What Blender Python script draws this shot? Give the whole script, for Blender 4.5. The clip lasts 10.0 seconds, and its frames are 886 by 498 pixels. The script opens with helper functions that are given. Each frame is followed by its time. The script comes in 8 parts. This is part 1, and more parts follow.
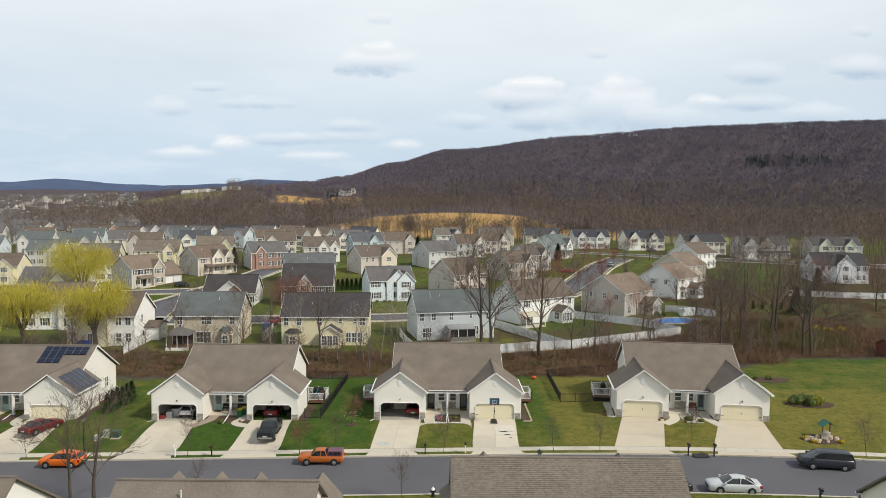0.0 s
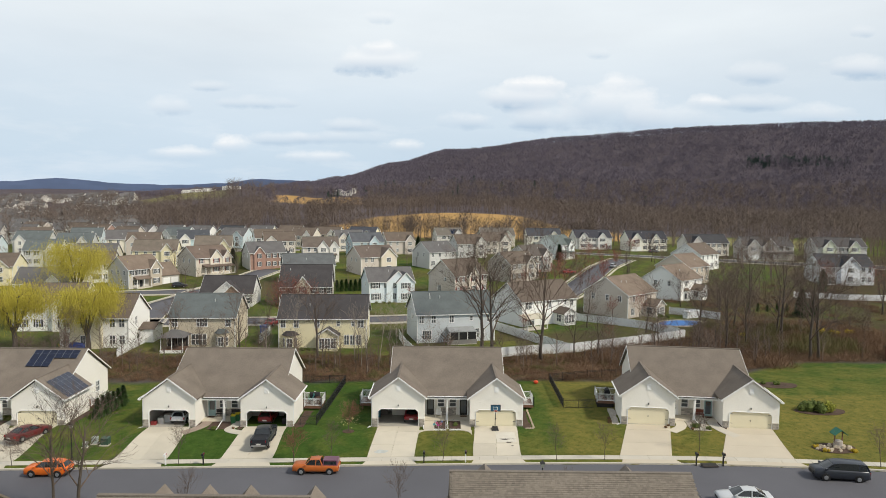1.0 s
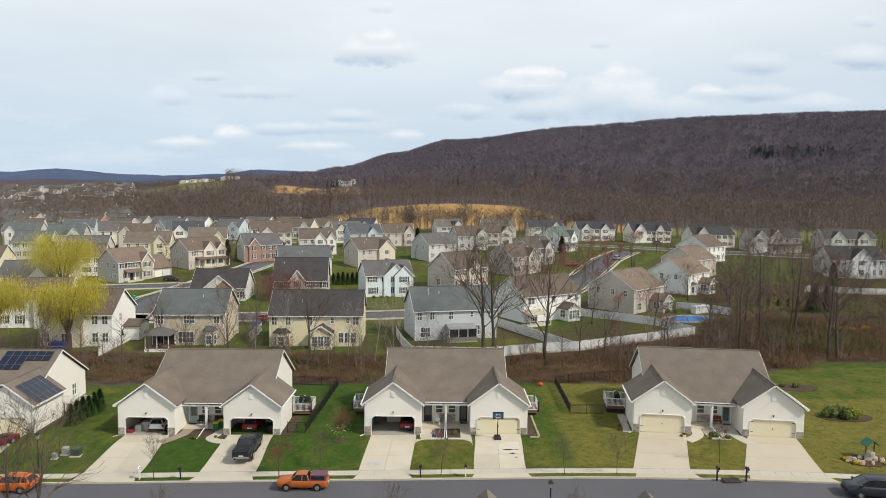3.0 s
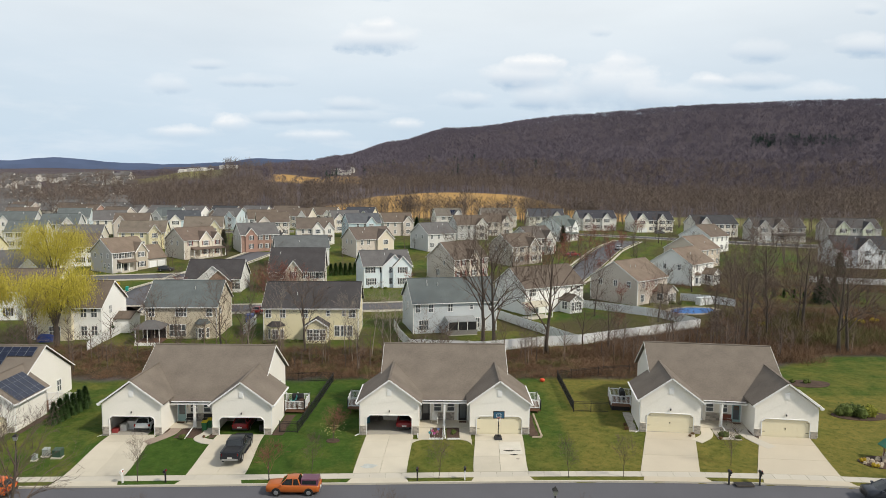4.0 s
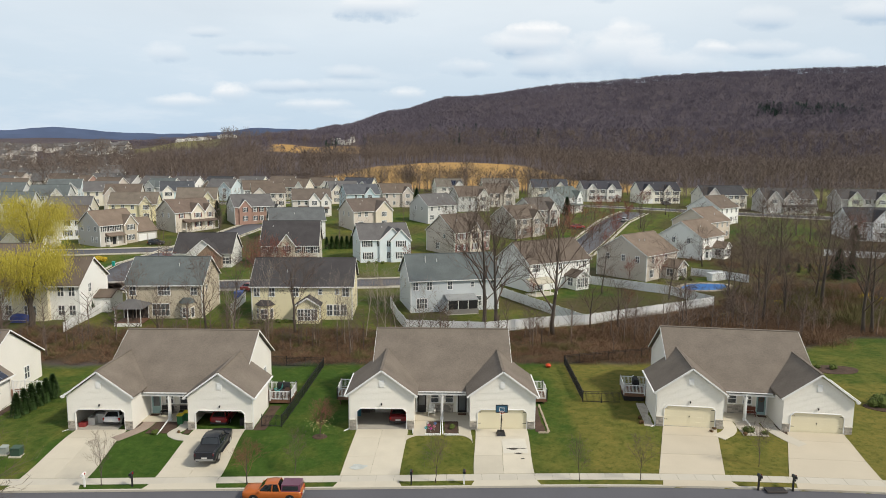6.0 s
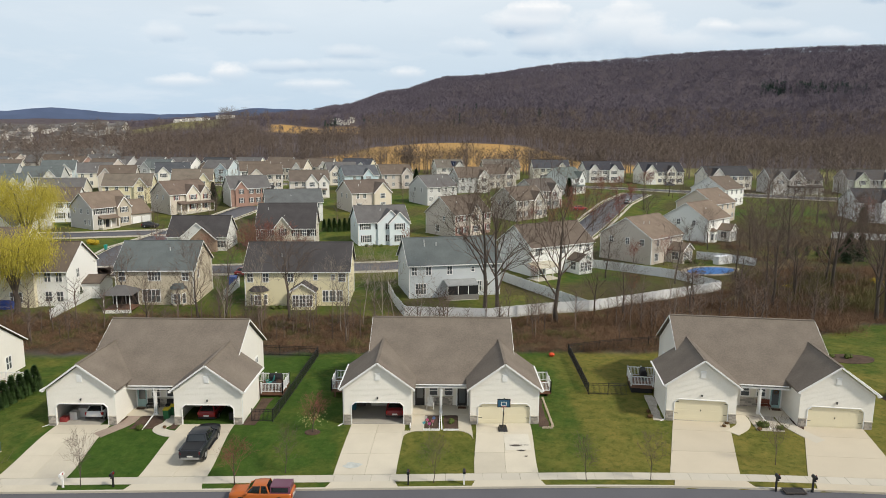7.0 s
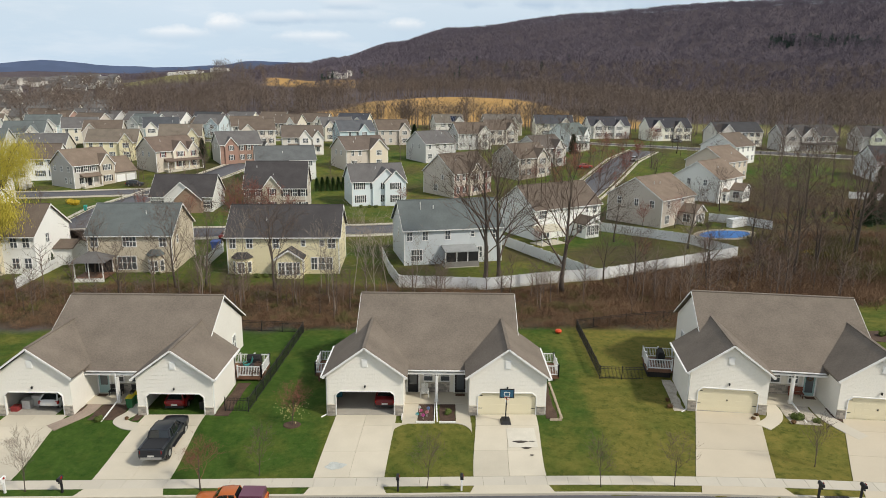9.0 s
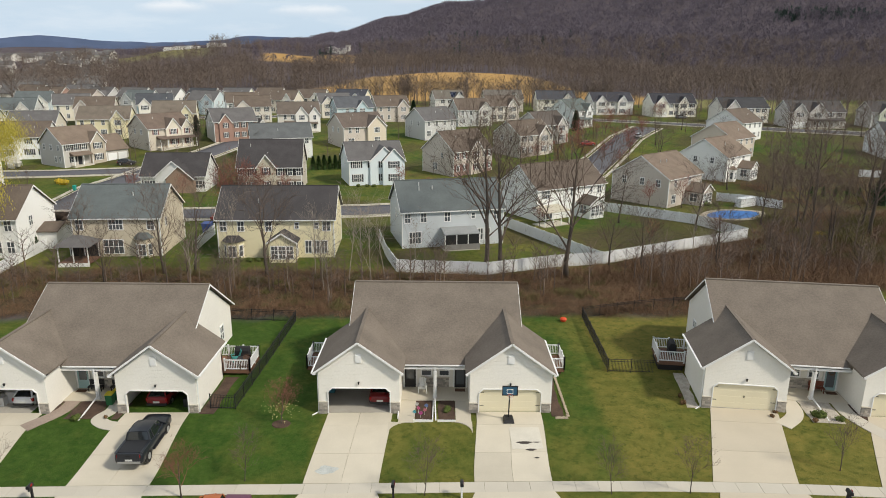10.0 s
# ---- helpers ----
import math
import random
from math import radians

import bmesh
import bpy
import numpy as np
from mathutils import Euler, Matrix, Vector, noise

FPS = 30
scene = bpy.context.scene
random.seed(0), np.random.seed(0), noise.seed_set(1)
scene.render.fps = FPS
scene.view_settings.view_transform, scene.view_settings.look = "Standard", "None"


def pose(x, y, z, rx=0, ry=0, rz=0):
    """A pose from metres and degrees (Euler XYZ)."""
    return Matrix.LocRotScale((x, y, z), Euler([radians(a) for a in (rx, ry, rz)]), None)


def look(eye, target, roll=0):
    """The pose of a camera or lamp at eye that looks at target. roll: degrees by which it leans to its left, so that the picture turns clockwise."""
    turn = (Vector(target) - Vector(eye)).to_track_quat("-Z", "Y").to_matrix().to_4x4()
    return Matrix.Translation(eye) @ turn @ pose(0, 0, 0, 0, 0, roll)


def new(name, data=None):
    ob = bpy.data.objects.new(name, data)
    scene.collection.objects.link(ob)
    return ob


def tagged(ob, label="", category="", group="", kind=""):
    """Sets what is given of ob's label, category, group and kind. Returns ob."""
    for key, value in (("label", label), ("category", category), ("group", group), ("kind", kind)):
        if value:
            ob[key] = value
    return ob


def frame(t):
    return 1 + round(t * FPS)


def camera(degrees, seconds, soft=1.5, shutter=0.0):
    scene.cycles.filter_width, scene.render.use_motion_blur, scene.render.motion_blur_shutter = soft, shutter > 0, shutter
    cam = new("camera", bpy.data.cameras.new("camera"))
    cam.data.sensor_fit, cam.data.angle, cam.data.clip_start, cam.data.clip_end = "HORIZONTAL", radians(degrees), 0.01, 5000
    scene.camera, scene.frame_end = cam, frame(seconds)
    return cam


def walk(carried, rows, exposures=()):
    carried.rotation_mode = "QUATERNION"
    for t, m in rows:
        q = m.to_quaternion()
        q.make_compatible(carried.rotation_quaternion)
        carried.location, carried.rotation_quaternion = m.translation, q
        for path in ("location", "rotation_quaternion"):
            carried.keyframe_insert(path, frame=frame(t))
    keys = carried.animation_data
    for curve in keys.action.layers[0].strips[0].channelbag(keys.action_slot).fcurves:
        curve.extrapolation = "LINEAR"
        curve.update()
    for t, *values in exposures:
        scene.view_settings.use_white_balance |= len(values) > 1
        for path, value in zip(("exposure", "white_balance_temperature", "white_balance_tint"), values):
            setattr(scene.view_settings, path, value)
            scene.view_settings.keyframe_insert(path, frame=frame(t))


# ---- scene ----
cam = camera(67.0, 10.0, soft=0.9)
PATH = [
    (0, (-0.586, -81.687, 26.619), (-0.582, -79.691, 26.488), 0.5),
    (0.5, (-0.551, -80.502, 26.628), (-0.548, -78.507, 26.497), 0.6),
    (1, (-0.486, -79.248, 26.665), (-0.484, -77.252, 26.534), 0.6),
    (1.5, (-0.496, -77.868, 26.707), (-0.493, -75.873, 26.577), 0.6),
    (2, (-0.439, -76.426, 26.745), (-0.436, -74.431, 26.612), 0.6),
    (2.5, (-0.347, -74.883, 26.74), (-0.346, -72.888, 26.596), 0.6),
    (4, (-0.099, -69.759, 26.779), (-0.097, -67.768, 26.587), 0.6),
    (4.5, (0.004, -68.053, 26.793), (0.005, -66.064, 26.584), 0.6),
    (5, (0.13, -66.245, 26.803), (0.13, -64.258, 26.572), 0.6),
    (5.5, (0.209, -64.425, 26.795), (0.208, -62.442, 26.54), 0.6),
    (7, (0.432, -59.01, 26.721), (0.43, -57.038, 26.384), 0.5),
    (7.5, (0.455, -57.083, 26.717), (0.456, -55.118, 26.348), 0.6),
    (8, (0.592, -55.129, 26.649), (0.591, -53.17, 26.247), 0.6),
    (8.5, (0.637, -53.207, 26.609), (0.637, -51.254, 26.176), 0.6),
    (9, (0.741, -51.246, 26.579), (0.741, -49.301, 26.113), 0.6),
    (9.5, (0.806, -49.324, 26.547), (0.805, -47.387, 26.048), 0.5),
    (10, (0.86, -47.368, 26.488), (0.86, -45.441, 25.955), 0.5),
]
walk(cam, [(t, look(eye, target, roll)) for t, eye, target, roll in PATH])

# ---------------------------------------------------------------- sky, sun, exposure
SUN_TO = Vector((0.74, -0.42, 0.80)).normalized()
sun = new("sun", bpy.data.lights.new("sun", "SUN"))
sun.data.energy, sun.data.angle, sun.data.color = 3.35, radians(6.0), (1.0, 0.925, 0.79)
sun.matrix_world = look(SUN_TO * 100, (0, 0, 0))

world = bpy.data.worlds.new("sky")
scene.world = world
world.use_nodes = True
WN, WL = world.node_tree.nodes, world.node_tree.links
WN.clear()


def wnode(kind, **sets):
    n = WN.new(kind)
    for k, v in sets.items():
        n.inputs[int(k[1:])].default_value = v
    return n


def wmath(op, a, b=None, clamp=False):
    n = WN.new("ShaderNodeMath")
    n.operation, n.use_clamp = op, clamp
    for i, v in enumerate((a, b)):
        if v is None:
            continue
        if isinstance(v, (int, float)):
            n.inputs[i].default_value = v
        else:
            WL.new(v, n.inputs[i])
    return n.outputs[0]


def wmix(f, a, b):
    n = WN.new("ShaderNodeMix")
    n.data_type = "RGBA"
    for sock, v in ((n.inputs[0], f), (n.inputs[6], a), (n.inputs[7], b)):
        if isinstance(v, (int, float, tuple)):
            sock.default_value = v
        else:
            WL.new(v, sock)
    return n.outputs[2]


sky = WN.new("ShaderNodeTexSky")
sky.sky_type, sky.sun_disc = "NISHITA", False
sky.sun_elevation = math.asin(SUN_TO.z)
sky.sun_rotation = math.atan2(SUN_TO.x, SUN_TO.y)
sky.air_density, sky.dust_density, sky.ozone_density = 1.0, 2.0, 1.0
dim = WN.new("ShaderNodeVectorMath")
dim.operation = "SCALE"
dim.inputs[3].default_value = 0.085
WL.new(sky.outputs[0], dim.inputs[0])
tc = WN.new("ShaderNodeTexCoord")
sep = WN.new("ShaderNodeSeparateXYZ")
WL.new(tc.outputs["Generated"], sep.inputs[0])
up = wmath("MAXIMUM", sep.outputs[2], 0.0)
# thin high haze that whitens the blue, thicker overhead
n1 = WN.new("ShaderNodeTexNoise")
n1.inputs["Scale"].default_value, n1.inputs["Detail"].default_value = 2.2, 5.0
map1 = WN.new("ShaderNodeMapping")
map1.inputs["Scale"].default_value = (1.0, 1.0, 4.0)
WL.new(tc.outputs["Generated"], map1.inputs[0])
WL.new(map1.outputs[0], n1.inputs[0])
veil = wmath("ADD", wmath("MULTIPLY", up, 0.9), wmath("MULTIPLY", n1.outputs[0], 0.45))
veil = wmath("ADD", veil, 0.42, True)
clear = wmath("MULTIPLY", wmath("SUBTRACT", up, 0.42), 2.6, True)
veil = wmath("MULTIPLY", veil, wmath("SUBTRACT", 1.0, wmath("MULTIPLY", clear, 0.72)), True)
col = wmix(veil, dim.outputs[0], (0.885, 0.945, 0.98, 1.0))
# blue band low over the horizon
band = wmath("SUBTRACT", 1.0, wmath("MULTIPLY", up, 4.2), True)
col = wmix(wmath("MULTIPLY", band, 0.8), col, (0.53, 0.70, 0.88, 1.0))
# streaks of low cloud
n2 = WN.new("ShaderNodeTexNoise")
n2.inputs["Scale"].default_value, n2.inputs["Detail"].default_value, n2.inputs["Roughness"].default_value = 5.0, 7.0, 0.6
map2 = WN.new("ShaderNodeMapping")
map2.inputs["Scale"].default_value = (1.3, 1.3, 6.0)
map2.inputs["Location"].default_value = (1.7, 0.4, 0.0)
WL.new(tc.outputs["Generated"], map2.inputs[0])
WL.new(map2.outputs[0], n2.inputs[0])
streak = wmath("MULTIPLY", wmath("SUBTRACT", n2.outputs[0], 0.50), 6.0, True)
low = wmath("SUBTRACT", 1.0, wmath("MULTIPLY", wmath("SUBTRACT", up, 0.08), 7.0), True)
col = wmix(wmath("MULTIPLY", wmath("MULTIPLY", streak, low), 0.22), col, (0.93, 0.95, 0.97, 1.0))
# single cumulus: direction (x/y, z/y), half width, half height, weight of the grey base and of the white top
ratio_u = wmath("DIVIDE", sep.outputs[0], wmath("MAXIMUM", sep.outputs[1], 0.05))
ratio_v = wmath("DIVIDE", sep.outputs[2], wmath("MAXIMUM", sep.outputs[1], 0.05))
n3 = WN.new("ShaderNodeTexNoise")
n3.inputs["Scale"].default_value, n3.inputs["Detail"].default_value, n3.inputs["Roughness"].default_value = 27.0, 6.0, 0.58
map3 = WN.new("ShaderNodeMapping")
map3.inputs["Scale"].default_value = (1.0, 1.0, 1.5)
WL.new(tc.outputs["Generated"], map3.inputs[0])
WL.new(map3.outputs[0], n3.inputs[0])
ragged = wmath("MULTIPLY", wmath("SUBTRACT", n3.outputs[0], 0.5), 3.2)
CLOUDS = [(-0.099, 0.209, 0.066, 0.016, 0.95, 0.55), (-0.096, 0.225, 0.027, 0.012, 0.0, 0.8), (-0.339, 0.172, 0.032, 0.007, 0.55, 0.2), (-0.279, 0.149, 0.056, 0.008, 0.62, 0.2),
          (-0.406, 0.141, 0.032, 0.013, 0.55, 0.3), (0.118, 0.159, 0.064, 0.017, 0.95, 0.6), (0.134, 0.174, 0.044, 0.014, 0.0, 0.95), (0.154, 0.131, 0.054, 0.017, 0.7, 0.4),
          (0.251, 0.148, 0.078, 0.029, 0.5, 0.55), (0.259, 0.177, 0.034, 0.015, 0.0, 0.5), (0.331, 0.132, 0.068, 0.019, 0.55, 0.3), (-0.315, 0.083, 0.035, 0.014, 0.1, 0.9),
          (-0.139, 0.117, 0.046, 0.009, 0.65, 0.3), (-0.242, 0.096, 0.059, 0.008, 0.5, 0.3), (-0.381, 0.071, 0.059, 0.010, 0.15, 0.6), (0.462, 0.200, 0.041, 0.014, 0.6, 0.25),
          (0.620, 0.209, 0.056, 0.014, 0.95, 0.4), (0.468, 0.156, 0.052, 0.010, 0.6, 0.3), (0.389, 0.153, 0.029, 0.011, 0.1, 0.7), (-0.096, 0.273, 0.024, 0.008, 0.4, 0.2),
          (0.228, 0.226, 0.019, 0.007, 0.35, 0.1), (0.615, 0.261, 0.019, 0.008, 0.55, 0.2), (0.034, 0.126, 0.041, 0.011, 0.45, 0.4), (-0.058, 0.085, 0.034, 0.010, 0.1, 0.7),
          (-0.188, 0.068, 0.051, 0.008, 0.2, 0.5), (-0.154, 0.099, 0.080, 0.008, 0.35, 0.25), (0.556, 0.140, 0.059, 0.012, 0.4, 0.4)]
for cu, cv, hw, hh, grey, white in CLOUDS:
    du = wmath("DIVIDE", wmath("SUBTRACT", ratio_u, cu), hw)
    dv = wmath("DIVIDE", wmath("SUBTRACT", ratio_v, cv), 1.3 * hh)
    d2 = wmath("ADD", wmath("MULTIPLY", du, du), wmath("MULTIPLY", dv, dv))
    body = wmath("MULTIPLY", wmath("SUBTRACT", wmath("SUBTRACT", 1.3, d2), ragged), 0.9, True)
    # flat grey-blue base under a soft white top
    shade = wmath("MULTIPLY", wmath("SUBTRACT", 0.4, dv), 0.95, True)
    tone = wmix(shade, (0.97, 0.98, 0.985, 1.0), (0.445, 0.575, 0.72, 1.0))
    thick = wmath("ADD", wmath("MULTIPLY", shade, grey - white), white)
    col = wmix(wmath("MULTIPLY", body, thick), col, tone)
bg = WN.new("ShaderNodeBackground")
WL.new(col, bg.inputs[0])
bg.inputs[1].default_value = 1.0
wout = WN.new("ShaderNodeOutputWorld")
WL.new(bg.outputs[0], wout.inputs[0])

# ---------------------------------------------------------------- materials
MATS = {}


def mat(name, color, rough=0.8, vary=0.12, scale=3.0, fine=30.0, bump=0.15, metal=0.0, spec=0.3, courses=0.0, tint=None, island=0.0, obj=0.0, stretch=None):
    """A surface with two scales of variation; courses: spacing of horizontal laps (siding) in metres."""
    key = (name, tuple(color))
    if key in MATS:
        return MATS[key]
    m = bpy.data.materials.new(name)
    MATS[key] = m
    m.use_nodes = True
    N, Lk = m.node_tree.nodes, m.node_tree.links
    b = N["Principled BSDF"]
    b.inputs["Roughness"].default_value = rough
    b.inputs["Metallic"].default_value = metal
    b.inputs["Specular IOR Level"].default_value = spec
    geo = N.new("ShaderNodeNewGeometry")
    pos = geo.outputs["Position"]
    if stretch:
        mp = N.new("ShaderNodeMapping")
        mp.inputs["Scale"].default_value = stretch
        Lk.new(pos, mp.inputs[0])
        pos = mp.outputs[0]
    big = N.new("ShaderNodeTexNoise")
    big.inputs["Scale"].default_value, big.inputs["Detail"].default_value = 1.0 / scale, 4.0
    Lk.new(pos, big.inputs[0])
    small = N.new("ShaderNodeTexNoise")
    small.inputs["Scale"].default_value, small.inputs["Detail"].default_value = fine, 3.0
    Lk.new(pos, small.inputs[0])
    add = N.new("ShaderNodeMath")
    add.operation = "ADD"
    Lk.new(big.outputs[0], add.inputs[0])
    Lk.new(small.outputs[0], add.inputs[1])
    val = add.outputs[0]
    for amount, sock in ((island, geo.outputs["Random Per Island"]), (obj, None)):
        if amount:
            if sock is None:
                oi = N.new("ShaderNodeObjectInfo")
                sock = oi.outputs["Random"]
            mm = N.new("ShaderNodeMath")
            mm.operation = "MULTIPLY_ADD"
            mm.inputs[1].default_value = amount
            Lk.new(sock, mm.inputs[0])
            Lk.new(val, mm.inputs[2])
            val = mm.outputs[0]
    ramp = N.new("ShaderNodeMapRange")
    ramp.inputs[1].default_value, ramp.inputs[2].default_value = 0.6, 1.4 + island + obj
    Lk.new(val, ramp.inputs[0])
    mix = N.new("ShaderNodeMix")
    mix.data_type = "RGBA"
    lo = [max(0.0, c * (1 - vary)) for c in color]
    hi = [min(1.0, c * (1 + vary)) for c in (tint or color)]
    mix.inputs[6].default_value, mix.inputs[7].default_value = (*lo, 1), (*hi, 1)
    Lk.new(ramp.outputs[0], mix.inputs[0])
    Lk.new(mix.outputs[2], b.inputs["Base Color"])
    height = small.outputs[0]
    if courses:
        sp = N.new("ShaderNodeSeparateXYZ")
        Lk.new(geo.outputs["Position"], sp.inputs[0])
        dv = N.new("ShaderNodeMath")
        dv.operation = "DIVIDE"
        dv.inputs[1].default_value = courses
        Lk.new(sp.outputs[2], dv.inputs[0])
        fr = N.new("ShaderNodeMath")
        fr.operation = "FRACT"
        Lk.new(dv.outputs[0], fr.inputs[0])
        iv = N.new("ShaderNodeMath")
        iv.operation = "MULTIPLY_ADD"
        iv.inputs[1].default_value, iv.inputs[2].default_value = -1.0, 1.0
        Lk.new(fr.outputs[0], iv.inputs[0])
        height = iv.outputs[0]
    if bump:
        bp = N.new("ShaderNodeBump")
        bp.inputs["Strength"].default_value = bump
        bp.inputs["Distance"].default_value = 0.02
        Lk.new(height, bp.inputs["Height"])
        Lk.new(bp.outputs[0], b.inputs["Normal"])
    return m


def siding(color):
    color = tuple(min(0.84, c * 1.1) for c in color)
    return mat("vinyl_siding", color, 0.55, 0.05, 4.0, 6.0, 0.5, courses=0.12)


def shingle(color):
    return mat("roof_shingles", color, 0.92, 0.24, 2.0, 7.0, 0.5, spec=0.15)


WHITE = mat("white_trim", (0.78, 0.78, 0.77), 0.5, 0.04, 2.0, 20, 0.05)
GLASS = mat("window_glass", (0.085, 0.095, 0.105), 0.12, 0.3, 3.0, 0.5, 0.0, spec=0.6)
CONCRETE = mat("driveway_concrete", (0.53, 0.485, 0.395), 0.85, 0.16, 1.6, 18.0, 0.15, obj=0.7)
WALKWAY = mat("pavement_concrete", (0.50, 0.465, 0.395), 0.85, 0.10, 2.0, 18.0, 0.15, obj=0.4)
ASPHALT = mat("asphalt", (0.105, 0.105, 0.118), 0.85, 0.14, 6.0, 22.0, 0.2)
MULCH = mat("bark_mulch", (0.075, 0.048, 0.035), 0.95, 0.5, 0.8, 14.0, 0.8)
STONE = mat("stone_veneer", (0.30, 0.28, 0.26), 0.85, 0.3, 0.6, 8.0, 0.4, obj=0.8, tint=(0.36, 0.32, 0.28))
BLACK = mat("black_metal", (0.02, 0.02, 0.022), 0.5, 0.2, 1.0, 20, 0.05)
VINYL = mat("white_vinyl", (0.74, 0.75, 0.76), 0.4, 0.05, 2.0, 10, 0.05)
BARK = mat("grey_bark", (0.082, 0.067, 0.056), 0.95, 0.35, 1.0, 12.0, 0.5, island=0.4)
TWIG = mat("twig_bark", (0.092, 0.072, 0.060), 0.95, 0.35, 4.0, 6.0, 0.0, island=0.5, tint=(0.135, 0.098, 0.078))
DECK = mat("deck_boards", (0.16, 0.085, 0.055), 0.7, 0.3, 1.0, 9.0, 0.3, obj=0.3)
CREAM_DOOR = mat("cream_door_paint", (0.72, 0.66, 0.49), 0.5, 0.04, 2.0, 12.0, 0.05)
PANEL = mat("solar_cell", (0.012, 0.016, 0.035), 0.12, 0.3, 1.0, 3.0, 0.0, spec=0.6)


# ---------------------------------------------------------------- building helpers
class Build:
    """Collects faces for one mesh."""

    def __init__(self):
        self.v, self.f = [], []

    def poly(self, pts):
        i = len(self.v)
        self.v += [tuple(p) for p in pts]
        self.f.append(list(range(i, i + len(pts))))
        return self

    def solid(self, bottom, top):
        """A closed solid between two loops of equal length (bottom counter-clockwise from above)."""
        i, n = len(self.v), len(bottom)
        self.v += [tuple(p) for p in bottom] + [tuple(p) for p in top]
        self.f.append([i + k for k in reversed(range(n))])
        self.f.append([i + n + k for k in range(n)])
        for k in range(n):
            j = (k + 1) % n
            self.f.append([i + k, i + j, i + n + j, i + n + k])
        return self

    def box(self, x0, x1, y0, y1, z0, z1):
        return self.solid([(x0, y0, z0), (x1, y0, z0), (x1, y1, z0), (x0, y1, z0)], [(x0, y0, z1), (x1, y0, z1), (x1, y1, z1), (x0, y1, z1)])

    def beam(self, a, b, w, h, up=(0, 0, 1)):
        """A bar of w by h from a to b."""
        a, b = Vector(a), Vector(b)
        d = (b - a).normalized()
        s = d.cross(Vector(up))
        if s.length < 1e-4:
            s = Vector((1, 0, 0))
        s.normalize()
        u = s.cross(d)
        c = [s * (i * w / 2) + u * (j * h / 2) for i, j in ((-1, -1), (1, -1), (1, 1), (-1, 1))]
        return self.solid([a + q for q in c], [b + q for q in c])

    def tube(self, pts, radii, sides=6, cap=True):
        i = len(self.v)
        pts = [Vector(p) for p in pts]
        for k, (p, r) in enumerate(zip(pts, radii)):
            d = (pts[min(k + 1, len(pts) - 1)] - pts[max(k - 1, 0)]).normalized()
            s = d.orthogonal().normalized()
            u = d.cross(s)
            self.v += [tuple(p + (s * math.cos(a) + u * math.sin(a)) * r) for a in (2 * math.pi * q / sides for q in range(sides))]
        for k in range(len(pts) - 1):
            for q in range(sides):
                q2 = (q + 1) % sides
                self.f.append([i + k * sides + q, i + k * sides + q2, i + (k + 1) * sides + q2, i + (k + 1) * sides + q])
        if cap:
            self.f.append([i + q for q in reversed(range(sides))])
            self.f.append([i + (len(pts) - 1) * sides + q for q in range(sides)])
        return self

    def extrude_y(self, section, y0, y1):
        """A section of (x, z) drawn out along y."""
        return self.solid([(x, y0, z) for x, z in section], [(x, y1, z) for x, z in section])

    def extrude_x(self, section, x0, x1):
        return self.solid([(x0, y, z) for y, z in section], [(x1, y, z) for y, z in section])

    def mesh(self, name, material, smooth=False):
        me = bpy.data.meshes.new(name)
        me.from_pydata(self.v, [], self.f)
        me.update()
        bm = bmesh.new()
        bm.from_mesh(me)
        bmesh.ops.recalc_face_normals(bm, faces=bm.faces)
        bm.to_mesh(me)
        bm.free()
        if smooth:
            me.polygons.foreach_set("use_smooth", [True] * len(me.polygons))
        me.materials.append(material)
        return me


def part(name, b, material, parent, label="", smooth=False, m=None):
    """One mesh object under a thing or part. b: a Build or a ready mesh."""
    me = b if isinstance(b, bpy.types.Mesh) else b.mesh(name, material, smooth)
    ob = new(name, me)
    ob.parent = parent
    if m is not None:
        ob.matrix_basis = m
    if label:
        ob["label"] = label
    return ob


def thing(name, m, label, category, group="", kind=""):
    ob = new(name)
    ob.matrix_basis = m
    return tagged(ob, label, category, group, kind)


def solo(name, b, material, label, category, group="", kind="", m=None, smooth=False):
    """A thing of a single mesh."""
    ob = new(name, b if isinstance(b, bpy.types.Mesh) else b.mesh(name, material, smooth))
    if m is not None:
        ob.matrix_basis = m
    return tagged(ob, label, category, group, kind)


# ---------------------------------------------------------------- ground
def ease(v, a, b):
    t = min(1.0, max(0.0, (v - a) / (b - a)))
    return t * t * (3 - 2 * t)


def street_edge(x):
    """y of the far kerb of the street."""
    return -10.55 - 0.0022 * max(0.0, x - 8) ** 2


HILL = [(-60, -0.4), (-33, 0.0), (-26, 0.35), (-20, 0.75), (-15, 0.95), (-11.5, 1.5), (-8.7, 2.05), (-4, 3.25), (0.8, 4.5), (10.3, 5.4), (22.5, 6.15), (33, 6.0), (45, 5.4), (75, 4.0), (95, 2)]
FAR = [(-80, 0.8), (-45, 1.1), (-36, 1.25), (-33, 1.4), (-30, 1.72), (-28, 1.6), (-26, 1.42), (-22, 1.38), (-18, 1.6), (-15.6, 1.98), (-13, 1.95), (-10, 1.8), (0, 1.5), (40, 1.5), (90, 1)]

# heights of the first swell of the fields and of the slope behind it, by bearing
SWELL = [(-30, 0), (-22, 2), (-13, 7), (-5, 11), (1, 13), (6, 12), (12, 8), (18, 3), (60, 3)]
KNOLL = [(-60, 22), (-33, 18), (-29, 16), (-25, 20), (-20.5, 32), (-17.5, 34), (-14, 24), (-10, 15), (-4, 7), (5, 4), (60, 6)]


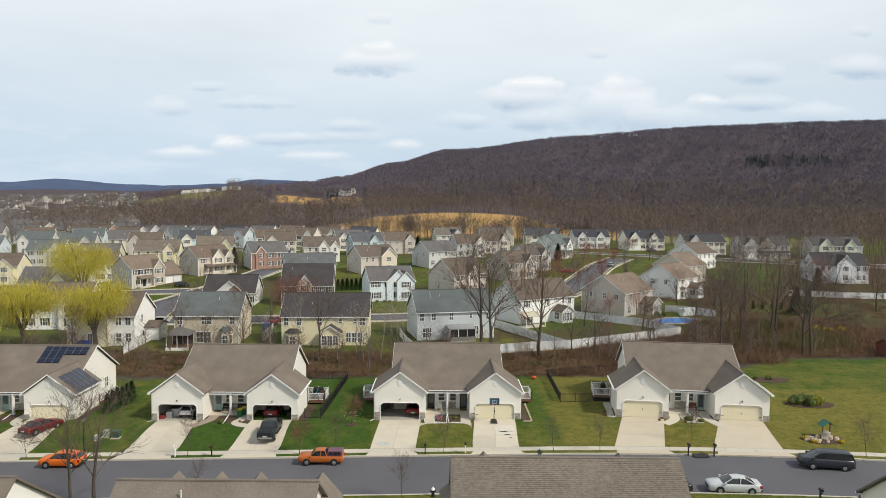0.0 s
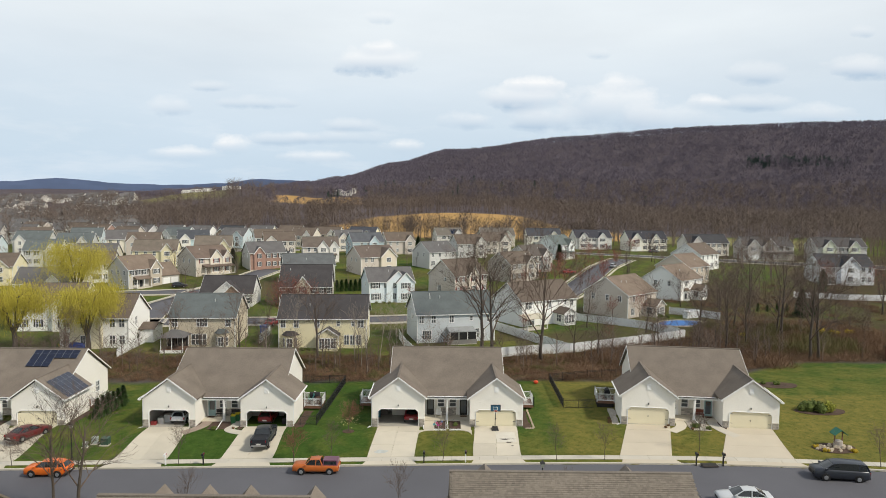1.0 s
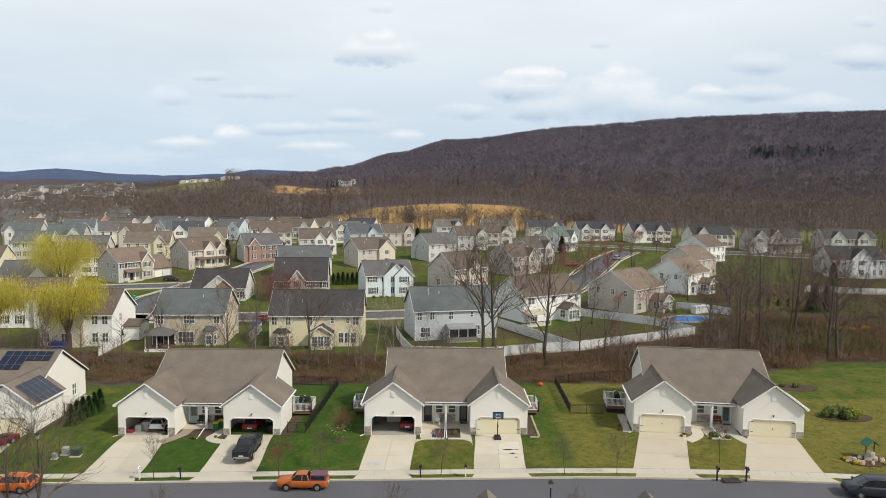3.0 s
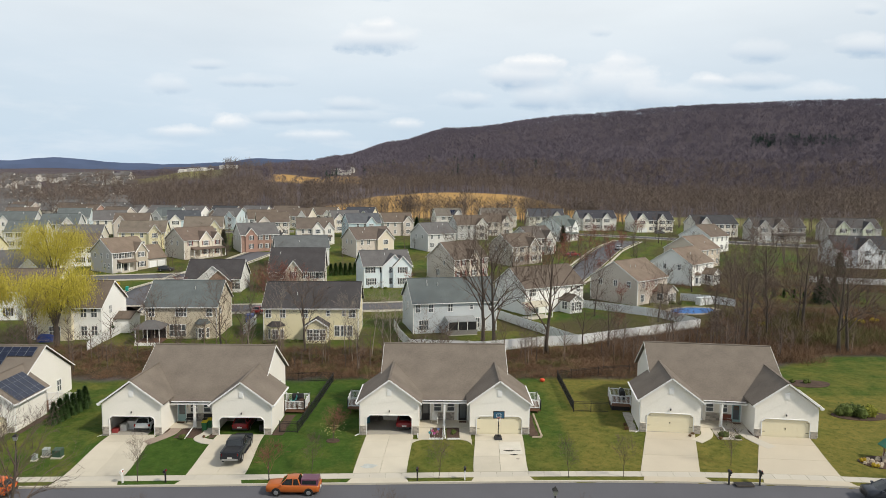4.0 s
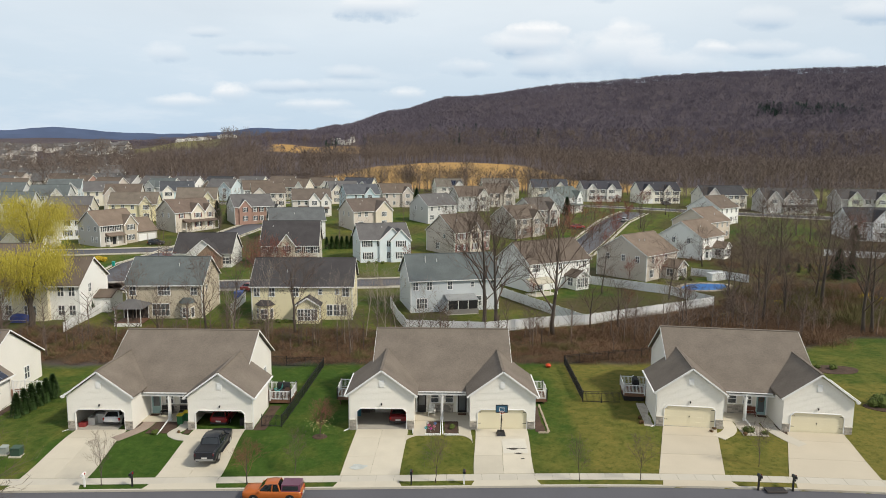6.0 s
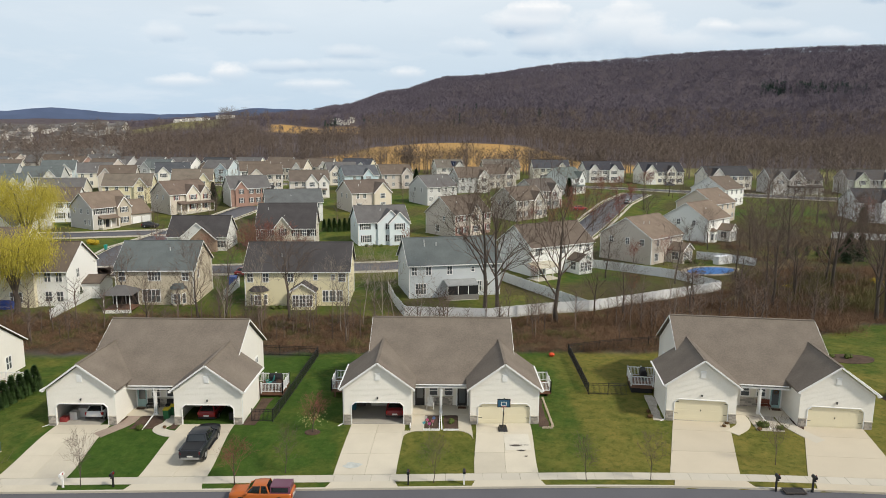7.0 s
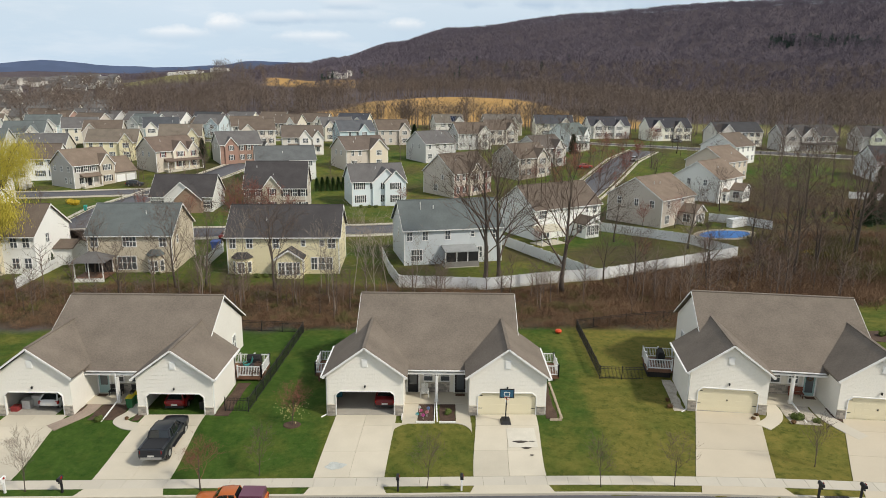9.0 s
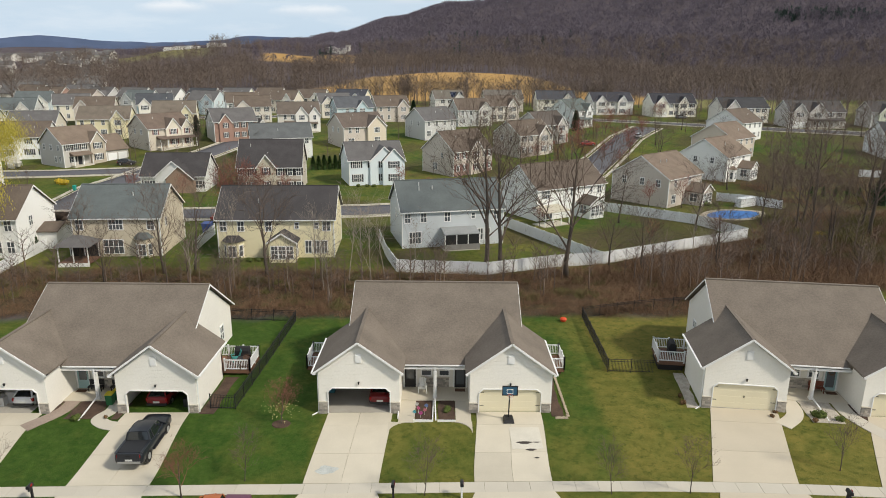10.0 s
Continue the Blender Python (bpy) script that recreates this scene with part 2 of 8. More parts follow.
def table(rows, a):
    for (a0, v0), (a1, v1) in zip(rows, rows[1:]):
        if a <= a1:
            return v0 + (v1 - v0) * ease(a, a0, a1)
    return rows[-1][1]


def ground(x, y):
    xc = max(-70.0, min(70.0, x))
    low = -0.50 + 0.022 * xc
    z = low + (0.0145 * xc - low) * ease(y, -8.4, -1.0)
    z += (0.9 - low * 0.5) * ease(-y, 21.5, 29)
    z += -0.0145 * xc * ease(y, 15, 42)
    z += 5.5 * ease(y, 100, 215) + 1.5 * ease(y, 215, 330)
    if y > 300:
        dx, dy = x, y + 65
        r, az = math.hypot(dx, dy), math.degrees(math.atan2(dx, dy))
        rise = table(SWELL, az) * ease(r, 385, 565) + table(KNOLL, az) * ease(r, 590, 1010)
        hill_top = 26 + 1500 * math.tan(radians(table(HILL, az))) - 1
        h = max(0.0, hill_top - 8 - rise) * (ease(r, 640, 1520) ** 1.15)
        h *= 1 - 0.35 * ease(r, 1560, 2300)
        far_top = 26 + 4000 * math.tan(radians(table(FAR, az)))
        f = max(0.0, far_top - 8) * 0.55 * ease(r, 2700, 4000)
        z += rise + max(h, f) + 6 * ease(r, 700, 900) * noise.noise((x / 160, y / 160, 0.3))
    return z


def graded(stops):
    out = []
    for a, b, step in stops:
        n = max(1, round((b - a) / step))
        out += [a + (b - a) * i / n for i in range(n)]
    return out + [stops[-1][1]]


def in_lawn(x, y):
    """How far each ground cover reaches: lawn, brush, gold field."""
    n = noise.noise((x / 9, y / 9, 0)) * 5 + noise.noise((x / 2.5, y / 2.5, 4)) * 2
    back = 21 if x < 38 else 21 + min(14, (x - 38) * 0.6)
    lawn = ease(back + n * 0.4 - y, -1.2, 1.5)
    brush_end = 35 + n * 0.7 + (26 * ease(x, 40, 70))
    brush = ease(y, back - 1, back + 2) * ease(brush_end - y, -2, 2)
    lawn = max(lawn, ease(y, brush_end - 2, brush_end + 2) * ease(345 + n - y, -10, 10))
    dx, dy = x, y + 65
    r, az = math.hypot(dx, dy), math.degrees(math.atan2(dx, dy))
    gold = ease(r, 378 + n, 396 + n) * ease(575 - 125 * ease(az, 3, 13) - 125 * ease(-az, 0, 13) + n * 3 - r, -12, 12) * ease(az, -27, -24) * ease(17 - az, -1.5, 1.5)
    gold = max(gold, ease(r, 800, 825) * ease(905 - r, -12, 12) * ease(az, -14.6, -13.8) * ease(-7.0 - az, -0.6, 0.6))
    green = ease(r, 800, 850) * ease(1040 - r, -20, 20) * ease(az, -27, -25) * ease(-18.5 - az, -1.5, 1.5)
    green = max(green, ease(r, 370 + n, 385 + n) * ease(440 + n - r, -10, 10) * ease(az, 15, 17) * ease(31 - az, -2, 2))
    # bare soil and leaf litter under the garden trees and in the wood beside the pool
    litter = ease(noise.noise((x / 13, y / 13, 2.5)) + 0.5 * noise.noise((x / 4, y / 4, 8)), -0.05, 0.3) * ease(y, 36, 44) * ease(330 - y, 0, 30)
    wild = ease(x - 50 - 0.28 * (y - 60), 0, 10) * ease(y, 36, 46) * ease(235 - y, 0, 20)
    for cx, cy, rx, ry in ((106, 156, 20, 34), (108, 94, 34, 15), (128, 186, 44, 16)):
        wild *= ease(math.hypot((x - cx) / rx, (y - cy) / ry) + 0.04 * n, 0.75, 1.15)
    plot = ease(1.1 - math.hypot((x - 33) / 13, (y - 54) / 10), -0.1, 0.25)
    brush = max(brush, 0.62 * litter, 0.9 * wild, 0.75 * plot)
    return lawn * (1 - gold), brush, gold, green


# lawns of one kept state: x from, x to, y from, y to, dryness from lush (0) to straw (1)
PARCELS = [(-80, -37.5, -12, 21, 0.34), (-36, -15.2, -12, 21, 0.08), (-15.2, -8.6, -12, 21, 0.18), (-3.2, 3.2, -12, -1, 0.55), (8.5, 13.2, -3, 21, 0.24), (8.5, 13.6, -12, -3, 0.44),
           (13.2, 20, -12, 7, 0.74), (13.6, 20, -12, -3, 0.80), (15.8, 40, 7, 24, 0.95), (23.5, 33.0, -13, 0, 0.78), (36, 62, -13, 12, 0.80), (40, 95, 12, 40, 0.44)]


def dryness(x, y):
    if y > 30:
        return 0.40 + 0.35 * noise.noise((x / 21, y / 21, 5))
    for x0, x1, y0, y1, v in PARCELS:
        if x0 <= x <= x1 and y0 <= y <= y1:
            return v
    return 0.45


def ground_material():
    m = bpy.data.materials.new("ground_cover")
    m.use_nodes = True
    N, Lk = m.node_tree.nodes, m.node_tree.links
    b = N["Principled BSDF"]
    b.inputs["Roughness"].default_value, b.inputs["Specular IOR Level"].default_value = 0.95, 0.1
    geo = N.new("ShaderNodeNewGeometry")

    def nz(scale, detail=5.0, rough=0.55):
        t = N.new("ShaderNodeTexNoise")
        t.inputs["Scale"].default_value, t.inputs["Detail"].default_value, t.inputs["Roughness"].default_value = scale, detail, rough
        Lk.new(geo.outputs["Position"], t.inputs[0])
        return t.outputs[0]

    def mixc(f, a, c):
        n = N.new("ShaderNodeMix")
        n.data_type = "RGBA"
        for s, v in ((n.inputs[0], f), (n.inputs[6], a), (n.inputs[7], c)):
            if isinstance(v, tuple):
                s.default_value = (*v, 1.0) if len(v) == 3 else v
            elif isinstance(v, float):
                s.default_value = v
            else:
                Lk.new(v, s)
        return n.outputs[2]

    def span(v, a, c):
        n = N.new("ShaderNodeMapRange")
        n.inputs[1].default_value, n.inputs[2].default_value = a, c
        Lk.new(v, n.inputs[0])
        return n.outputs[0]

    patch, mid, fine = nz(0.26, 8, 0.68), nz(1.1, 7, 0.72), nz(14.0, 4, 0.7)
    grass = mixc(span(mid, 0.35, 0.68), (0.020, 0.058, 0.007), (0.054, 0.104, 0.016))
    worn = mixc(span(mid, 0.3, 0.7), (0.104, 0.106, 0.020), (0.220, 0.178, 0.045))
    care = N.new("ShaderNodeAttribute")
    care.attribute_name = "dryness"
    tot = N.new("ShaderNodeMath")
    tot.operation = "MULTIPLY_ADD"
    tot.inputs[1].default_value = 0.6
    Lk.new(span(patch, 0.30, 0.70), tot.inputs[0])
    Lk.new(care.outputs["Fac"], tot.inputs[2])
    lawn = mixc(span(tot.outputs[0], 0.42, 1.12), grass, worn)
    clump = nz(3.2, 6, 0.75)
    lawn = mixc(span(clump, 0.50, 0.62), lawn, mixc(0.16, lawn, (0.14, 0.15, 0.045)))
    lawn = mixc(span(nz(1.7, 7, 0.75), 0.52, 0.62), lawn, mixc(0.5, lawn, (0.018, 0.050, 0.006)))
    lawn = mixc(span(fine, 0.3, 0.75), lawn, mixc(0.2, lawn, (0.12, 0.15, 0.04)))
    soil = mixc(span(mid, 0.35, 0.65), (0.046, 0.034, 0.020), (0.100, 0.070, 0.042))
    soil = mixc(span(patch, 0.5, 0.7), soil, (0.060, 0.072, 0.022))
    # woodland floor: purple-brown, with some distance haze mixed into the colour
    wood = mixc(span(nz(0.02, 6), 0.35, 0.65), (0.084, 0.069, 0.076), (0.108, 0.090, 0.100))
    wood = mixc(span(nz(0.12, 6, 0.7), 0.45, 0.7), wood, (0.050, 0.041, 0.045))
    gold = mixc(span(mid, 0.3, 0.7), (0.36, 0.215, 0.075), (0.44, 0.275, 0.105))
    gold = mixc(span(nz(0.03, 4), 0.45, 0.7), gold, (0.31, 0.20, 0.075))
    att = N.new("ShaderNodeAttribute")
    att.attribute_name = "cover"
    sc = N.new("ShaderNodeSeparateColor")
    Lk.new(att.outputs["Color"], sc.inputs[0])
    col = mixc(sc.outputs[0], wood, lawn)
    col = mixc(sc.outputs[1], col, soil)
    col = mixc(sc.outputs[2], col, gold)
    col = mixc(att.outputs["Alpha"], col, (0.20, 0.19, 0.075))
    Lk.new(col, b.inputs["Base Color"])
    bp = N.new("ShaderNodeBump")
    bp.inputs["Strength"].default_value, bp.inputs["Distance"].default_value = 0.8, 0.08
    Lk.new(fine, bp.inputs["Height"])
    Lk.new(bp.outputs[0], b.inputs["Normal"])
    return m


def make_ground():
    xs = graded([(-4600, -1600, 150), (-1600, -500, 45), (-500, -150, 12), (-150, -60, 4), (-60, 60, 1.0), (60, 150, 3), (150, 500, 12), (500, 1600, 40), (1600, 4600, 150)])
    ys = graded([(-900, -200, 100), (-200, -40, 12), (-40, -32, 1.0), (-32, -9, 0.25), (-9, 60, 1.0), (60, 130, 2.5), (130, 400, 6), (400, 1100, 12), (1100, 2000, 25), (2000, 4600, 120)])
    v = [(x, y, ground(x, y) - (0.24 if -9.8 < y - street_edge(x) < 0.1 else 0.0)) for y in ys for x in xs]
    nx = len(xs)
    f = [(j * nx + i, j * nx + i + 1, (j + 1) * nx + i + 1, (j + 1) * nx + i) for j in range(len(ys) - 1) for i in range(nx - 1)]
    me = bpy.data.meshes.new("ground")
    me.from_pydata(v, [], f)
    cover = me.color_attributes.new("cover", "FLOAT_COLOR", "POINT")
    cover.data.foreach_set("color", np.array([in_lawn(x, y) for y in ys for x in xs], dtype=np.float32).ravel())
    dry = me.attributes.new("dryness", "FLOAT", "POINT")
    dry.data.foreach_set("value", np.array([dryness(x, y) for y in ys for x in xs], dtype=np.float32))
    me.polygons.foreach_set("use_smooth", [True] * len(f))
    me.materials.append(ground_material())
    tagged(new("ground", me), "green and dry lawns, brushy strip, tan stubble fields and wooded hills", "ground", kind="structure")


make_ground()


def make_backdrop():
    """Far ridges on the horizon, beyond the ground's hills; their blue is painted distance haze."""
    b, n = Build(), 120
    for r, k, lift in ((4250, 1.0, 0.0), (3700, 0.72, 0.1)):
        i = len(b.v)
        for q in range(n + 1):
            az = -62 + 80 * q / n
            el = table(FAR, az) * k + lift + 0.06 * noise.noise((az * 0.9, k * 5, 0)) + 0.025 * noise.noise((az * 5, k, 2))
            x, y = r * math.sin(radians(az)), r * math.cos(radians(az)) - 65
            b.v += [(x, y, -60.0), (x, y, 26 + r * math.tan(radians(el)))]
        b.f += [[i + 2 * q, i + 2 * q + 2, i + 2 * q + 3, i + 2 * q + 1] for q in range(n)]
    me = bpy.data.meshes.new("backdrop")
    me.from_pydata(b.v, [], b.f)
    me.materials.append(mat("hazed_ridge", (0.105, 0.140, 0.235), 1.0, 0.12, 300, 0.01, 0.0, spec=0.0))
    tagged(new("backdrop", me), "wooded ridges on the far horizon, tinted blue with painted haze", "hills", kind="structure")


make_backdrop()


def ribbon(b, left, right, lift, n_across=1, depth=0.0):
    """A surface between two lines of (x, y), lying on the ground; with depth it becomes a slab."""
    rows = []
    for (x0, y0), (x1, y1) in zip(left, right):
        rows.append([(x0 + (x1 - x0) * k / n_across, y0 + (y1 - y0) * k / n_across) for k in range(n_across + 1)])
    i, w = len(b.v), n_across + 1
    for row in rows:
        b.v += [(x, y, ground(x, y) + lift) for x, y in row]
    n = len(rows)
    for r in range(n - 1):
        for k in range(n_across):
            b.f.append([i + r * w + k, i + r * w + k + 1, i + (r + 1) * w + k + 1, i + (r + 1) * w + k])
    if depth:
        rim = [r * w for r in range(n)] + [(n - 1) * w + k for k in range(1, w)] + [r * w + w - 1 for r in reversed(range(n - 1))] + [k for k in reversed(range(1, w - 1))]
        j = len(b.v)
        b.v += [(b.v[i + q][0], b.v[i + q][1], b.v[i + q][2] - depth) for q in rim]
        m = len(rim)
        for q in range(m):
            b.f.append([i + rim[q], i + rim[(q + 1) % m], j + (q + 1) % m, j + q])
    return b


def make_street():
    xs = [-140 + 2.0 * i for i in range(121)]
    b = Build()
    ribbon(b, [(x, street_edge(x) - 9.7) for x in xs], [(x, street_edge(x)) for x in xs], -0.14, 2)
    tagged(new("road", b.mesh("road", ASPHALT, True)), "grey asphalt residential street, gently curving", "street", kind="structure")
    for side, off in (("far", 0.0), ("near", -9.9)):
        k = Build()
        ribbon(k, [(x, street_edge(x) + off) for x in xs], [(x, street_edge(x) + off + 0.2) for x in xs], 0.02, 1, 0.3)
        tagged(new("kerb", k.mesh("kerb", WALKWAY)), "low pale concrete kerb along the street", "kerb", kind="structure")
    # pavement in slabs, with open joints
    pave = tagged(new("pavement"), "pale concrete pavement in square slabs", "pavement", kind="structure")
    slab = Build().box(-0.742, 0.742, -0.55, 0.55, -0.12, 0.0).mesh("slab", WALKWAY)
    for i in range(-58, 44):
        x = i * 1.5
        y = street_edge(x) + 1.55
        dz = ground(x + 0.7, y) - ground(x - 0.7, y)
        part("slab", slab, None, pave, m=pose(x, y, ground(x, y) + 0.035, math.degrees(math.atan2(ground(x, y + .5) - ground(x, y - .5), 1.0)), -math.degrees(math.atan2(dz, 1.4)), math.degrees(math.atan2(street_edge(x + 1) - street_edge(x - 1), 2))))
    # back streets
    for name, pts, w in (("road_2", [(-76, 66), (-40, 71), (-14, 74.5), (6, 80), (22, 92), (36, 118), (48, 145), (60, 172), (74, 196)], 8.0),
                         ("road_3", [(-66, 62), (-70, 78), (-73, 96), (-71, 118), (-66, 140), (-62, 160)], 8.0),
                         ("road_4", [(-160, 205), (-110, 214), (-60, 226), (0, 232), (60, 222), (110, 196), (160, 180), (230, 170)], 8.0),
                         ("road_5", [(-71, 118), (-95, 112), (-125, 108), (-160, 110)], 7.0)):
        fine = []
        for a, c in zip(pts, pts[1:]):
            fine += [(a[0] + (c[0] - a[0]) * t / 6, a[1] + (c[1] - a[1]) * t / 6) for t in range(6)]
        fine.append(pts[-1])
        left, right, kl, kr = [], [], [], []
        for k, p in enumerate(fine):
            q0, q1 = fine[max(0, k - 1)], fine[min(len(fine) - 1, k + 1)]
            d = Vector((q1[0] - q0[0], q1[1] - q0[1])).normalized()
            s = Vector((-d.y, d.x))
            left.append((p[0] + s.x * w / 2, p[1] + s.y * w / 2))
            right.append((p[0] - s.x * w / 2, p[1] - s.y * w / 2))
            kl.append((p[0] + s.x * (w / 2 + 1.6), p[1] + s.y * (w / 2 + 1.6)))
            kr.append((p[0] - s.x * (w / 2 + 1.6), p[1] - s.y * (w / 2 + 1.6)))
        tagged(new(name, ribbon(Build(), left, right, 0.10, 3, 0.2).mesh(name, ASPHALT, True)), "grey asphalt side street between the houses", "street", kind="structure")
        for a, c in ((left, kl), (right, kr)):
            e = [(p[0] + (q[0] - p[0]) * 0.55, p[1] + (q[1] - p[1]) * 0.55) for p, q in zip(a, c)]
            tagged(new("pavement", ribbon(Build(), e, c, 0.14, 1, 0.2).mesh("pavement", WALKWAY)), "narrow pale concrete footway beside the side street", "pavement", kind="structure")
            tagged(new("kerb", ribbon(Build(), a, [(p[0] + (q[0] - p[0]) * 0.12, p[1] + (q[1] - p[1]) * 0.12) for p, q in zip(a, c)], 0.16, 1, 0.2).mesh("kerb", WALKWAY)), "pale concrete kerb of the side street", "kerb", kind="structure")


make_street()


# ---------------------------------------------------------------- windows, doors
SHARED = {}


def lattice(bars_x, bars_z, y0, y1):
    """One piece of crossing bars with open cells between them, as a sash with its glazing bars."""
    xs, zs = sorted({v for b in bars_x for v in b}), sorted({v for b in bars_z for v in b})
    b, ids = Build(), {}

    def vid(i, j, k):
        if (i, j, k) not in ids:
            ids[(i, j, k)] = len(b.v)
            b.v.append((xs[i], (y0, y1)[k], zs[j]))
        return ids[(i, j, k)]

    def full(i, j):
        if not (0 <= i < len(xs) - 1 and 0 <= j < len(zs) - 1):
            return False
        mx, mz = (xs[i] + xs[i + 1]) / 2, (zs[j] + zs[j + 1]) / 2
        return any(p < mx < q for p, q in bars_x) or any(p < mz < q for p, q in bars_z)

    for i in range(len(xs) - 1):
        for j in range(len(zs) - 1):
            if not full(i, j):
                continue
            for k in (0, 1):
                b.f.append([vid(i, j, k), vid(i + 1, j, k), vid(i + 1, j + 1, k), vid(i, j + 1, k)])
            for di, dj, e in ((-1, 0, ((i, j), (i, j + 1))), (1, 0, ((i + 1, j), (i + 1, j + 1))), (0, -1, ((i, j), (i + 1, j))), (0, 1, ((i, j + 1), (i + 1, j + 1)))):
                if not full(i + di, j + dj):
                    b.f.append([vid(*e[0], 0), vid(*e[1], 0), vid(*e[1], 1), vid(*e[0], 1)])
    return b


def window_mesh(w, h, cols, rows):
    key = ("frame", w, h, cols, rows)
    if key not in SHARED:
        t, g = 0.11, 0.034
        bx = [(-w / 2 - t, -w / 2)] + [(-w / 2 + w * i / cols - g, -w / 2 + w * i / cols + g) for i in range(1, cols)] + [(w / 2, w / 2 + t)]
        bz = [(-t, 0.0)] + [(h * j / rows - g, h * j / rows + g) for j in range(1, rows)] + [(h, h + t)]
        b = lattice(bx, bz, -0.07, 0.02)
        SHARED[key] = b.mesh("window", WHITE)
        SHARED[("pane",) + key] = Build().box(-w / 2, w / 2, -0.02, 0.01, 0, h).mesh("pane", GLASS)
    return SHARED[key], SHARED[("pane",) + key]


def window(parent, m, w=0.9, h=1.4, cols=2, rows=2, shutters=None):
    fr, pane = window_mesh(w, h, cols, rows)
    ob = part("window", fr, None, parent, m=m)
    part("pane", pane, None, ob)
    if shutters:
        key = ("shutter", h, shutters.name)
        if key not in SHARED:
            b = Build().box(-0.17, 0.17, -0.05, 0.015, -0.04, h + 0.04)
            for k in range(int(h / 0.16)):
                b.box(-0.13, 0.13, -0.065, -0.05, 0.05 + k * 0.16, 0.13 + k * 0.16)
            SHARED[key] = b.mesh("shutter", shutters)
        for s in (-1, 1):
            part("shutter", SHARED[key], None, ob, "dark louvred shutter", m=pose(s * (w / 2 + 0.27), 0, 0))
    return ob


def face_pose(side, along, z, W, D):
    """A pose on a house face: f front (-y), b back, l and r the ends."""
    return {"f": pose(along, -D / 2, z), "b": pose(-along, D / 2, z, 0, 0, 180), "l": pose(-W / 2, -along, z, 0, 0, -90), "r": pose(W / 2, along, z, 0, 0, 90)}[side]


def roof_shell(b, half, eave, apex, y0, y1, over, thick=0.16, cx=0.0):
    """A gable roof whose ridge runs along y, as a folded slab."""
    k = (apex - eave) / half
    e = half + over
    ze = apex - k * e
    b.extrude_y([(cx - e, ze), (cx, apex), (cx + e, ze), (cx + e, ze + thick), (cx, apex + thick), (cx - e, ze + thick)], y0, y1)
    return e, ze


DARK_SHUT = mat("shutter_paint", (0.028, 0.03, 0.034), 0.5, 0.1)
RED_SHUT = mat("shutter_paint_red", (0.14, 0.028, 0.028), 0.5, 0.1)
PIPE = mat("vent_pipe", (0.55, 0.55, 0.54), 0.5, 0.1)


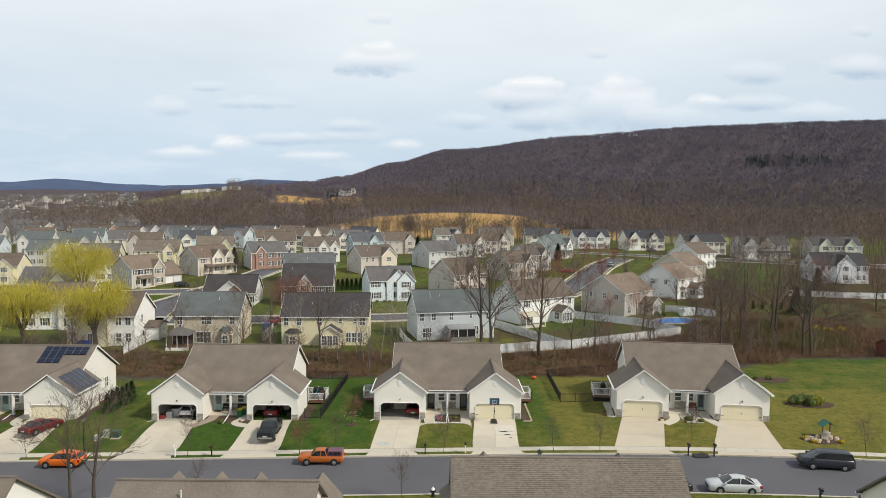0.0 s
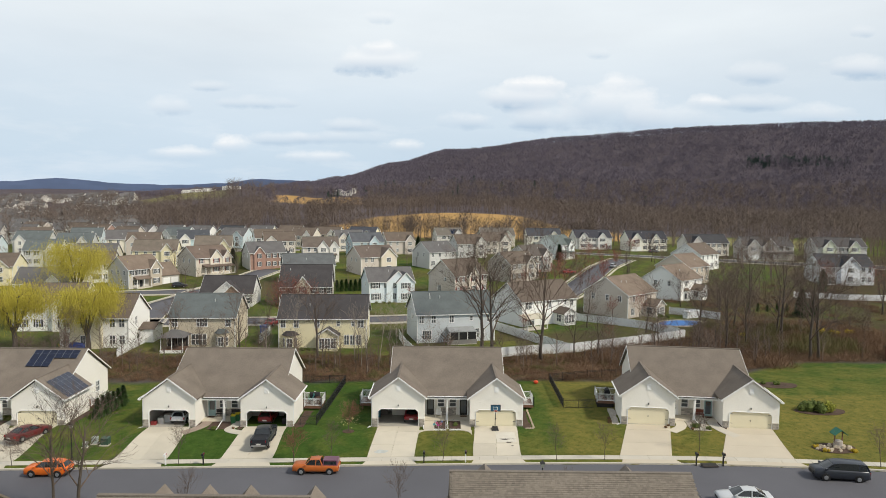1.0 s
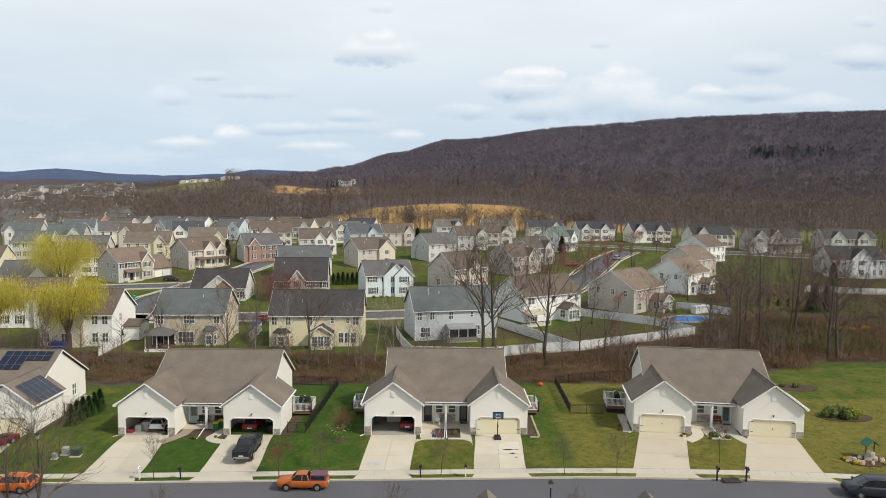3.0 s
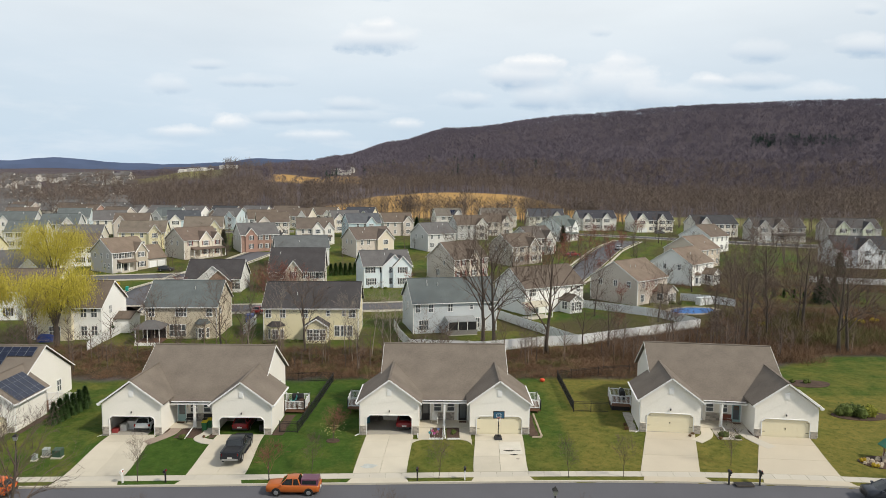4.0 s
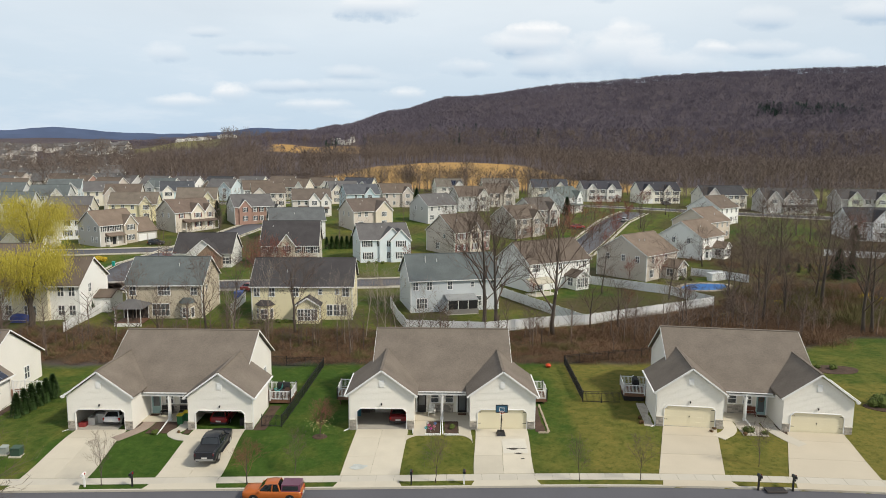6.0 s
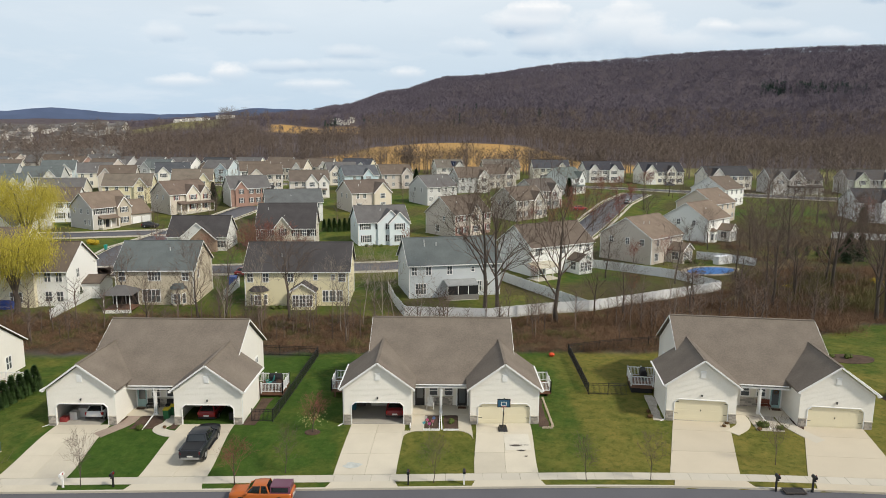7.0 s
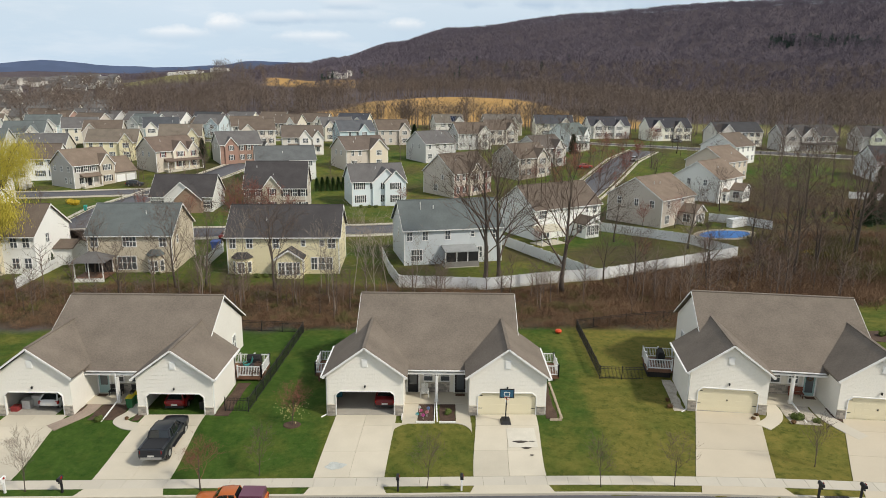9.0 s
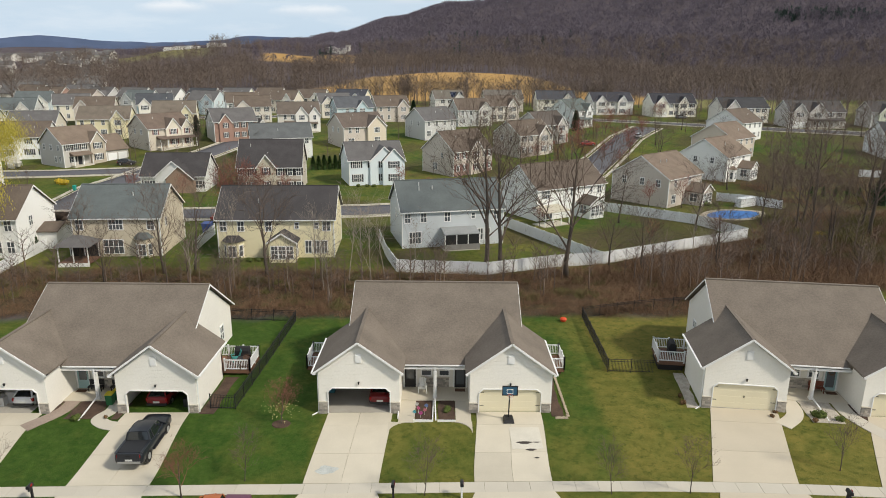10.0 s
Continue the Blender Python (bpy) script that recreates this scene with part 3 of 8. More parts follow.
def house(x, y, yaw, W, D, eave, ridge, wall, roof, label, base=None, gables=(), front=(), back=(), left=(), right=(), bumps=(), garage=(), porch=None, lower=None, wings=(), pipes=2, shut=None, rakes=True, group="houses of the estate"):
    """A two-storey house. Ridge along local x, front towards local -y. Windows are (along, z, w, h, cols)."""
    z = ground(x, y) if base is None else base
    h = thing("house", pose(x, y, z, 0, 0, yaw), label, "house", group)
    wm, rm = siding(wall), shingle(roof)
    k = (ridge - eave) / (D / 2)
    b = Build().extrude_x([(-D / 2, -2.0), (D / 2, -2.0), (D / 2, eave), (0, ridge), (-D / 2, eave)], -W / 2, W / 2)
    part("wall", b, wm, h)
    o, th = 0.35, 0.18
    ze = ridge - k * (D / 2 + o) + 0.02
    rz = ridge + 0.02
    b = Build().extrude_x([(-D / 2 - o, ze), (0, rz), (D / 2 + o, ze), (D / 2 + o, ze + th), (0, rz + th), (-D / 2 - o, ze + th)], -W / 2 - o, W / 2 + o)
    b.box(-W / 2 - o, W / 2 + o, -0.14, 0.14, rz + th - 0.06, rz + th + 0.035)
    rf = part("roof", b, rm, h)
    b = Build()
    for s in (-1, 1):
        for y1 in (-1, 1) if rakes else ():
            b.beam((s * (W / 2 + o + 0.015), y1 * (D / 2 + o), ze + 0.06), (s * (W / 2 + o + 0.015), 0, rz + 0.06), 0.04, 0.19)
        b.box(-W / 2 - o, W / 2 + o, s * (D / 2 + o + 0.03) - 0.06, s * (D / 2 + o + 0.03) + 0.06, ze - 0.02, ze + 0.12)
    for s in (-1, 1):
        for t in (-1, 1):
            b.box(s * W / 2 - 0.07, s * W / 2 + 0.07, t * D / 2 - 0.07, t * D / 2 + 0.07, -0.3, ze + 0.02)
    part("trim", b, WHITE, h, "white fascia and corner boards")
    rnd = random.Random(int(x * 7 + y * 13))
    for i in range(pipes):
        px, py = rnd.uniform(-W * 0.35, W * 0.35), rnd.uniform(0.2, 0.6) * D / 2 * (1 if rnd.random() < 0.4 else -1)
        pz = ridge - k * abs(py) + th
        part("vent_pipe", Build().tube([(px, py, pz - 0.1), (px, py, pz + 0.55)], (0.07, 0.07), 6), PIPE, rf)
    if lower:
        part("brick_front", Build().box(-W / 2 + 0.1, W / 2 - 0.1, -D / 2 - 0.09, -D / 2 + 0.02, -1.5, lower[1]), mat("brick_veneer", lower[0], 0.85, 0.25, 1.0, 9.0, 0.4), h, "red-brown brick facing")
    for side, specs in (("f", front), ("b", back), ("l", left), ("r", right)):
        for s in specs:
            a, zz, ww, hh, cols = s[:5]
            off = 0.10 if (side == "f" and lower and zz < lower[1]) else 0.0
            window(h, face_pose(side, a, zz, W, D) @ pose(0, -off, 0), ww, hh, cols, 2, shut if side == "f" else None)
    for gx, gw, proj, ge, ga, gm in gables:
        # a front cross gable whose ridge runs back into the main roof
        gy0 = -D / 2 - proj
        yb = -(ridge - ga) / k
        gc = siding(gm) if gm else wm
        b = Build().extrude_y([(gx - gw / 2, -2.0), (gx + gw / 2, -2.0), (gx + gw / 2, ge), (gx, ga), (gx - gw / 2, ge)], gy0, -D / 2 + 0.05)
        part("gable_wall", b, gc, h)
        b = Build()
        e, zg = roof_shell(b, gw / 2, ge, ga + 0.02, gy0 - 0.3, yb + 0.15, 0.3, 0.15, gx)
        part("gable_roof", b, rm, h)
        b = Build()
        for s in (-1, 1):
            b.beam((gx + s * e, gy0 - 0.31, zg + 0.06), (gx, gy0 - 0.31, ga + 0.09), 0.05, 0.19)
        if rakes:
            part("gable_trim", b, WHITE, h, "white rake boards")
        gh = pose(gx, gy0, 0)
        if ge > 3.5:
            window(h, gh @ pose(0, 0, 3.85), 0.9 if gw < 4 else 1.7, 1.4, 2 if gw < 4 else 4, 2, shut)
            if not any(abs(gx - q[0]) < 2.5 for q in garage):
                window(h, gh @ pose(0, 0, 0.9), 0.9 if gw < 4 else 1.7, 1.5, 2 if gw < 4 else 4, 2, shut)
    for (bx, bw, bd, bz0, bz1, style, side) in bumps:
        # a bay or sun room on the front ('f') or back face
        turn = pose(0, 0, 0) if side == "f" else pose(0, 0, 0, 0, 0, 180)
        if style == "bay":
            pts = [(bx - bw / 2, -D / 2), (bx - bw / 4, -D / 2 - bd), (bx + bw / 4, -D / 2 - bd), (bx + bw / 2, -D / 2)]
            b = Build().solid([(px, py, bz0) for px, py in pts], [(px, py, bz1) for px, py in pts])
            ob = part("bay", b, wm, h, m=turn)
            b = Build().solid([(bx + (px - bx) * 1.18, -D / 2 + (py + D / 2) * 1.2, bz1) for px, py in pts], [(bx + (px - bx) * 0.55, -D / 2 + (py + D / 2) * 0.25, bz1 + 0.75) for px, py in pts])
            part("bay_roof", b, rm, ob)
            window(ob, pose(bx, -D / 2 - bd, bz0 + 0.7), 0.9, 1.5, 2)
            for s in (-1, 1):
                window(ob, pose(bx + s * bw * 0.375, -D / 2 - bd / 2, bz0 + 0.7, 0, 0, s * math.degrees(math.atan2(bd, bw / 4))), 0.55, 1.5, 1)
        else:
            y0 = -D / 2 - bd
            ap = bz1 + bw * 0.32
            b = Build().extrude_y([(bx - bw / 2, bz0), (bx + bw / 2, bz0), (bx + bw / 2, bz1), (bx, ap), (bx - bw / 2, bz1)], y0, -D / 2 + 0.05)
            ob = part("sun_room", b, wm, h, m=turn)
            b = Build()
            e, zg = roof_shell(b, bw / 2, bz1, ap + 0.02, y0 - 0.3, -D / 2 + 0.02, 0.3, 0.14, bx)
            part("sun_room_roof", b, rm, ob)
            b = Build()
            for s in (-1, 1):
                b.beam((bx + s * e, y0 - 0.31, zg + 0.06), (bx, y0 - 0.31, ap + 0.09), 0.05, 0.2)
            part("rake_board", b, WHITE, ob)
            for q in (-1, 0, 1):
                window(ob, pose(bx + q * bw * 0.29, y0, 0.6), bw * 0.23, 1.7, 2, 3)
            for s, r in ((-1, -90), (1, 90)):
                window(ob, pose(bx + s * bw / 2, -D / 2 - bd / 2, 0.8, 0, 0, r), min(1.4, bd * 0.6), 1.5, 2)
    for gx, gw, gy in garage:
        b = Build().box(gx - gw / 2, gx + gw / 2, gy - 0.05, gy + 0.02, 0, 2.1)
        for r in range(4):
            for c in range(max(2, round(gw / 0.6))):
                n = max(2, round(gw / 0.6))
                x0 = gx - gw / 2 + gw * c / n
                b.box(x0 + 0.06, x0 + gw / n - 0.06, gy - 0.075, gy - 0.05, 0.07 + r * 0.525, 0.46 + r * 0.525)
        part("garage_door", b, WHITE, h, "white panelled garage door")
    for wx, wy, ww, wd, we, wr, axis in wings:
        # a lower wing with its own gable roof
        if axis == "x":
            b = Build().extrude_x([(wy - wd / 2, -2), (wy + wd / 2, -2), (wy + wd / 2, we), (wy, wr), (wy - wd / 2, we)], wx - ww / 2, wx + ww / 2)
            part("wing_wall", b, wm, h)
            kk = (wr - we) / (wd / 2)
            zz = wr - kk * (wd / 2 + 0.3)
            b = Build().extrude_x([(wy - wd / 2 - 0.3, zz), (wy, wr), (wy + wd / 2 + 0.3, zz), (wy + wd / 2 + 0.3, zz + 0.15), (wy, wr + 0.15), (wy - wd / 2 - 0.3, zz + 0.15)], wx - ww / 2 - 0.3, wx + ww / 2 + 0.3)
            part("wing_roof", b, rm, h)
        else:
            b = Build().extrude_y([(wx - ww / 2, -2), (wx + ww / 2, -2), (wx + ww / 2, we), (wx, wr), (wx - ww / 2, we)], wy - wd / 2, wy + wd / 2)
            part("wing_wall", b, wm, h)
            b = Build()
            e, zg = roof_shell(b, ww / 2, we, wr + 0.02, wy - wd / 2 - 0.3, wy + wd / 2 + 0.3, 0.3, 0.15, wx)
            part("wing_roof", b, rm, h)
            b = Build()
            for s in (-1, 1):
                b.beam((wx + s * e, wy - wd / 2 - 0.31, zg + 0.06), (wx, wy - wd / 2 - 0.31, wr + 0.09), 0.05, 0.22)
            part("wing_trim", b, WHITE, h)
    if porch:
        px0, px1, pd = porch
        b = Build().solid([(px0, -D / 2 - pd, 2.55), (px1, -D / 2 - pd, 2.55), (px1, -D / 2, 2.55), (px0, -D / 2, 2.55)], [(px0, -D / 2 - pd, 2.75), (px1, -D / 2 - pd, 2.75), (px1, -D / 2, 3.45), (px0, -D / 2, 3.45)])
        pr = part("porch_roof", b, rm, h)
        n = max(2, round((px1 - px0) / 2.2) + 1)
        for i in range(n):
            cx = px0 + 0.15 + (px1 - px0 - 0.3) * i / (n - 1)
            part("post", Build().box(cx - 0.08, cx + 0.08, -D / 2 - pd + 0.1, -D / 2 - pd + 0.26, -0.2, 2.55), WHITE, pr)
        part("porch_floor", Build().box(px0, px1, -D / 2 - pd, -D / 2, -1.0, 0.15), WALKWAY, h)
        part("door", Build().box((px0 + px1) / 2 - 0.5, (px0 + px1) / 2 + 0.5, -D / 2 - 0.06, -D / 2 + 0.02, 0.15, 2.2), DARK_SHUT, h, "dark front door")
    return h


def std(W):
    """Usual rows of windows along a long face."""
    n = max(3, round(W / 2.9))
    xs = [-W / 2 + W * (i + 0.5) / n for i in range(n)]
    return [(x, 3.85, 0.9, 1.4, 2) for x in xs] + [(x, 0.9, 0.9 if i % 2 else 1.7, 1.5, 2 if i % 2 else 4) for i, x in enumerate(xs)]


ENDS = [(-1.8, 3.9, 0.8, 1.3, 2), (1.8, 3.9, 0.8, 1.3, 2)]
TAN, CREAM, GREY, BLUE, BEIGE, WHT = (0.50, 0.44, 0.34), (0.66, 0.60, 0.41), (0.50, 0.50, 0.49), (0.50, 0.57, 0.60), (0.49, 0.44, 0.39), (0.74, 0.74, 0.72)
R_BROWN, R_GREY, R_SLATE, R_BLACK, R_TAN = (0.135, 0.108, 0.088), (0.125, 0.12, 0.12), (0.115, 0.130, 0.132), (0.062, 0.058, 0.060), (0.185, 0.145, 0.115)


def row_houses():
    # the row whose backs face the brushy strip
    house(-64.0, 46.5, 4, 12, 10.5, 5.6, 9.2, WHT, R_BROWN, "white-sided two-storey house with tall rear windows", gables=[(-1.2, 5.4, 0.8, 5.4, 8.2, (0.66, 0.60, 0.45))], front=[(x, zz, 0.9, 1.5, 2) for x in (-4.9, 3.2, 4.9) for zz in (0.8, 3.9)], right=[(-1.5, 3.9, 0.9, 1.3, 2)], wings=[(7.2, 2.2, 3.0, 5.0, 2.6, 3.4, "x")])
    house(-45.0, 48.3, 4, 11.8, 10.6, 5.6, 9.2, TAN, R_SLATE, "tan two-storey house with a dark slate-grey roof and rear bay", bumps=[(3.6, 2.4, 1.0, -0.3, 2.7, "bay", "f")], front=[(-4.9, 3.9, 0.9, 1.4, 2), (0, 3.9, 1.8, 1.4, 4), (4.7, 3.9, 0.9, 1.2, 2), (-0.6, 0.5, 2.6, 1.9, 4)], right=[(-2.6, 3.9, 0.6, 1.1, 1)], pipes=3)
    house(-22.7, 48.2, 3, 16.0, 10.2, 5.6, 9.2, CREAM, R_BLACK, "pale yellow two-storey house with black roof, bay and sun room", bumps=[(-5.9, 2.8, 1.0, -0.3, 2.5, "bay", "f"), (1.2, 3.6, 2.6, -0.8, 2.9, "gable", "f")], front=[(-7.2, 3.9, 0.8, 1.3, 2), (-4.8, 3.9, 0.8, 1.3, 2), (-1.0, 3.9, 0.8, 1.3, 2), (2.9, 4.2, 0.5, 0.8, 1), (5.6, 4.2, 0.5, 0.8, 1), (7.0, 3.9, 1.0, 1.3, 2), (4.4, 0.7, 0.8, 1.7, 2), (5.5, 0.7, 0.8, 1.7, 2), (6.6, 0.7, 0.8, 1.7, 2)], pipes=3)
    house(1.2, 55.2, 14, 15.6, 10.2, 5.6, 9.2, (0.50, 0.53, 0.55), R_SLATE, "grey-white two-storey house with a slate-green roof and screened porch", front=[(-7.0, 3.9, 0.8, 1.3, 2), (-4.6, 3.9, 0.8, 1.3, 2), (-1.0, 3.9, 0.8, 1.3, 2), (3.0, 4.2, 0.5, 0.8, 1), (6.7, 3.9, 0.9, 1.2, 2), (-5.9, 0.7, 1.7, 1.7, 4), (3.2, 0.8, 0.7, 1.7, 2), (4.2, 0.8, 0.7, 1.7, 2), (5.3, 0.8, 0.7, 1.7, 2)], left=[(0, 4, 0.6, 1.0, 1)], pipes=3)
    house(21.2, 75.6, 32, 16.0, 10.5, 5.6, 9.2, WHT, R_BROWN, "white two-storey house with brown roof and covered patio", bumps=[(3.0, 3.4, 3.4, -0.5, 2.7, "gable", "f")], front=[(-6.2, 3.9, 1.7, 1.4, 4), (0.0, 3.9, 0.8, 1.3, 2), (4.6, 4.2, 0.5, 0.9, 1), (6.6, 3.9, 0.9, 1.2, 2), (-5.5, 0.2, 1.9, 2.0, 3), (6.5, 0.8, 0.9, 1.4, 2)], pipes=3)
    house(44.4, 88.2, 43, 13.0, 12.5, 5.6, 9.4, BEIGE, R_TAN, "beige two-storey house with a tan roof beside a pool", bumps=[(2.4, 4.2, 3.6, -0.5, 2.8, "gable", "f")], front=[(-4.0, 3.9, 0.8, 1.3, 2), (1.5, 3.9, 0.8, 1.3, 2), (-4.3, 0.7, 1.5, 1.6, 3)], left=[(-3.5, 3.9, 0.8, 1.3, 2), (0.5, 3.9, 0.8, 1.3, 2), (4.0, 3.9, 0.9, 1.3, 2)], pipes=2)
    house(67.6, 117.8, 44, 13.0, 12.0, 5.6, 9.4, WHT, R_TAN, "white two-storey house with tan roof and rear bay", bumps=[(-3.4, 2.6, 1.0, -0.3, 2.6, "bay", "f"), (1.8, 4.2, 3.2, -0.5, 2.8, "gable", "f")], front=[(-3.4, 3.9, 0.9, 1.4, 2), (2.5, 3.9, 0.9, 1.4, 2)], left=[(-1.8, 3.9, 0.8, 1.3, 2), (2.4, 3.9, 0.8, 1.3, 2)])
    house(80.0, 144.0, 42, 13.0, 12.0, 5.6, 9.4, (0.55, 0.48, 0.40), R_TAN, "beige two-storey house with a tan roof in a row", front=std(13), left=ENDS)
    house(95.0, 173.0, 40, 13.0, 12.0, 5.6, 9.4, WHT, R_BROWN, "white two-storey house with tan-brown roof", front=std(13), left=ENDS)
    # across the side street, fronts towards the camera
    house(-95.6, 127.3, 60, 11.5, 10.0, 5.6, 9.3, (0.45, 0.43, 0.40), R_TAN, "grey-tan two-storey house with brown roof and double garage", gables=[(3.2, 4.0, 0.7, 5.4, 8.0, (0.42, 0.37, 0.30))], porch=(-4.2, 1.0, 1.8), front=[(-4.4, 3.9, 1.0, 1.4, 2), (-2.4, 3.9, 1.0, 1.4, 2), (-0.3, 3.9, 1.0, 1.4, 2), (-3.4, 0.9, 1.0, 1.4, 2)], left=[(-3, 3.9, 0.8, 1.3, 2), (0, 3.9, 0.8, 1.3, 2), (3, 3.9, 0.8, 1.3, 2), (1.5, 0.9, 0.7, 1.4, 2), (3.4, 0.9, 0.7, 1.4, 2)], wings=[(8.9, -0.8, 6.6, 8.5, 3.0, 6.6, "x")], garage=[(7.4, 2.5, -5.07), (10.4, 2.5, -5.07)], shut=DARK_SHUT)
    house(-56.3, 97.0, 4, 13.0, 10.5, 3.4, 7.4, (0.62, 0.62, 0.60), R_BLACK, "low white house with black roof and brown brick gable", gables=[(1.8, 5.6, 1.6, 3.0, 5.6, (0.27, 0.19, 0.14)), (0.2, 7.4, 0.4, 3.2, 6.4, None)], front=[(-4.8, 0.9, 2.2, 1.5, 4), (-2.6, 0.2, 0.9, 2.0, 2), (5.2, 0.9, 1.6, 1.4, 2)], shut=DARK_SHUT)
    house(-36.3, 98.0, 6, 13.0, 11.5, 5.4, 10.4, (0.48, 0.44, 0.38), R_BLACK, "two-storey house with black roof, stone lower front and shutters", gables=[(-0.6, 3.8, 0.5, 5.4, 7.9, (0.46, 0.42, 0.34))], front=[(-5.6, 3.6, 0.9, 1.5, 2), (-3.6, 3.6, 0.9, 1.5, 2), (2.2, 3.6, 0.9, 1.5, 2), (4.2, 3.6, 0.9, 1.5, 2), (6.0, 3.6, 0.9, 1.5, 2)] + [(x, 0.6, 0.9, 1.6, 2) for x in (-5.4, -3.4, 2.4, 4.4, 6.0)], lower=((0.30, 0.25, 0.20), 2.7), shut=DARK_SHUT)
    house(-15.8, 107.6, 18, 12.5, 10.5, 5.6, 9.0, (0.60, 0.66, 0.69), R_GREY, "pale blue-white two-storey house with shutters and large front gable", gables=[(1.6, 6.4, 0.5, 5.4, 8.4, None), (3.6, 5.0, 1.4, 5.4, 8.0, None)], front=[(-4.6, 3.9, 1.7, 1.4, 4), (-1.2, 3.9, 0.9, 1.4, 2), (-4.4, 0.8, 1.7, 1.6, 4)], shut=DARK_SHUT, left=[(0, 4, 0.6, 1, 1)])
    house(-83.0, 152.5, 51, 13.5, 11.5, 5.6, 9.3, (0.50, 0.45, 0.38), (0.15, 0.115, 0.095), "tan two-storey house with a long brown porch roof", gables=[(0.6, 4.6, 0.6, 5.4, 8.2, (0.60, 0.55, 0.46)), (4.8, 3.6, 0.6, 5.4, 7.8, (0.60, 0.55, 0.46))], porch=(-4.5, 7.0, 2.2), front=[(-4.6, 3.9, 1.0, 1.4, 2)], shut=RED_SHUT, left=ENDS)
    house(-65.9, 165.6, 31, 13.0, 10.5, 5.6, 9.2, (0.50, 0.49, 0.46), R_GREY, "two-storey house with red-brick front and grey roof", gables=[(-3.2, 3.8, 0.6, 5.4, 7.8, (0.31, 0.19, 0.15))], lower=((0.31, 0.20, 0.16), 5.3), front=[(x, zz, 0.9, 1.4, 2) for x in (0.2, 2.4, 4.6) for zz in (0.9, 3.8)], shut=DARK_SHUT, left=ENDS, wings=[(8.2, -1.5, 4.5, 8, 2.9, 5.8, "y")])
    house(-44.5, 139.5, 18, 16.0, 10.5, 5.4, 8.8, (0.72, 0.72, 0.70), (0.115, 0.122, 0.125), "white two-storey house with a long slate roof", front=[(5.0, 3.8, 0.9, 1.3, 2), (6.6, 3.8, 0.9, 1.3, 2)], right=[(-2, 3.9, 0.9, 1.3, 2), (1, 3.9, 0.9, 1.3, 2), (-1, 0.9, 1.5, 1.3, 3)])
    house(-25.6, 158.2, 34, 14.0, 11.0, 5.6, 9.2, BEIGE, (0.13, 0.105, 0.09), "beige two-storey house with a wide front gable", gables=[(3.4, 6.0, 1.0, 5.6, 8.6, (0.58, 0.52, 0.42))], front=[(-5.0, 3.9, 0.9, 1.4, 2), (-2.6, 3.9, 1.0, 1.4, 2), (-4.6, 0.9, 1.7, 1.4, 4)], left=ENDS)
    house(-3.5, 172.0, 39, 12.5, 10.5, 5.6, 9.2, GREY, R_GREY, "light grey two-storey house with a dark grey roof", front=std(12.5), left=ENDS)
    house(4.3, 121.5, 44, 13.5, 11.0, 5.7, 10.0, BEIGE, R_BROWN, "beige two-storey house with brick front, red shutters and brown roof", gables=[(0.6, 4.4, 0.6, 5.4, 8.1, (0.56, 0.50, 0.43))], front=[(x, zz, 0.9, 1.4, 2) for x in (-5.4, -3.2, 4.0, 5.8) for zz in (0.9, 3.9)], lower=((0.31, 0.20, 0.17), 2.6), shut=RED_SHUT, left=[(-1, 0.9, 1.3, 1.6, 3), (1.5, 4, 0.6, 1, 1)])
    house(23.6, 146.5, 40, 13.5, 10.5, 5.6, 9.2, (0.47, 0.43, 0.38), R_BROWN, "taupe two-storey house with bare trees before it", gables=[(2.6, 4.4, 0.6, 5.4, 8.0, None)], front=[(x, zz, 0.9, 1.4, 2) for x in (-5, -2.5, 5.4) for zz in (0.9, 3.9)], lower=((0.30, 0.25, 0.22), 2.6), shut=DARK_SHUT, left=ENDS)
    house(31.5, 164.5, 40, 12.5, 10.5, 5.6, 9.2, (0.52, 0.50, 0.47), (0.11, 0.095, 0.085), "grey two-storey house with dark brown roof and low brick wing", gables=[(2.4, 4.2, 0.8, 5.4, 8.0, None)], front=std(8), left=ENDS, shut=DARK_SHUT, lower=((0.28, 0.14, 0.11), 2.6))
    house(46.5, 199.0, 46, 13.0, 10.5, 5.6, 9.4, (0.66, 0.68, 0.67), (0.12, 0.14, 0.135), "white two-storey house with a grey-green roof", gables=[(3.0, 4.2, 0.8, 5.4, 8.0, None)], front=std(9), left=ENDS, porch=(-4, 4, 2.0))
    house(-48.5, 183.0, 15, 13.5, 10.5, 5.6, 9.2, (0.56, 0.53, 0.48), (0.135, 0.112, 0.095), "tan two-storey house with twin white front gables", gables=[(0.8, 4.0, 0.8, 5.4, 8.0, (0.68, 0.66, 0.62)), (5.0, 3.6, 0.8, 5.4, 7.8, (0.68, 0.66, 0.62))], front=[(-4.6, 3.9, 0.9, 1.4, 2), (-2.2, 3.9, 0.9, 1.4, 2)], porch=(-5, 6, 1.8), left=ENDS)
    house(-33.5, 205.0, 24, 13.5, 10.5, 5.6, 9.2, (0.44, 0.54, 0.58), (0.10, 0.105, 0.115), "blue-sided two-storey house with a charcoal roof", gables=[(2.4, 4.2, 0.8, 5.4, 8.0, None)], front=std(9), left=ENDS, lower=((0.50, 0.47, 0.42), 2.5))
    # the far row before the fields
    house(2.0, 259.0, 14, 13.0, 10.5, 5.6, 9.2, (0.60, 0.58, 0.54), (0.15, 0.135, 0.115), "cream two-storey house with blue solar panels on its roof", gables=[(4.0, 5.0, 1.0, 5.4, 8.4, None)], front=std(9), shut=DARK_SHUT)
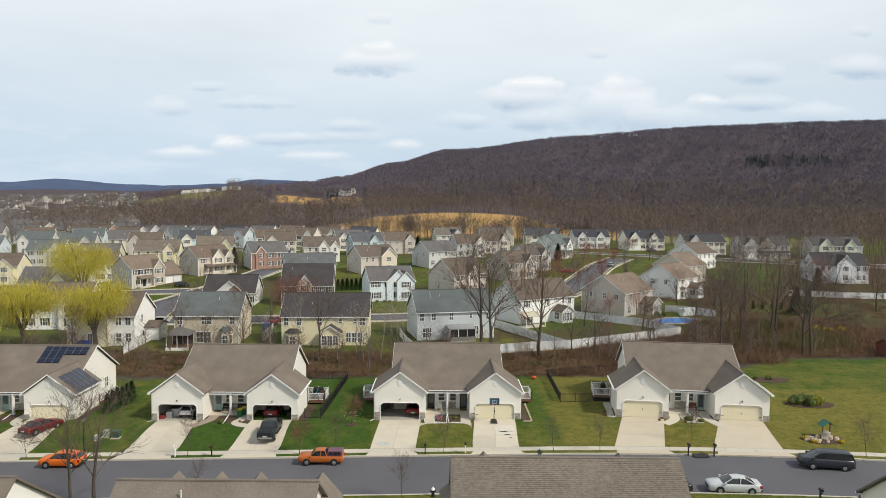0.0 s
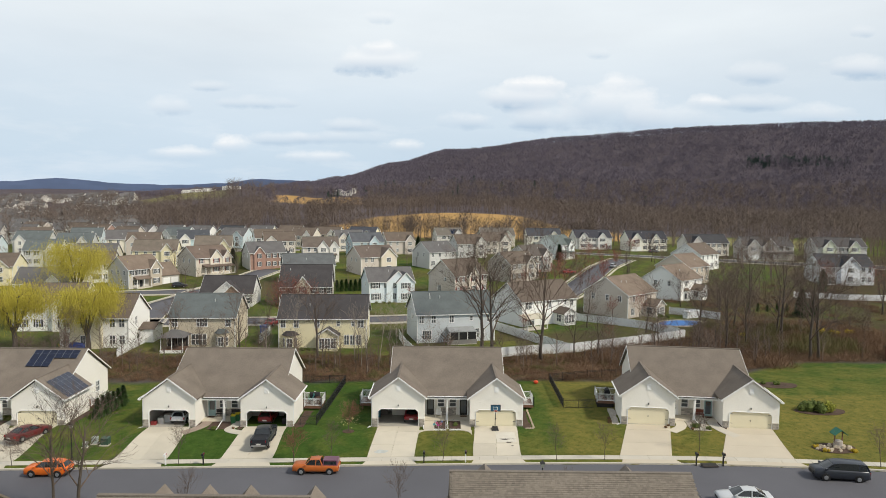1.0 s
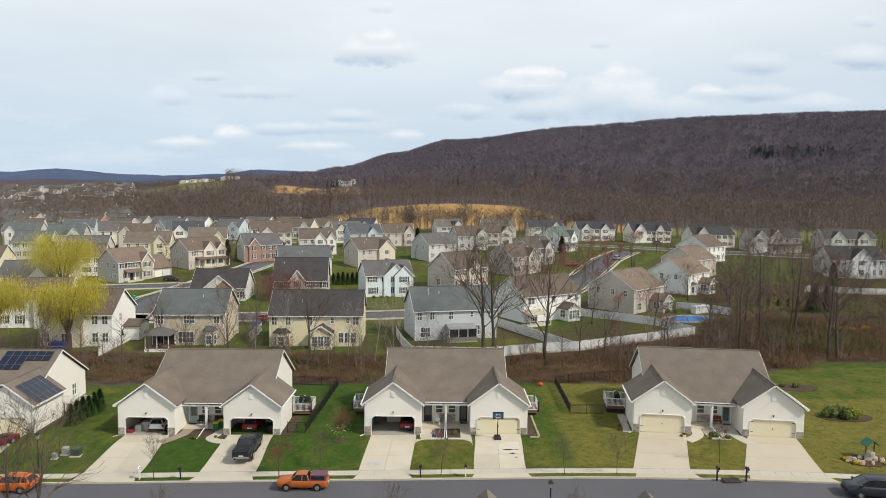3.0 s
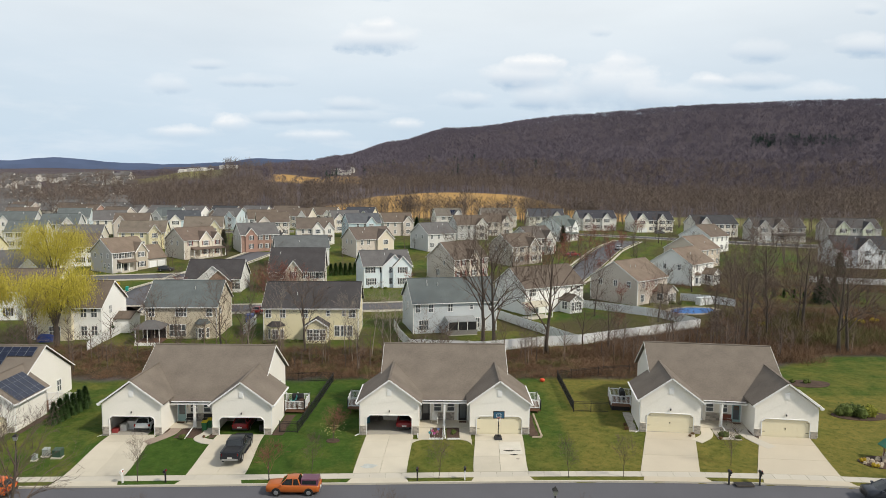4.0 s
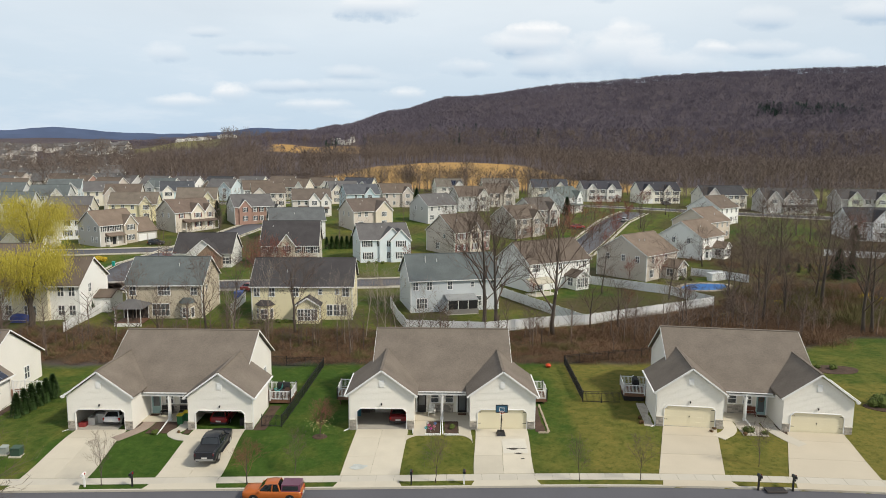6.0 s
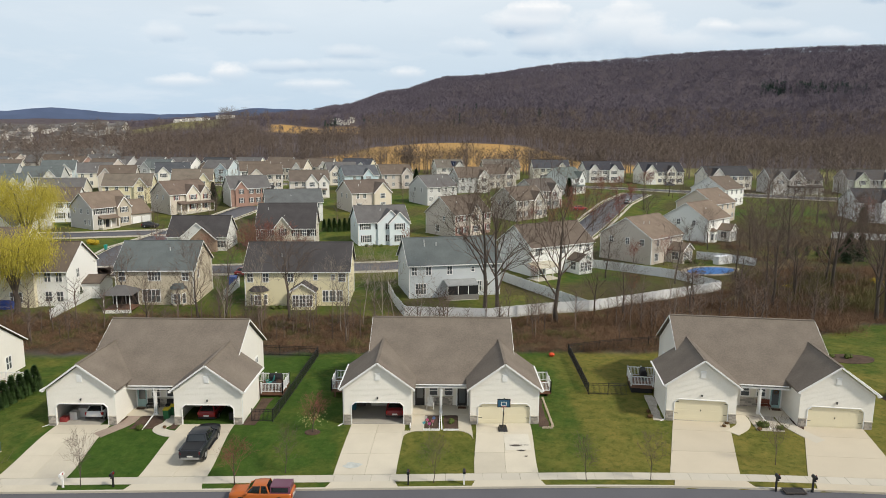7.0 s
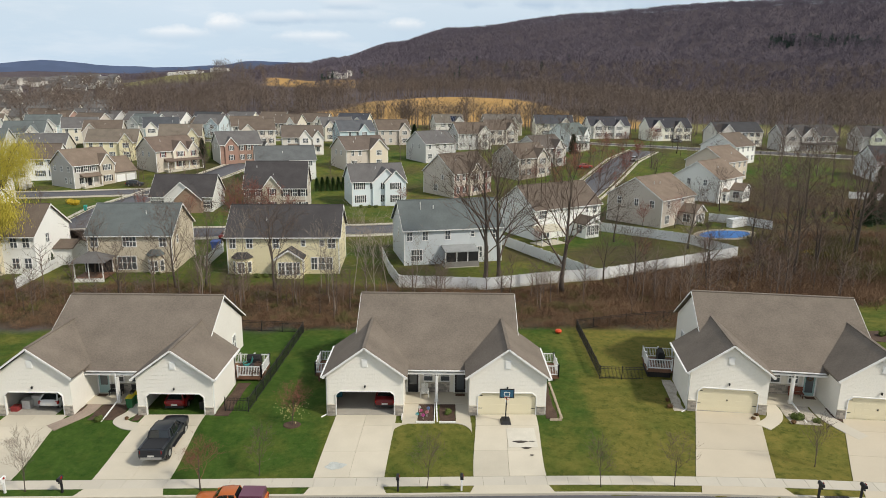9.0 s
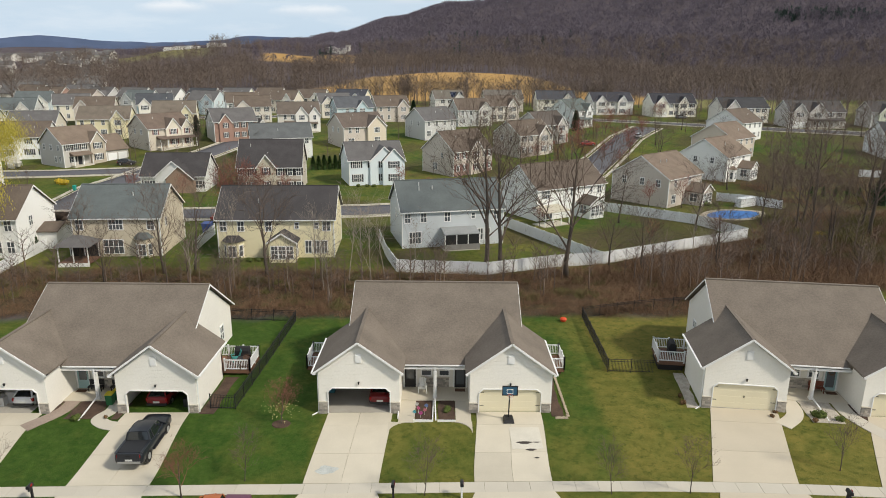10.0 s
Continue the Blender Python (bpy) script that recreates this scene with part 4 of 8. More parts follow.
    house(27.0, 263.5, 8, 17.0, 10.5, 5.6, 9.2, (0.54, 0.50, 0.44), (0.15, 0.135, 0.12), "beige two-storey house at the field's edge", gables=[(4.6, 4.6, 0.8, 5.4, 8.2, None)], front=std(11), shut=DARK_SHUT)
    house(50.5, 262.0, 2, 17.0, 10.5, 5.6, 9.2, (0.66, 0.63, 0.55), (0.07, 0.072, 0.082), "cream two-storey house with a blue-black roof", gables=[(4.8, 5.0, 0.8, 5.4, 8.2, (0.70, 0.66, 0.58))], front=std(11), shut=DARK_SHUT)
    house(73.0, 253.0, 8, 18.0, 10.5, 5.6, 9.2, (0.62, 0.61, 0.58), (0.055, 0.055, 0.065), "white two-storey house with black roof and shutters", gables=[(-5.4, 4.8, 0.8, 5.4, 8.0, None), (4.0, 4.4, 0.8, 5.4, 8.0, None)], front=std(8), shut=DARK_SHUT)
    house(97.0, 245.0, 8, 19.0, 10.5, 5.6, 9.4, (0.70, 0.68, 0.60), (0.05, 0.05, 0.058), "cream two-storey house with black roof and columned entry", gables=[(-6.0, 5.4, 0.8, 5.4, 8.6, None), (3.6, 4.2, 0.8, 5.6, 8.2, None)], front=[(x, zz, 0.9, 1.5, 2) for x in (-1.5, 1.0, 6.2, 8.0) for zz in (0.9, 3.9)], shut=DARK_SHUT, garage=[(-6.0, 4.6, -6.1)])
    house(116.5, 221.0, 8, 19.0, 10.5, 5.6, 9.2, (0.64, 0.61, 0.54), (0.058, 0.058, 0.062), "cream two-storey house with a black roof and front gable", gables=[(-5.6, 5.6, 0.8, 5.4, 8.6, (0.50, 0.48, 0.45))], front=[(x, zz, 0.9, 1.5, 2) for x in (-0.5, 2.2, 5.0, 7.6) for zz in (0.9, 3.9)], shut=DARK_SHUT)
    house(135.5, 204.0, 0, 20.0, 11.0, 5.6, 9.2, (0.46, 0.44, 0.41), (0.085, 0.080, 0.080), "grey two-storey house with twin gables and white garage doors", gables=[(-6.6, 5.2, 0.8, 5.4, 8.4, None), (0.0, 6.2, 0.8, 5.4, 8.8, None)], porch=(-3.2, 9.5, 2.2), front=[(x, 3.9, 0.9, 1.5, 2) for x in (4.8, 7.8)], garage=[(-8.0, 2.5, -6.37), (-5.2, 2.5, -6.37)], shut=DARK_SHUT)
    house(166.0, 204.0, -4, 20.0, 11.0, 5.6, 9.2, (0.45, 0.44, 0.42), (0.085, 0.080, 0.080), "grey two-storey house with two front gables behind trees", gables=[(-5.0, 5.4, 0.8, 5.4, 8.4, (0.55, 0.58, 0.46)), (5.0, 4.6, 0.8, 5.4, 8.2, (0.55, 0.58, 0.46))], front=std(9), shut=DARK_SHUT)
    house(134.0, 147.0, -4, 17.0, 12.0, 5.6, 9.4, (0.68, 0.70, 0.72), (0.06, 0.06, 0.066), "white two-storey house with black roof and tall rear windows", gables=[(0.6, 6.0, 0.8, 5.8, 9.0, None)], front=[(x, zz, 0.9, 1.5, 2) for x in (-6.4, -4.4, 5.0, 7.0) for zz in (0.8, 3.9)] + [(-5.2, -0.2, 3.0, 2.0, 4)])
    # the dense rows on the left
    rows = [(-106, 168, 12, 15, CREAM, (0.165, 0.14, 0.115)), (-90, 183, 14, 13.5, CREAM, (0.165, 0.14, 0.115)), (-108.5, 211, 22, 12.5, (0.45, 0.56, 0.60), (0.075, 0.08, 0.09)),
            (-121, 256, 25, 12, WHT, R_GREY), (-106, 258, 22, 12.5, (0.24, 0.19, 0.15), (0.06, 0.062, 0.068)), (-92, 262, 25, 12.5, (0.64, 0.61, 0.52), R_GREY), (-78, 265, 25, 11.5, BEIGE, R_BROWN), (-67, 246, 25, 11.5, (0.60, 0.55, 0.47), R_BROWN),
            (-57.5, 257, 14, 13, (0.66, 0.62, 0.54), R_BROWN), (-40, 259, 8, 14, (0.64, 0.58, 0.44), (0.065, 0.068, 0.08)), (-146.5, 188, 14, 13, GREY, R_SLATE), (-121.5, 156, 12, 13, (0.56, 0.52, 0.44), R_GREY), (-146, 166, 14, 12, GREY, R_SLATE),
            (-137, 206, 25, 12, (0.64, 0.60, 0.50), R_GREY), (-190, 272, 25, 12, WHT, R_BROWN), (-228, 305, 25, 14, (0.72, 0.77, 0.78), R_GREY), (-173, 258, 25, 12.5, (0.34, 0.22, 0.18), R_BROWN), (-170, 276, 25, 12, WHT, R_GREY), (-152, 260, 25, 12, GREY, R_GREY),
            (-122, 194, 14, 12.5, BEIGE, R_BROWN), (-136, 257, 12, 12, (0.62, 0.60, 0.56), R_GREY), (-168, 196, 12, 13, GREY, R_SLATE), (-176, 176, 12, 13, BLUE, R_SLATE), (-184, 224, 14, 12.5, (0.60, 0.56, 0.47), R_BROWN), (-160, 222, 16, 12.5, BLUE, R_SLATE),
            (-205, 250, 18, 12.5, GREY, R_GREY), (-215, 275, 20, 12.5, BEIGE, R_BROWN), (-170, 148, 10, 13, (0.60, 0.55, 0.44), R_BROWN), (-205, 205, 12, 13, (0.60, 0.56, 0.47), R_GREY), (-240, 240, 14, 13, GREY, R_BROWN), (-112, 136, 12, 12, WHT, R_BROWN), (-82, 62, 6, 13, WHT, R_BROWN), (-104, 96, 10, 13, (0.64, 0.62, 0.58), R_GREY), (-140, 130, 10, 13, CREAM, R_BROWN), (-255, 285, 20, 13, (0.62, 0.58, 0.5), R_BROWN), (-125, 238, 20, 12, GREY, R_SLATE), (-150, 240, 20, 12, BEIGE, R_BROWN), (-98, 238, 20, 12, BLUE, R_GREY), (-20, 212, 20, 12.5, BEIGE, R_BROWN), (-70, 205, 18, 12.5, (0.6, 0.56, 0.5), R_BROWN), (10, 200, 20, 12.5, GREY, R_BROWN), (22, 218, 20, 12.5, (0.64, 0.6, 0.54), R_BROWN), (-44, 228, 22, 12.5, (0.62, 0.58, 0.5), R_GREY), (-80, 226, 22, 12.5, WHT, R_BROWN)]
    rnd = random.Random(5)
    for x, y, yaw, W, wc, rc in rows:
        gx, gw = rnd.choice((-0.28, 0.25, 0.3)) * W, rnd.uniform(3.8, 5.2)
        if y > 236:
            yaw = rnd.uniform(-14, -4)
        shade = wc if rnd.random() < 0.5 else (0.68, 0.66, 0.61)
        words = "white" if wc == WHT else "cream" if wc == CREAM else "pale grey" if wc in (GREY, BLUE) else "tan"
        house(x, y, yaw, W, 10.5, 5.6, 9.2, wc, rc, f"{words} two-storey house with a {'brown' if rc[0] > rc[2] + 0.02 else 'dark grey'} gabled roof", gables=[(gx, gw, rnd.uniform(0.5, 1.2), 5.4, rnd.uniform(7.7, 8.3), shade)], front=[s for s in std(W) if abs(s[0] - gx) > gw / 2 + 0.6], right=[(-1.5, 3.9, 0.8, 1.3, 2), (1.5, 3.9, 0.8, 1.3, 2)], left=ENDS, pipes=1, shut=DARK_SHUT if rnd.random() < 0.5 else None)


row_houses()


# ---------------------------------------------------------------- the duplex houses on the street
LAP = siding((0.695, 0.675, 0.625))
DUP_ROOF = shingle((0.170, 0.144, 0.120))
TEAL = mat("teal_door", (0.30, 0.44, 0.45), 0.5, 0.05)
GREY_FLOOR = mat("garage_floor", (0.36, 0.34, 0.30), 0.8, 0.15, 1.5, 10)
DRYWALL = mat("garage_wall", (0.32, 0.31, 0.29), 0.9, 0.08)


def stone_pier(parent, x0, x1, y, z1, seed):
    """Ledger stone facing: stones of uneven length and depth on a backing."""
    rnd = random.Random(seed)
    face = part("stone_facing", Build().box(x0, x1, y - 0.05, y + 0.01, -0.25, z1), STONE, parent, "grey ledger-stone facing")
    part("stone_cap", Build().box(x0 - 0.03, x1 + 0.03, y - 0.14, y + 0.01, z1, z1 + 0.05), WALKWAY, face)
    ledger = mat("ledger_stone", (0.25, 0.235, 0.225), 0.9, 0.35, 1.0, 8, 0.3, obj=1.4, tint=(0.40, 0.36, 0.31))
    z = -0.2
    while z < z1 - 0.02:
        h = min(rnd.uniform(0.13, 0.21), z1 - z)
        x = x0
        while x < x1 - 0.01:
            w = min(rnd.uniform(0.2, 0.45), x1 - x)
            if x1 - x - w < 0.1:
                w = x1 - x
            part("stone", Build().box(x + 0.006, x + w - 0.006, y - rnd.uniform(0.07, 0.12), y - 0.04, z + 0.006, z + h - 0.006), ledger, face)
            x += w
        z += h


def garage_door(parent, cx, y):
    d = part("garage_door", Build().box(cx - 2.43, cx + 2.43, y, y + 0.05, -0.02, 2.12), CREAM_DOOR, parent, "closed cream panelled garage door")
    for r in range(4):
        for c in range(8):
            x0 = cx - 2.40 + 0.6 * c
            part("panel", Build().box(x0 + 0.05, x0 + 0.55, y - 0.007, y + 0.001, 0.06 + 0.525 * r, 0.46 + 0.525 * r), CREAM_DOOR, d)
    for s in (-1, 1):
        for z in (0.62, 1.75):
            part("strap_hinge", Build().box(cx + s * 2.2 - 0.16, cx + s * 2.2 + 0.16, y - 0.02, y - 0.006, z, z + 0.05), BLACK, d)
    part("pull_handle", Build().box(cx - 0.04, cx + 0.04, y - 0.04, y - 0.006, 0.95, 1.1), BLACK, d)


def duplex(x, y, z, yaw, open_left, open_right, label, doors=(TEAL, BLACK)):
    h = thing("duplex_house", pose(x, y, z, 0, 0, yaw), label, "house", "duplex houses along the street")
    sl = 0.617
    part("main_wall", Build().extrude_x([(4.2, -1.2), (15.6, -1.2), (15.6, 3.45), (9.7, 7.40), (4.2, 4.0)], -6.95, 6.95), LAP, h)
    ez, rz, bz = 2.95, 7.50, 3.35
    t = 0.17
    mr = part("main_roof", Build().extrude_x([(2.2, ez), (9.7, rz), (16.0, bz), (16.0, bz + t), (9.7, rz + t), (2.2, ez + t)], -7.27, 7.27), DUP_ROOF, h, "brown-grey shingle roof")
    part("ridge_cap", Build().box(-7.27, 7.27, 9.55, 9.85, rz + t - 0.08, rz + t + 0.03), DUP_ROOF, mr)
    for s in (-1, 1):
        part("rake_board", Build().beam((s * 7.29, 2.2, ez + 0.05), (s * 7.29, 9.7, rz + 0.08), 0.04, 0.13), WHITE, mr, "white rake board")
        part("rake_board", Build().beam((s * 7.29, 16.0, bz + 0.05), (s * 7.29, 9.7, rz + 0.08), 0.04, 0.13), WHITE, mr, "white rake board")
    part("gutter", Build().box(-2.5, 2.5, 2.08, 2.20, ez + 0.05, ez + 0.13), WHITE, mr, "white gutter")
    for s, is_open in ((-1, open_left), (1, open_right)):
        c = 5.9 * s
        w = 3.15
        front = [(c - w, -0.6), (c - 2.43, -0.6), (c - 2.43, 1.78), (c - 2.08, 2.1), (c + 2.08, 2.1), (c + 2.43, 1.78), (c + 2.43, -0.6), (c + w, -0.6), (c + w, 3.50), (c, 5.80), (c - w, 3.50)]
        part("front_wall", Build().extrude_y(front, 0.0, 0.2), LAP, h)
        out0, out1 = (c + s * w, c + s * (w - 0.18))
        part("side_wall", Build().box(min(out0, out1), max(out0, out1), 0.2, 6.2, -1.2, 3.55), LAP, h)
        in0, in1 = (c - s * w, c - s * (w - 0.18))
        part("side_wall", Build().box(min(in0, in1), max(in0, in1), 0.2, 4.25, -0.8, 3.55), LAP, h)
        part("rear_wall", Build().extrude_y([(c - w, -1.0), (c + w, -1.0), (c + w, 3.50), (c, 5.75), (c - w, 3.50)], 6.0, 6.2), LAP, h)
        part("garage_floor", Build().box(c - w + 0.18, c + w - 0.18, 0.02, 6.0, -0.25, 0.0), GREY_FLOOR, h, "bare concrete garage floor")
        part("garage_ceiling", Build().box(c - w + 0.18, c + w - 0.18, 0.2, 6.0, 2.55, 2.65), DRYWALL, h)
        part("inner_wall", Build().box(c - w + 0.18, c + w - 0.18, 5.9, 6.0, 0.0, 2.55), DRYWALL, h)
        # wing roof: outer slope, inner slope down to the valley
        k, ap, e = 0.73, 5.93, 3.5
        ze = ap - k * e
        ym = 2.2 + (ze - ez) / sl
        yt = 2.2 + (ap - ez) / sl
        outer = [(c + s * e, -0.32, ze), (c + s * e, 6.45, ze), (s * 7.25, 6.45, ap - k * (7.25 - 5.9)), (c, yt, ap), (c, -0.32, ap)]
        inner = [(c, -0.32, ap), (c, yt, ap), (c - s * e, ym, ze), (c - s * e, -0.32, ze)]
        wr = None
        for loop in (outer, inner):
            up = [(a, q, r + 0.16) for a, q, r in loop]
            o = part("wing_roof", Build().solid(loop, up), DUP_ROOF, h)
            wr = wr or o
        part("ridge_cap", Build().box(c - 0.13, c + 0.13, -0.32, yt + 0.1, ap + 0.10, ap + 0.185), DUP_ROOF, wr)
        for q in (-1, 1):
            part("rake_board", Build().beam((c + q * e, -0.345, ze + 0.04), (c, -0.345, ap + 0.06), 0.05, 0.15), WHITE, wr, "white rake board")
        for q in (-1, 1):
            part("eave_return", Build().box(c + q * e - 0.2 * (q > 0), c + q * e + 0.2 * (q < 0), -0.36, 0.0, ze - 0.04, ze + 0.12), WHITE, wr)
        part("gutter", Build().box(c + s * (e + 0.07) - 0.07, c + s * (e + 0.07) + 0.07, -0.3, 6.45, ze + 0.0, ze + 0.14), WHITE, wr)
        part("downspout", Build().beam((c + s * (w + 0.06), 0.12, ze), (c + s * (w + 0.06), 0.12, -0.1), 0.09, 0.07, (0, 1, 0)).beam((c + s * (w + 0.06), 0.12, -0.05), (c + s * (w + 0.5), -0.35, -0.1), 0.09, 0.07), WHITE, h, "white downspout")
        part("gable_vent", Build().box(c - 0.24, c + 0.24, -0.06, 0.02, 4.25, 4.92).box(c - 0.19, c + 0.19, -0.075, -0.05, 4.3, 4.87), WHITE, h, "white gable vent")
        # white surround of the garage opening
        b = Build()
        pts = [(c - 2.43, -0.05), (c - 2.43, 1.78), (c - 2.08, 2.1), (c + 2.08, 2.1), (c + 2.43, 1.78), (c + 2.43, -0.05)]
        for (xa, za), (xb, zb) in zip(pts, pts[1:]):
            b.beam((xa, -0.015, za), (xb, -0.015, zb), 0.07, 0.12, (0, 1, 0))
        part("opening_trim", b, WHITE, h)
        for q in (-1, 1):
            a0, a1 = sorted((c + q * 2.50, c + q * (w + 0.02)))
            stone_pier(h, a0, a1, 0.0, 0.88, int(x * 3 + s * 7 + q))
        part("wall_lantern", Build().box(c - 0.05, c + 0.05, -0.15, -0.05, 2.44, 2.58).box(c - 0.07, c + 0.07, -0.17, 0.0, 2.58, 2.61).box(c - 0.02, c + 0.02, -0.11, -0.07, 2.61, 2.66), BLACK, h, "small dark wall lantern")
        if not is_open:
            garage_door(h, c, 0.10)
    # porch between the wings
    part("porch_floor", Build().box(-2.75, 2.75, 1.9, 4.2, -0.6, 0.12), CONCRETE, h, "concrete porch")
    part("porch_ceiling", Build().box(-2.75, 2.75, 2.25, 4.2, 2.78, 2.84), WHITE, h)
    part("porch_beam", Build().box(-2.75, 2.75, 2.22, 2.40, 2.66, 2.80), WHITE, h)
    part("porch_column", Build().box(-0.13, 0.13, 2.18, 2.44, 0.12, 2.56).box(-0.17, 0.17, 2.14, 2.48, 0.12, 0.3).box(-0.17, 0.17, 2.14, 2.48, 2.42, 2.56), WHITE, h, "white square porch column")
    part("downspout", Build().beam((0.0, 2.10, 2.9), (0.0, 2.10, 0.4), 0.09, 0.07, (0, 1, 0)).beam((0.0, 2.10, 0.4), (0.12, -1.2, 0.02), 0.10, 0.08), WHITE, h, "white downspout")
    stone_pier(h, -1.15, 1.15, 4.2, 1.0, int(x) + 77)
    for s, dm in ((-1, doors[0]), (1, doors[1])):
        d = part("door", Build().box(s * 2.1 - 0.47, s * 2.1 + 0.47, 4.12, 4.22, 0.12, 2.18), dm, h)
        part("door_frame", Build().box(s * 2.1 - 0.60, s * 2.1 - 0.47, 4.08, 4.22, 0.12, 2.32).box(s * 2.1 + 0.47, s * 2.1 + 0.60, 4.08, 4.22, 0.12, 2.32).box(s * 2.1 - 0.47, s * 2.1 + 0.47, 4.08, 4.22, 2.18, 2.32), WHITE, d)
        part("door_glass", Build().box(s * 2.1 - 0.32, s * 2.1 + 0.32, 4.10, 4.13, 0.9 if s < 0 else 0.4, 2.0), GLASS, d)
        window(h, pose(s * 0.75, 4.2, 1.2), 0.75, 0.95, 1)
    # rear windows and side windows
    for s in (-1, 1):
        window(h, pose(s * 6.95, 12.6, 1.0, 0, 0, 90 * s), 0.9, 1.4, 2)
    return h


def rail_run(parent, a, b, z):
    """A white railing between two points of a deck."""
    a, b = Vector((*a, z)), Vector((*b, z))
    n = max(1, round((b - a).length / 1.6))
    for i in range(n + 1):
        p = a.lerp(b, i / n)
        part("post", Build().box(p.x - 0.06, p.x + 0.06, p.y - 0.06, p.y + 0.06, z - 0.1, z + 1.05).box(p.x - 0.08, p.x + 0.08, p.y - 0.08, p.y + 0.08, z + 1.05, z + 1.09), VINYL, parent)
    bar = Build()
    for dz in (0.12, 0.95):
        bar.beam(a + Vector((0, 0, dz)), b + Vector((0, 0, dz)), 0.06, 0.08)
    rail = part("rail", bar, VINYL, parent)
    bal, m = Build(), max(2, round((b - a).length / 0.15))
    for i in range(1, m):
        p = a.lerp(b, i / m)
        bal.box(p.x - 0.02, p.x + 0.02, p.y - 0.02, p.y + 0.02, z + 0.14, z + 0.93)
    tagged(part("balusters", bal, VINYL, rail), kind="stuff")


def deck(m, side, label):
    d = thing("deck", m, label, "deck", "side decks of the duplex houses")
    x0, x1, y0, y1, z = (7.0, 11.3, 6.6, 9.6, 0.72) if side > 0 else (-11.3, -7.0, 6.6, 9.6, 0.72)
    n = 22
    for i in range(n):
        ya, yb = y0 + (y1 - y0) * i / n, y0 + (y1 - y0) * (i + 1) / n
        part("deck_board", Build().box(x0, x1, ya + 0.004, yb - 0.004, z - 0.05, z), DECK, d)
    for q in (y0 - 0.04, y1):
        part("skirt_beam", Build().box(x0, x1, q, q + 0.04, z - 0.3, z - 0.02), DECK, d)
    xo = x1 if side > 0 else x0
    part("skirt_beam", Build().box(xo - 0.03, xo + 0.03, y0, y1, z - 0.3, z - 0.02), DECK, d)
    for px in (x0 + 0.3, x1 - 0.3):
        for py in (y0 + 0.2, y1 - 0.2):
            part("support_post", Build().box(px - 0.07, px + 0.07, py - 0.07, py + 0.07, -1.0, z - 0.05), DECK, d)
    wing = 9.1 * side
    rail_run(d, (wing, y0), (xo, y0), z)
    rail_run(d, (xo, y0), (xo, y1), z)
    rail_run(d, (xo, y1), (7.1 * side, y1), z)


DUPLEXES = [(0.3, 0.0, 0.0, 0.0), (-27.4, 0.15, -0.46, 0.0), (30.5, -0.45, 0.40, -7.3), (-55.6, 0.9, -0.95, 1.0)]
duplex(*DUPLEXES[0], True, False, "cream-sided duplex with brown roof, one garage open", (BLACK, BLACK))
duplex(*DUPLEXES[1], True, True, "cream-sided duplex with brown roof and both garages open", (TEAL, TEAL))
duplex(*DUPLEXES[2], False, False, "cream-sided duplex with brown roof and closed garages", (WHITE, TEAL))
duplex(*DUPLEXES[3], False, False, "cream-sided duplex with solar panels on its brown roof", (TEAL, TEAL))
for (x, y, z, yaw), sides in zip(DUPLEXES, ((-1, 1), (1,), (-1,), (1,))):
    for s in sides:
        deck(pose(x, y, z, 0, 0, yaw), s, "raised brown deck with white railing beside the house")


# ---------------------------------------------------------------- solar panels
def panel_array(m, cols, rows, w, h, skip=()):
    t = thing("solar_array", m, "dark blue solar panels mounted on the shingle roof", "solar panels")
    for i in range(cols):
        for j in range(rows):
            if (i, j) in skip:
                continue
            p = part("solar_panel", Build().box(i * w + 0.015, (i + 1) * w - 0.015, j * h + 0.015, (j + 1) * h - 0.015, 0.05, 0.09), PANEL, t)
            part("panel_frame", Build().box(i * w + 0.005, i * w + 0.03, j * h, (j + 1) * h, 0.05, 0.1).box((i + 1) * w - 0.03, (i + 1) * w - 0.005, j * h, (j + 1) * h, 0.05, 0.1).box(i * w, (i + 1) * w, (j + 0.5) * h - 0.012, (j + 0.5) * h + 0.012, 0.09, 0.097), mat("panel_frame", (0.22, 0.23, 0.25), 0.4, 0.1, metal=0.6), p)


X2, Y2, Z2, W2 = DUPLEXES[3]
panel_array(pose(X2, Y2, Z2, 0, 0, W2) @ pose(0.6, 6.6, 5.85, 31.7), 6, 2, 1.0, 1.55, ((3, 0), (4, 0), (5, 0)))
panel_array(pose(X2, Y2, Z2, 0, 0, W2) @ pose(9.35, 0.5, 3.56, 0, 36.1, 0) @ pose(0, 0, 0, 0, 0, 90), 5, 2, 1.0, 1.62)
panel_array(pose(2.0, 259.0, ground(2, 259), 0, 0, 14) @ pose(1.0, -4.5, 6.25, 34.4), 5, 2, 1.05, 1.9)


# ---------------------------------------------------------------- driveways, walks, beds
TAN_CONCRETE = mat("tan_concrete", (0.51, 0.452, 0.355), 0.85, 0.10, 2.5, 18.0, 0.15, obj=0.35)


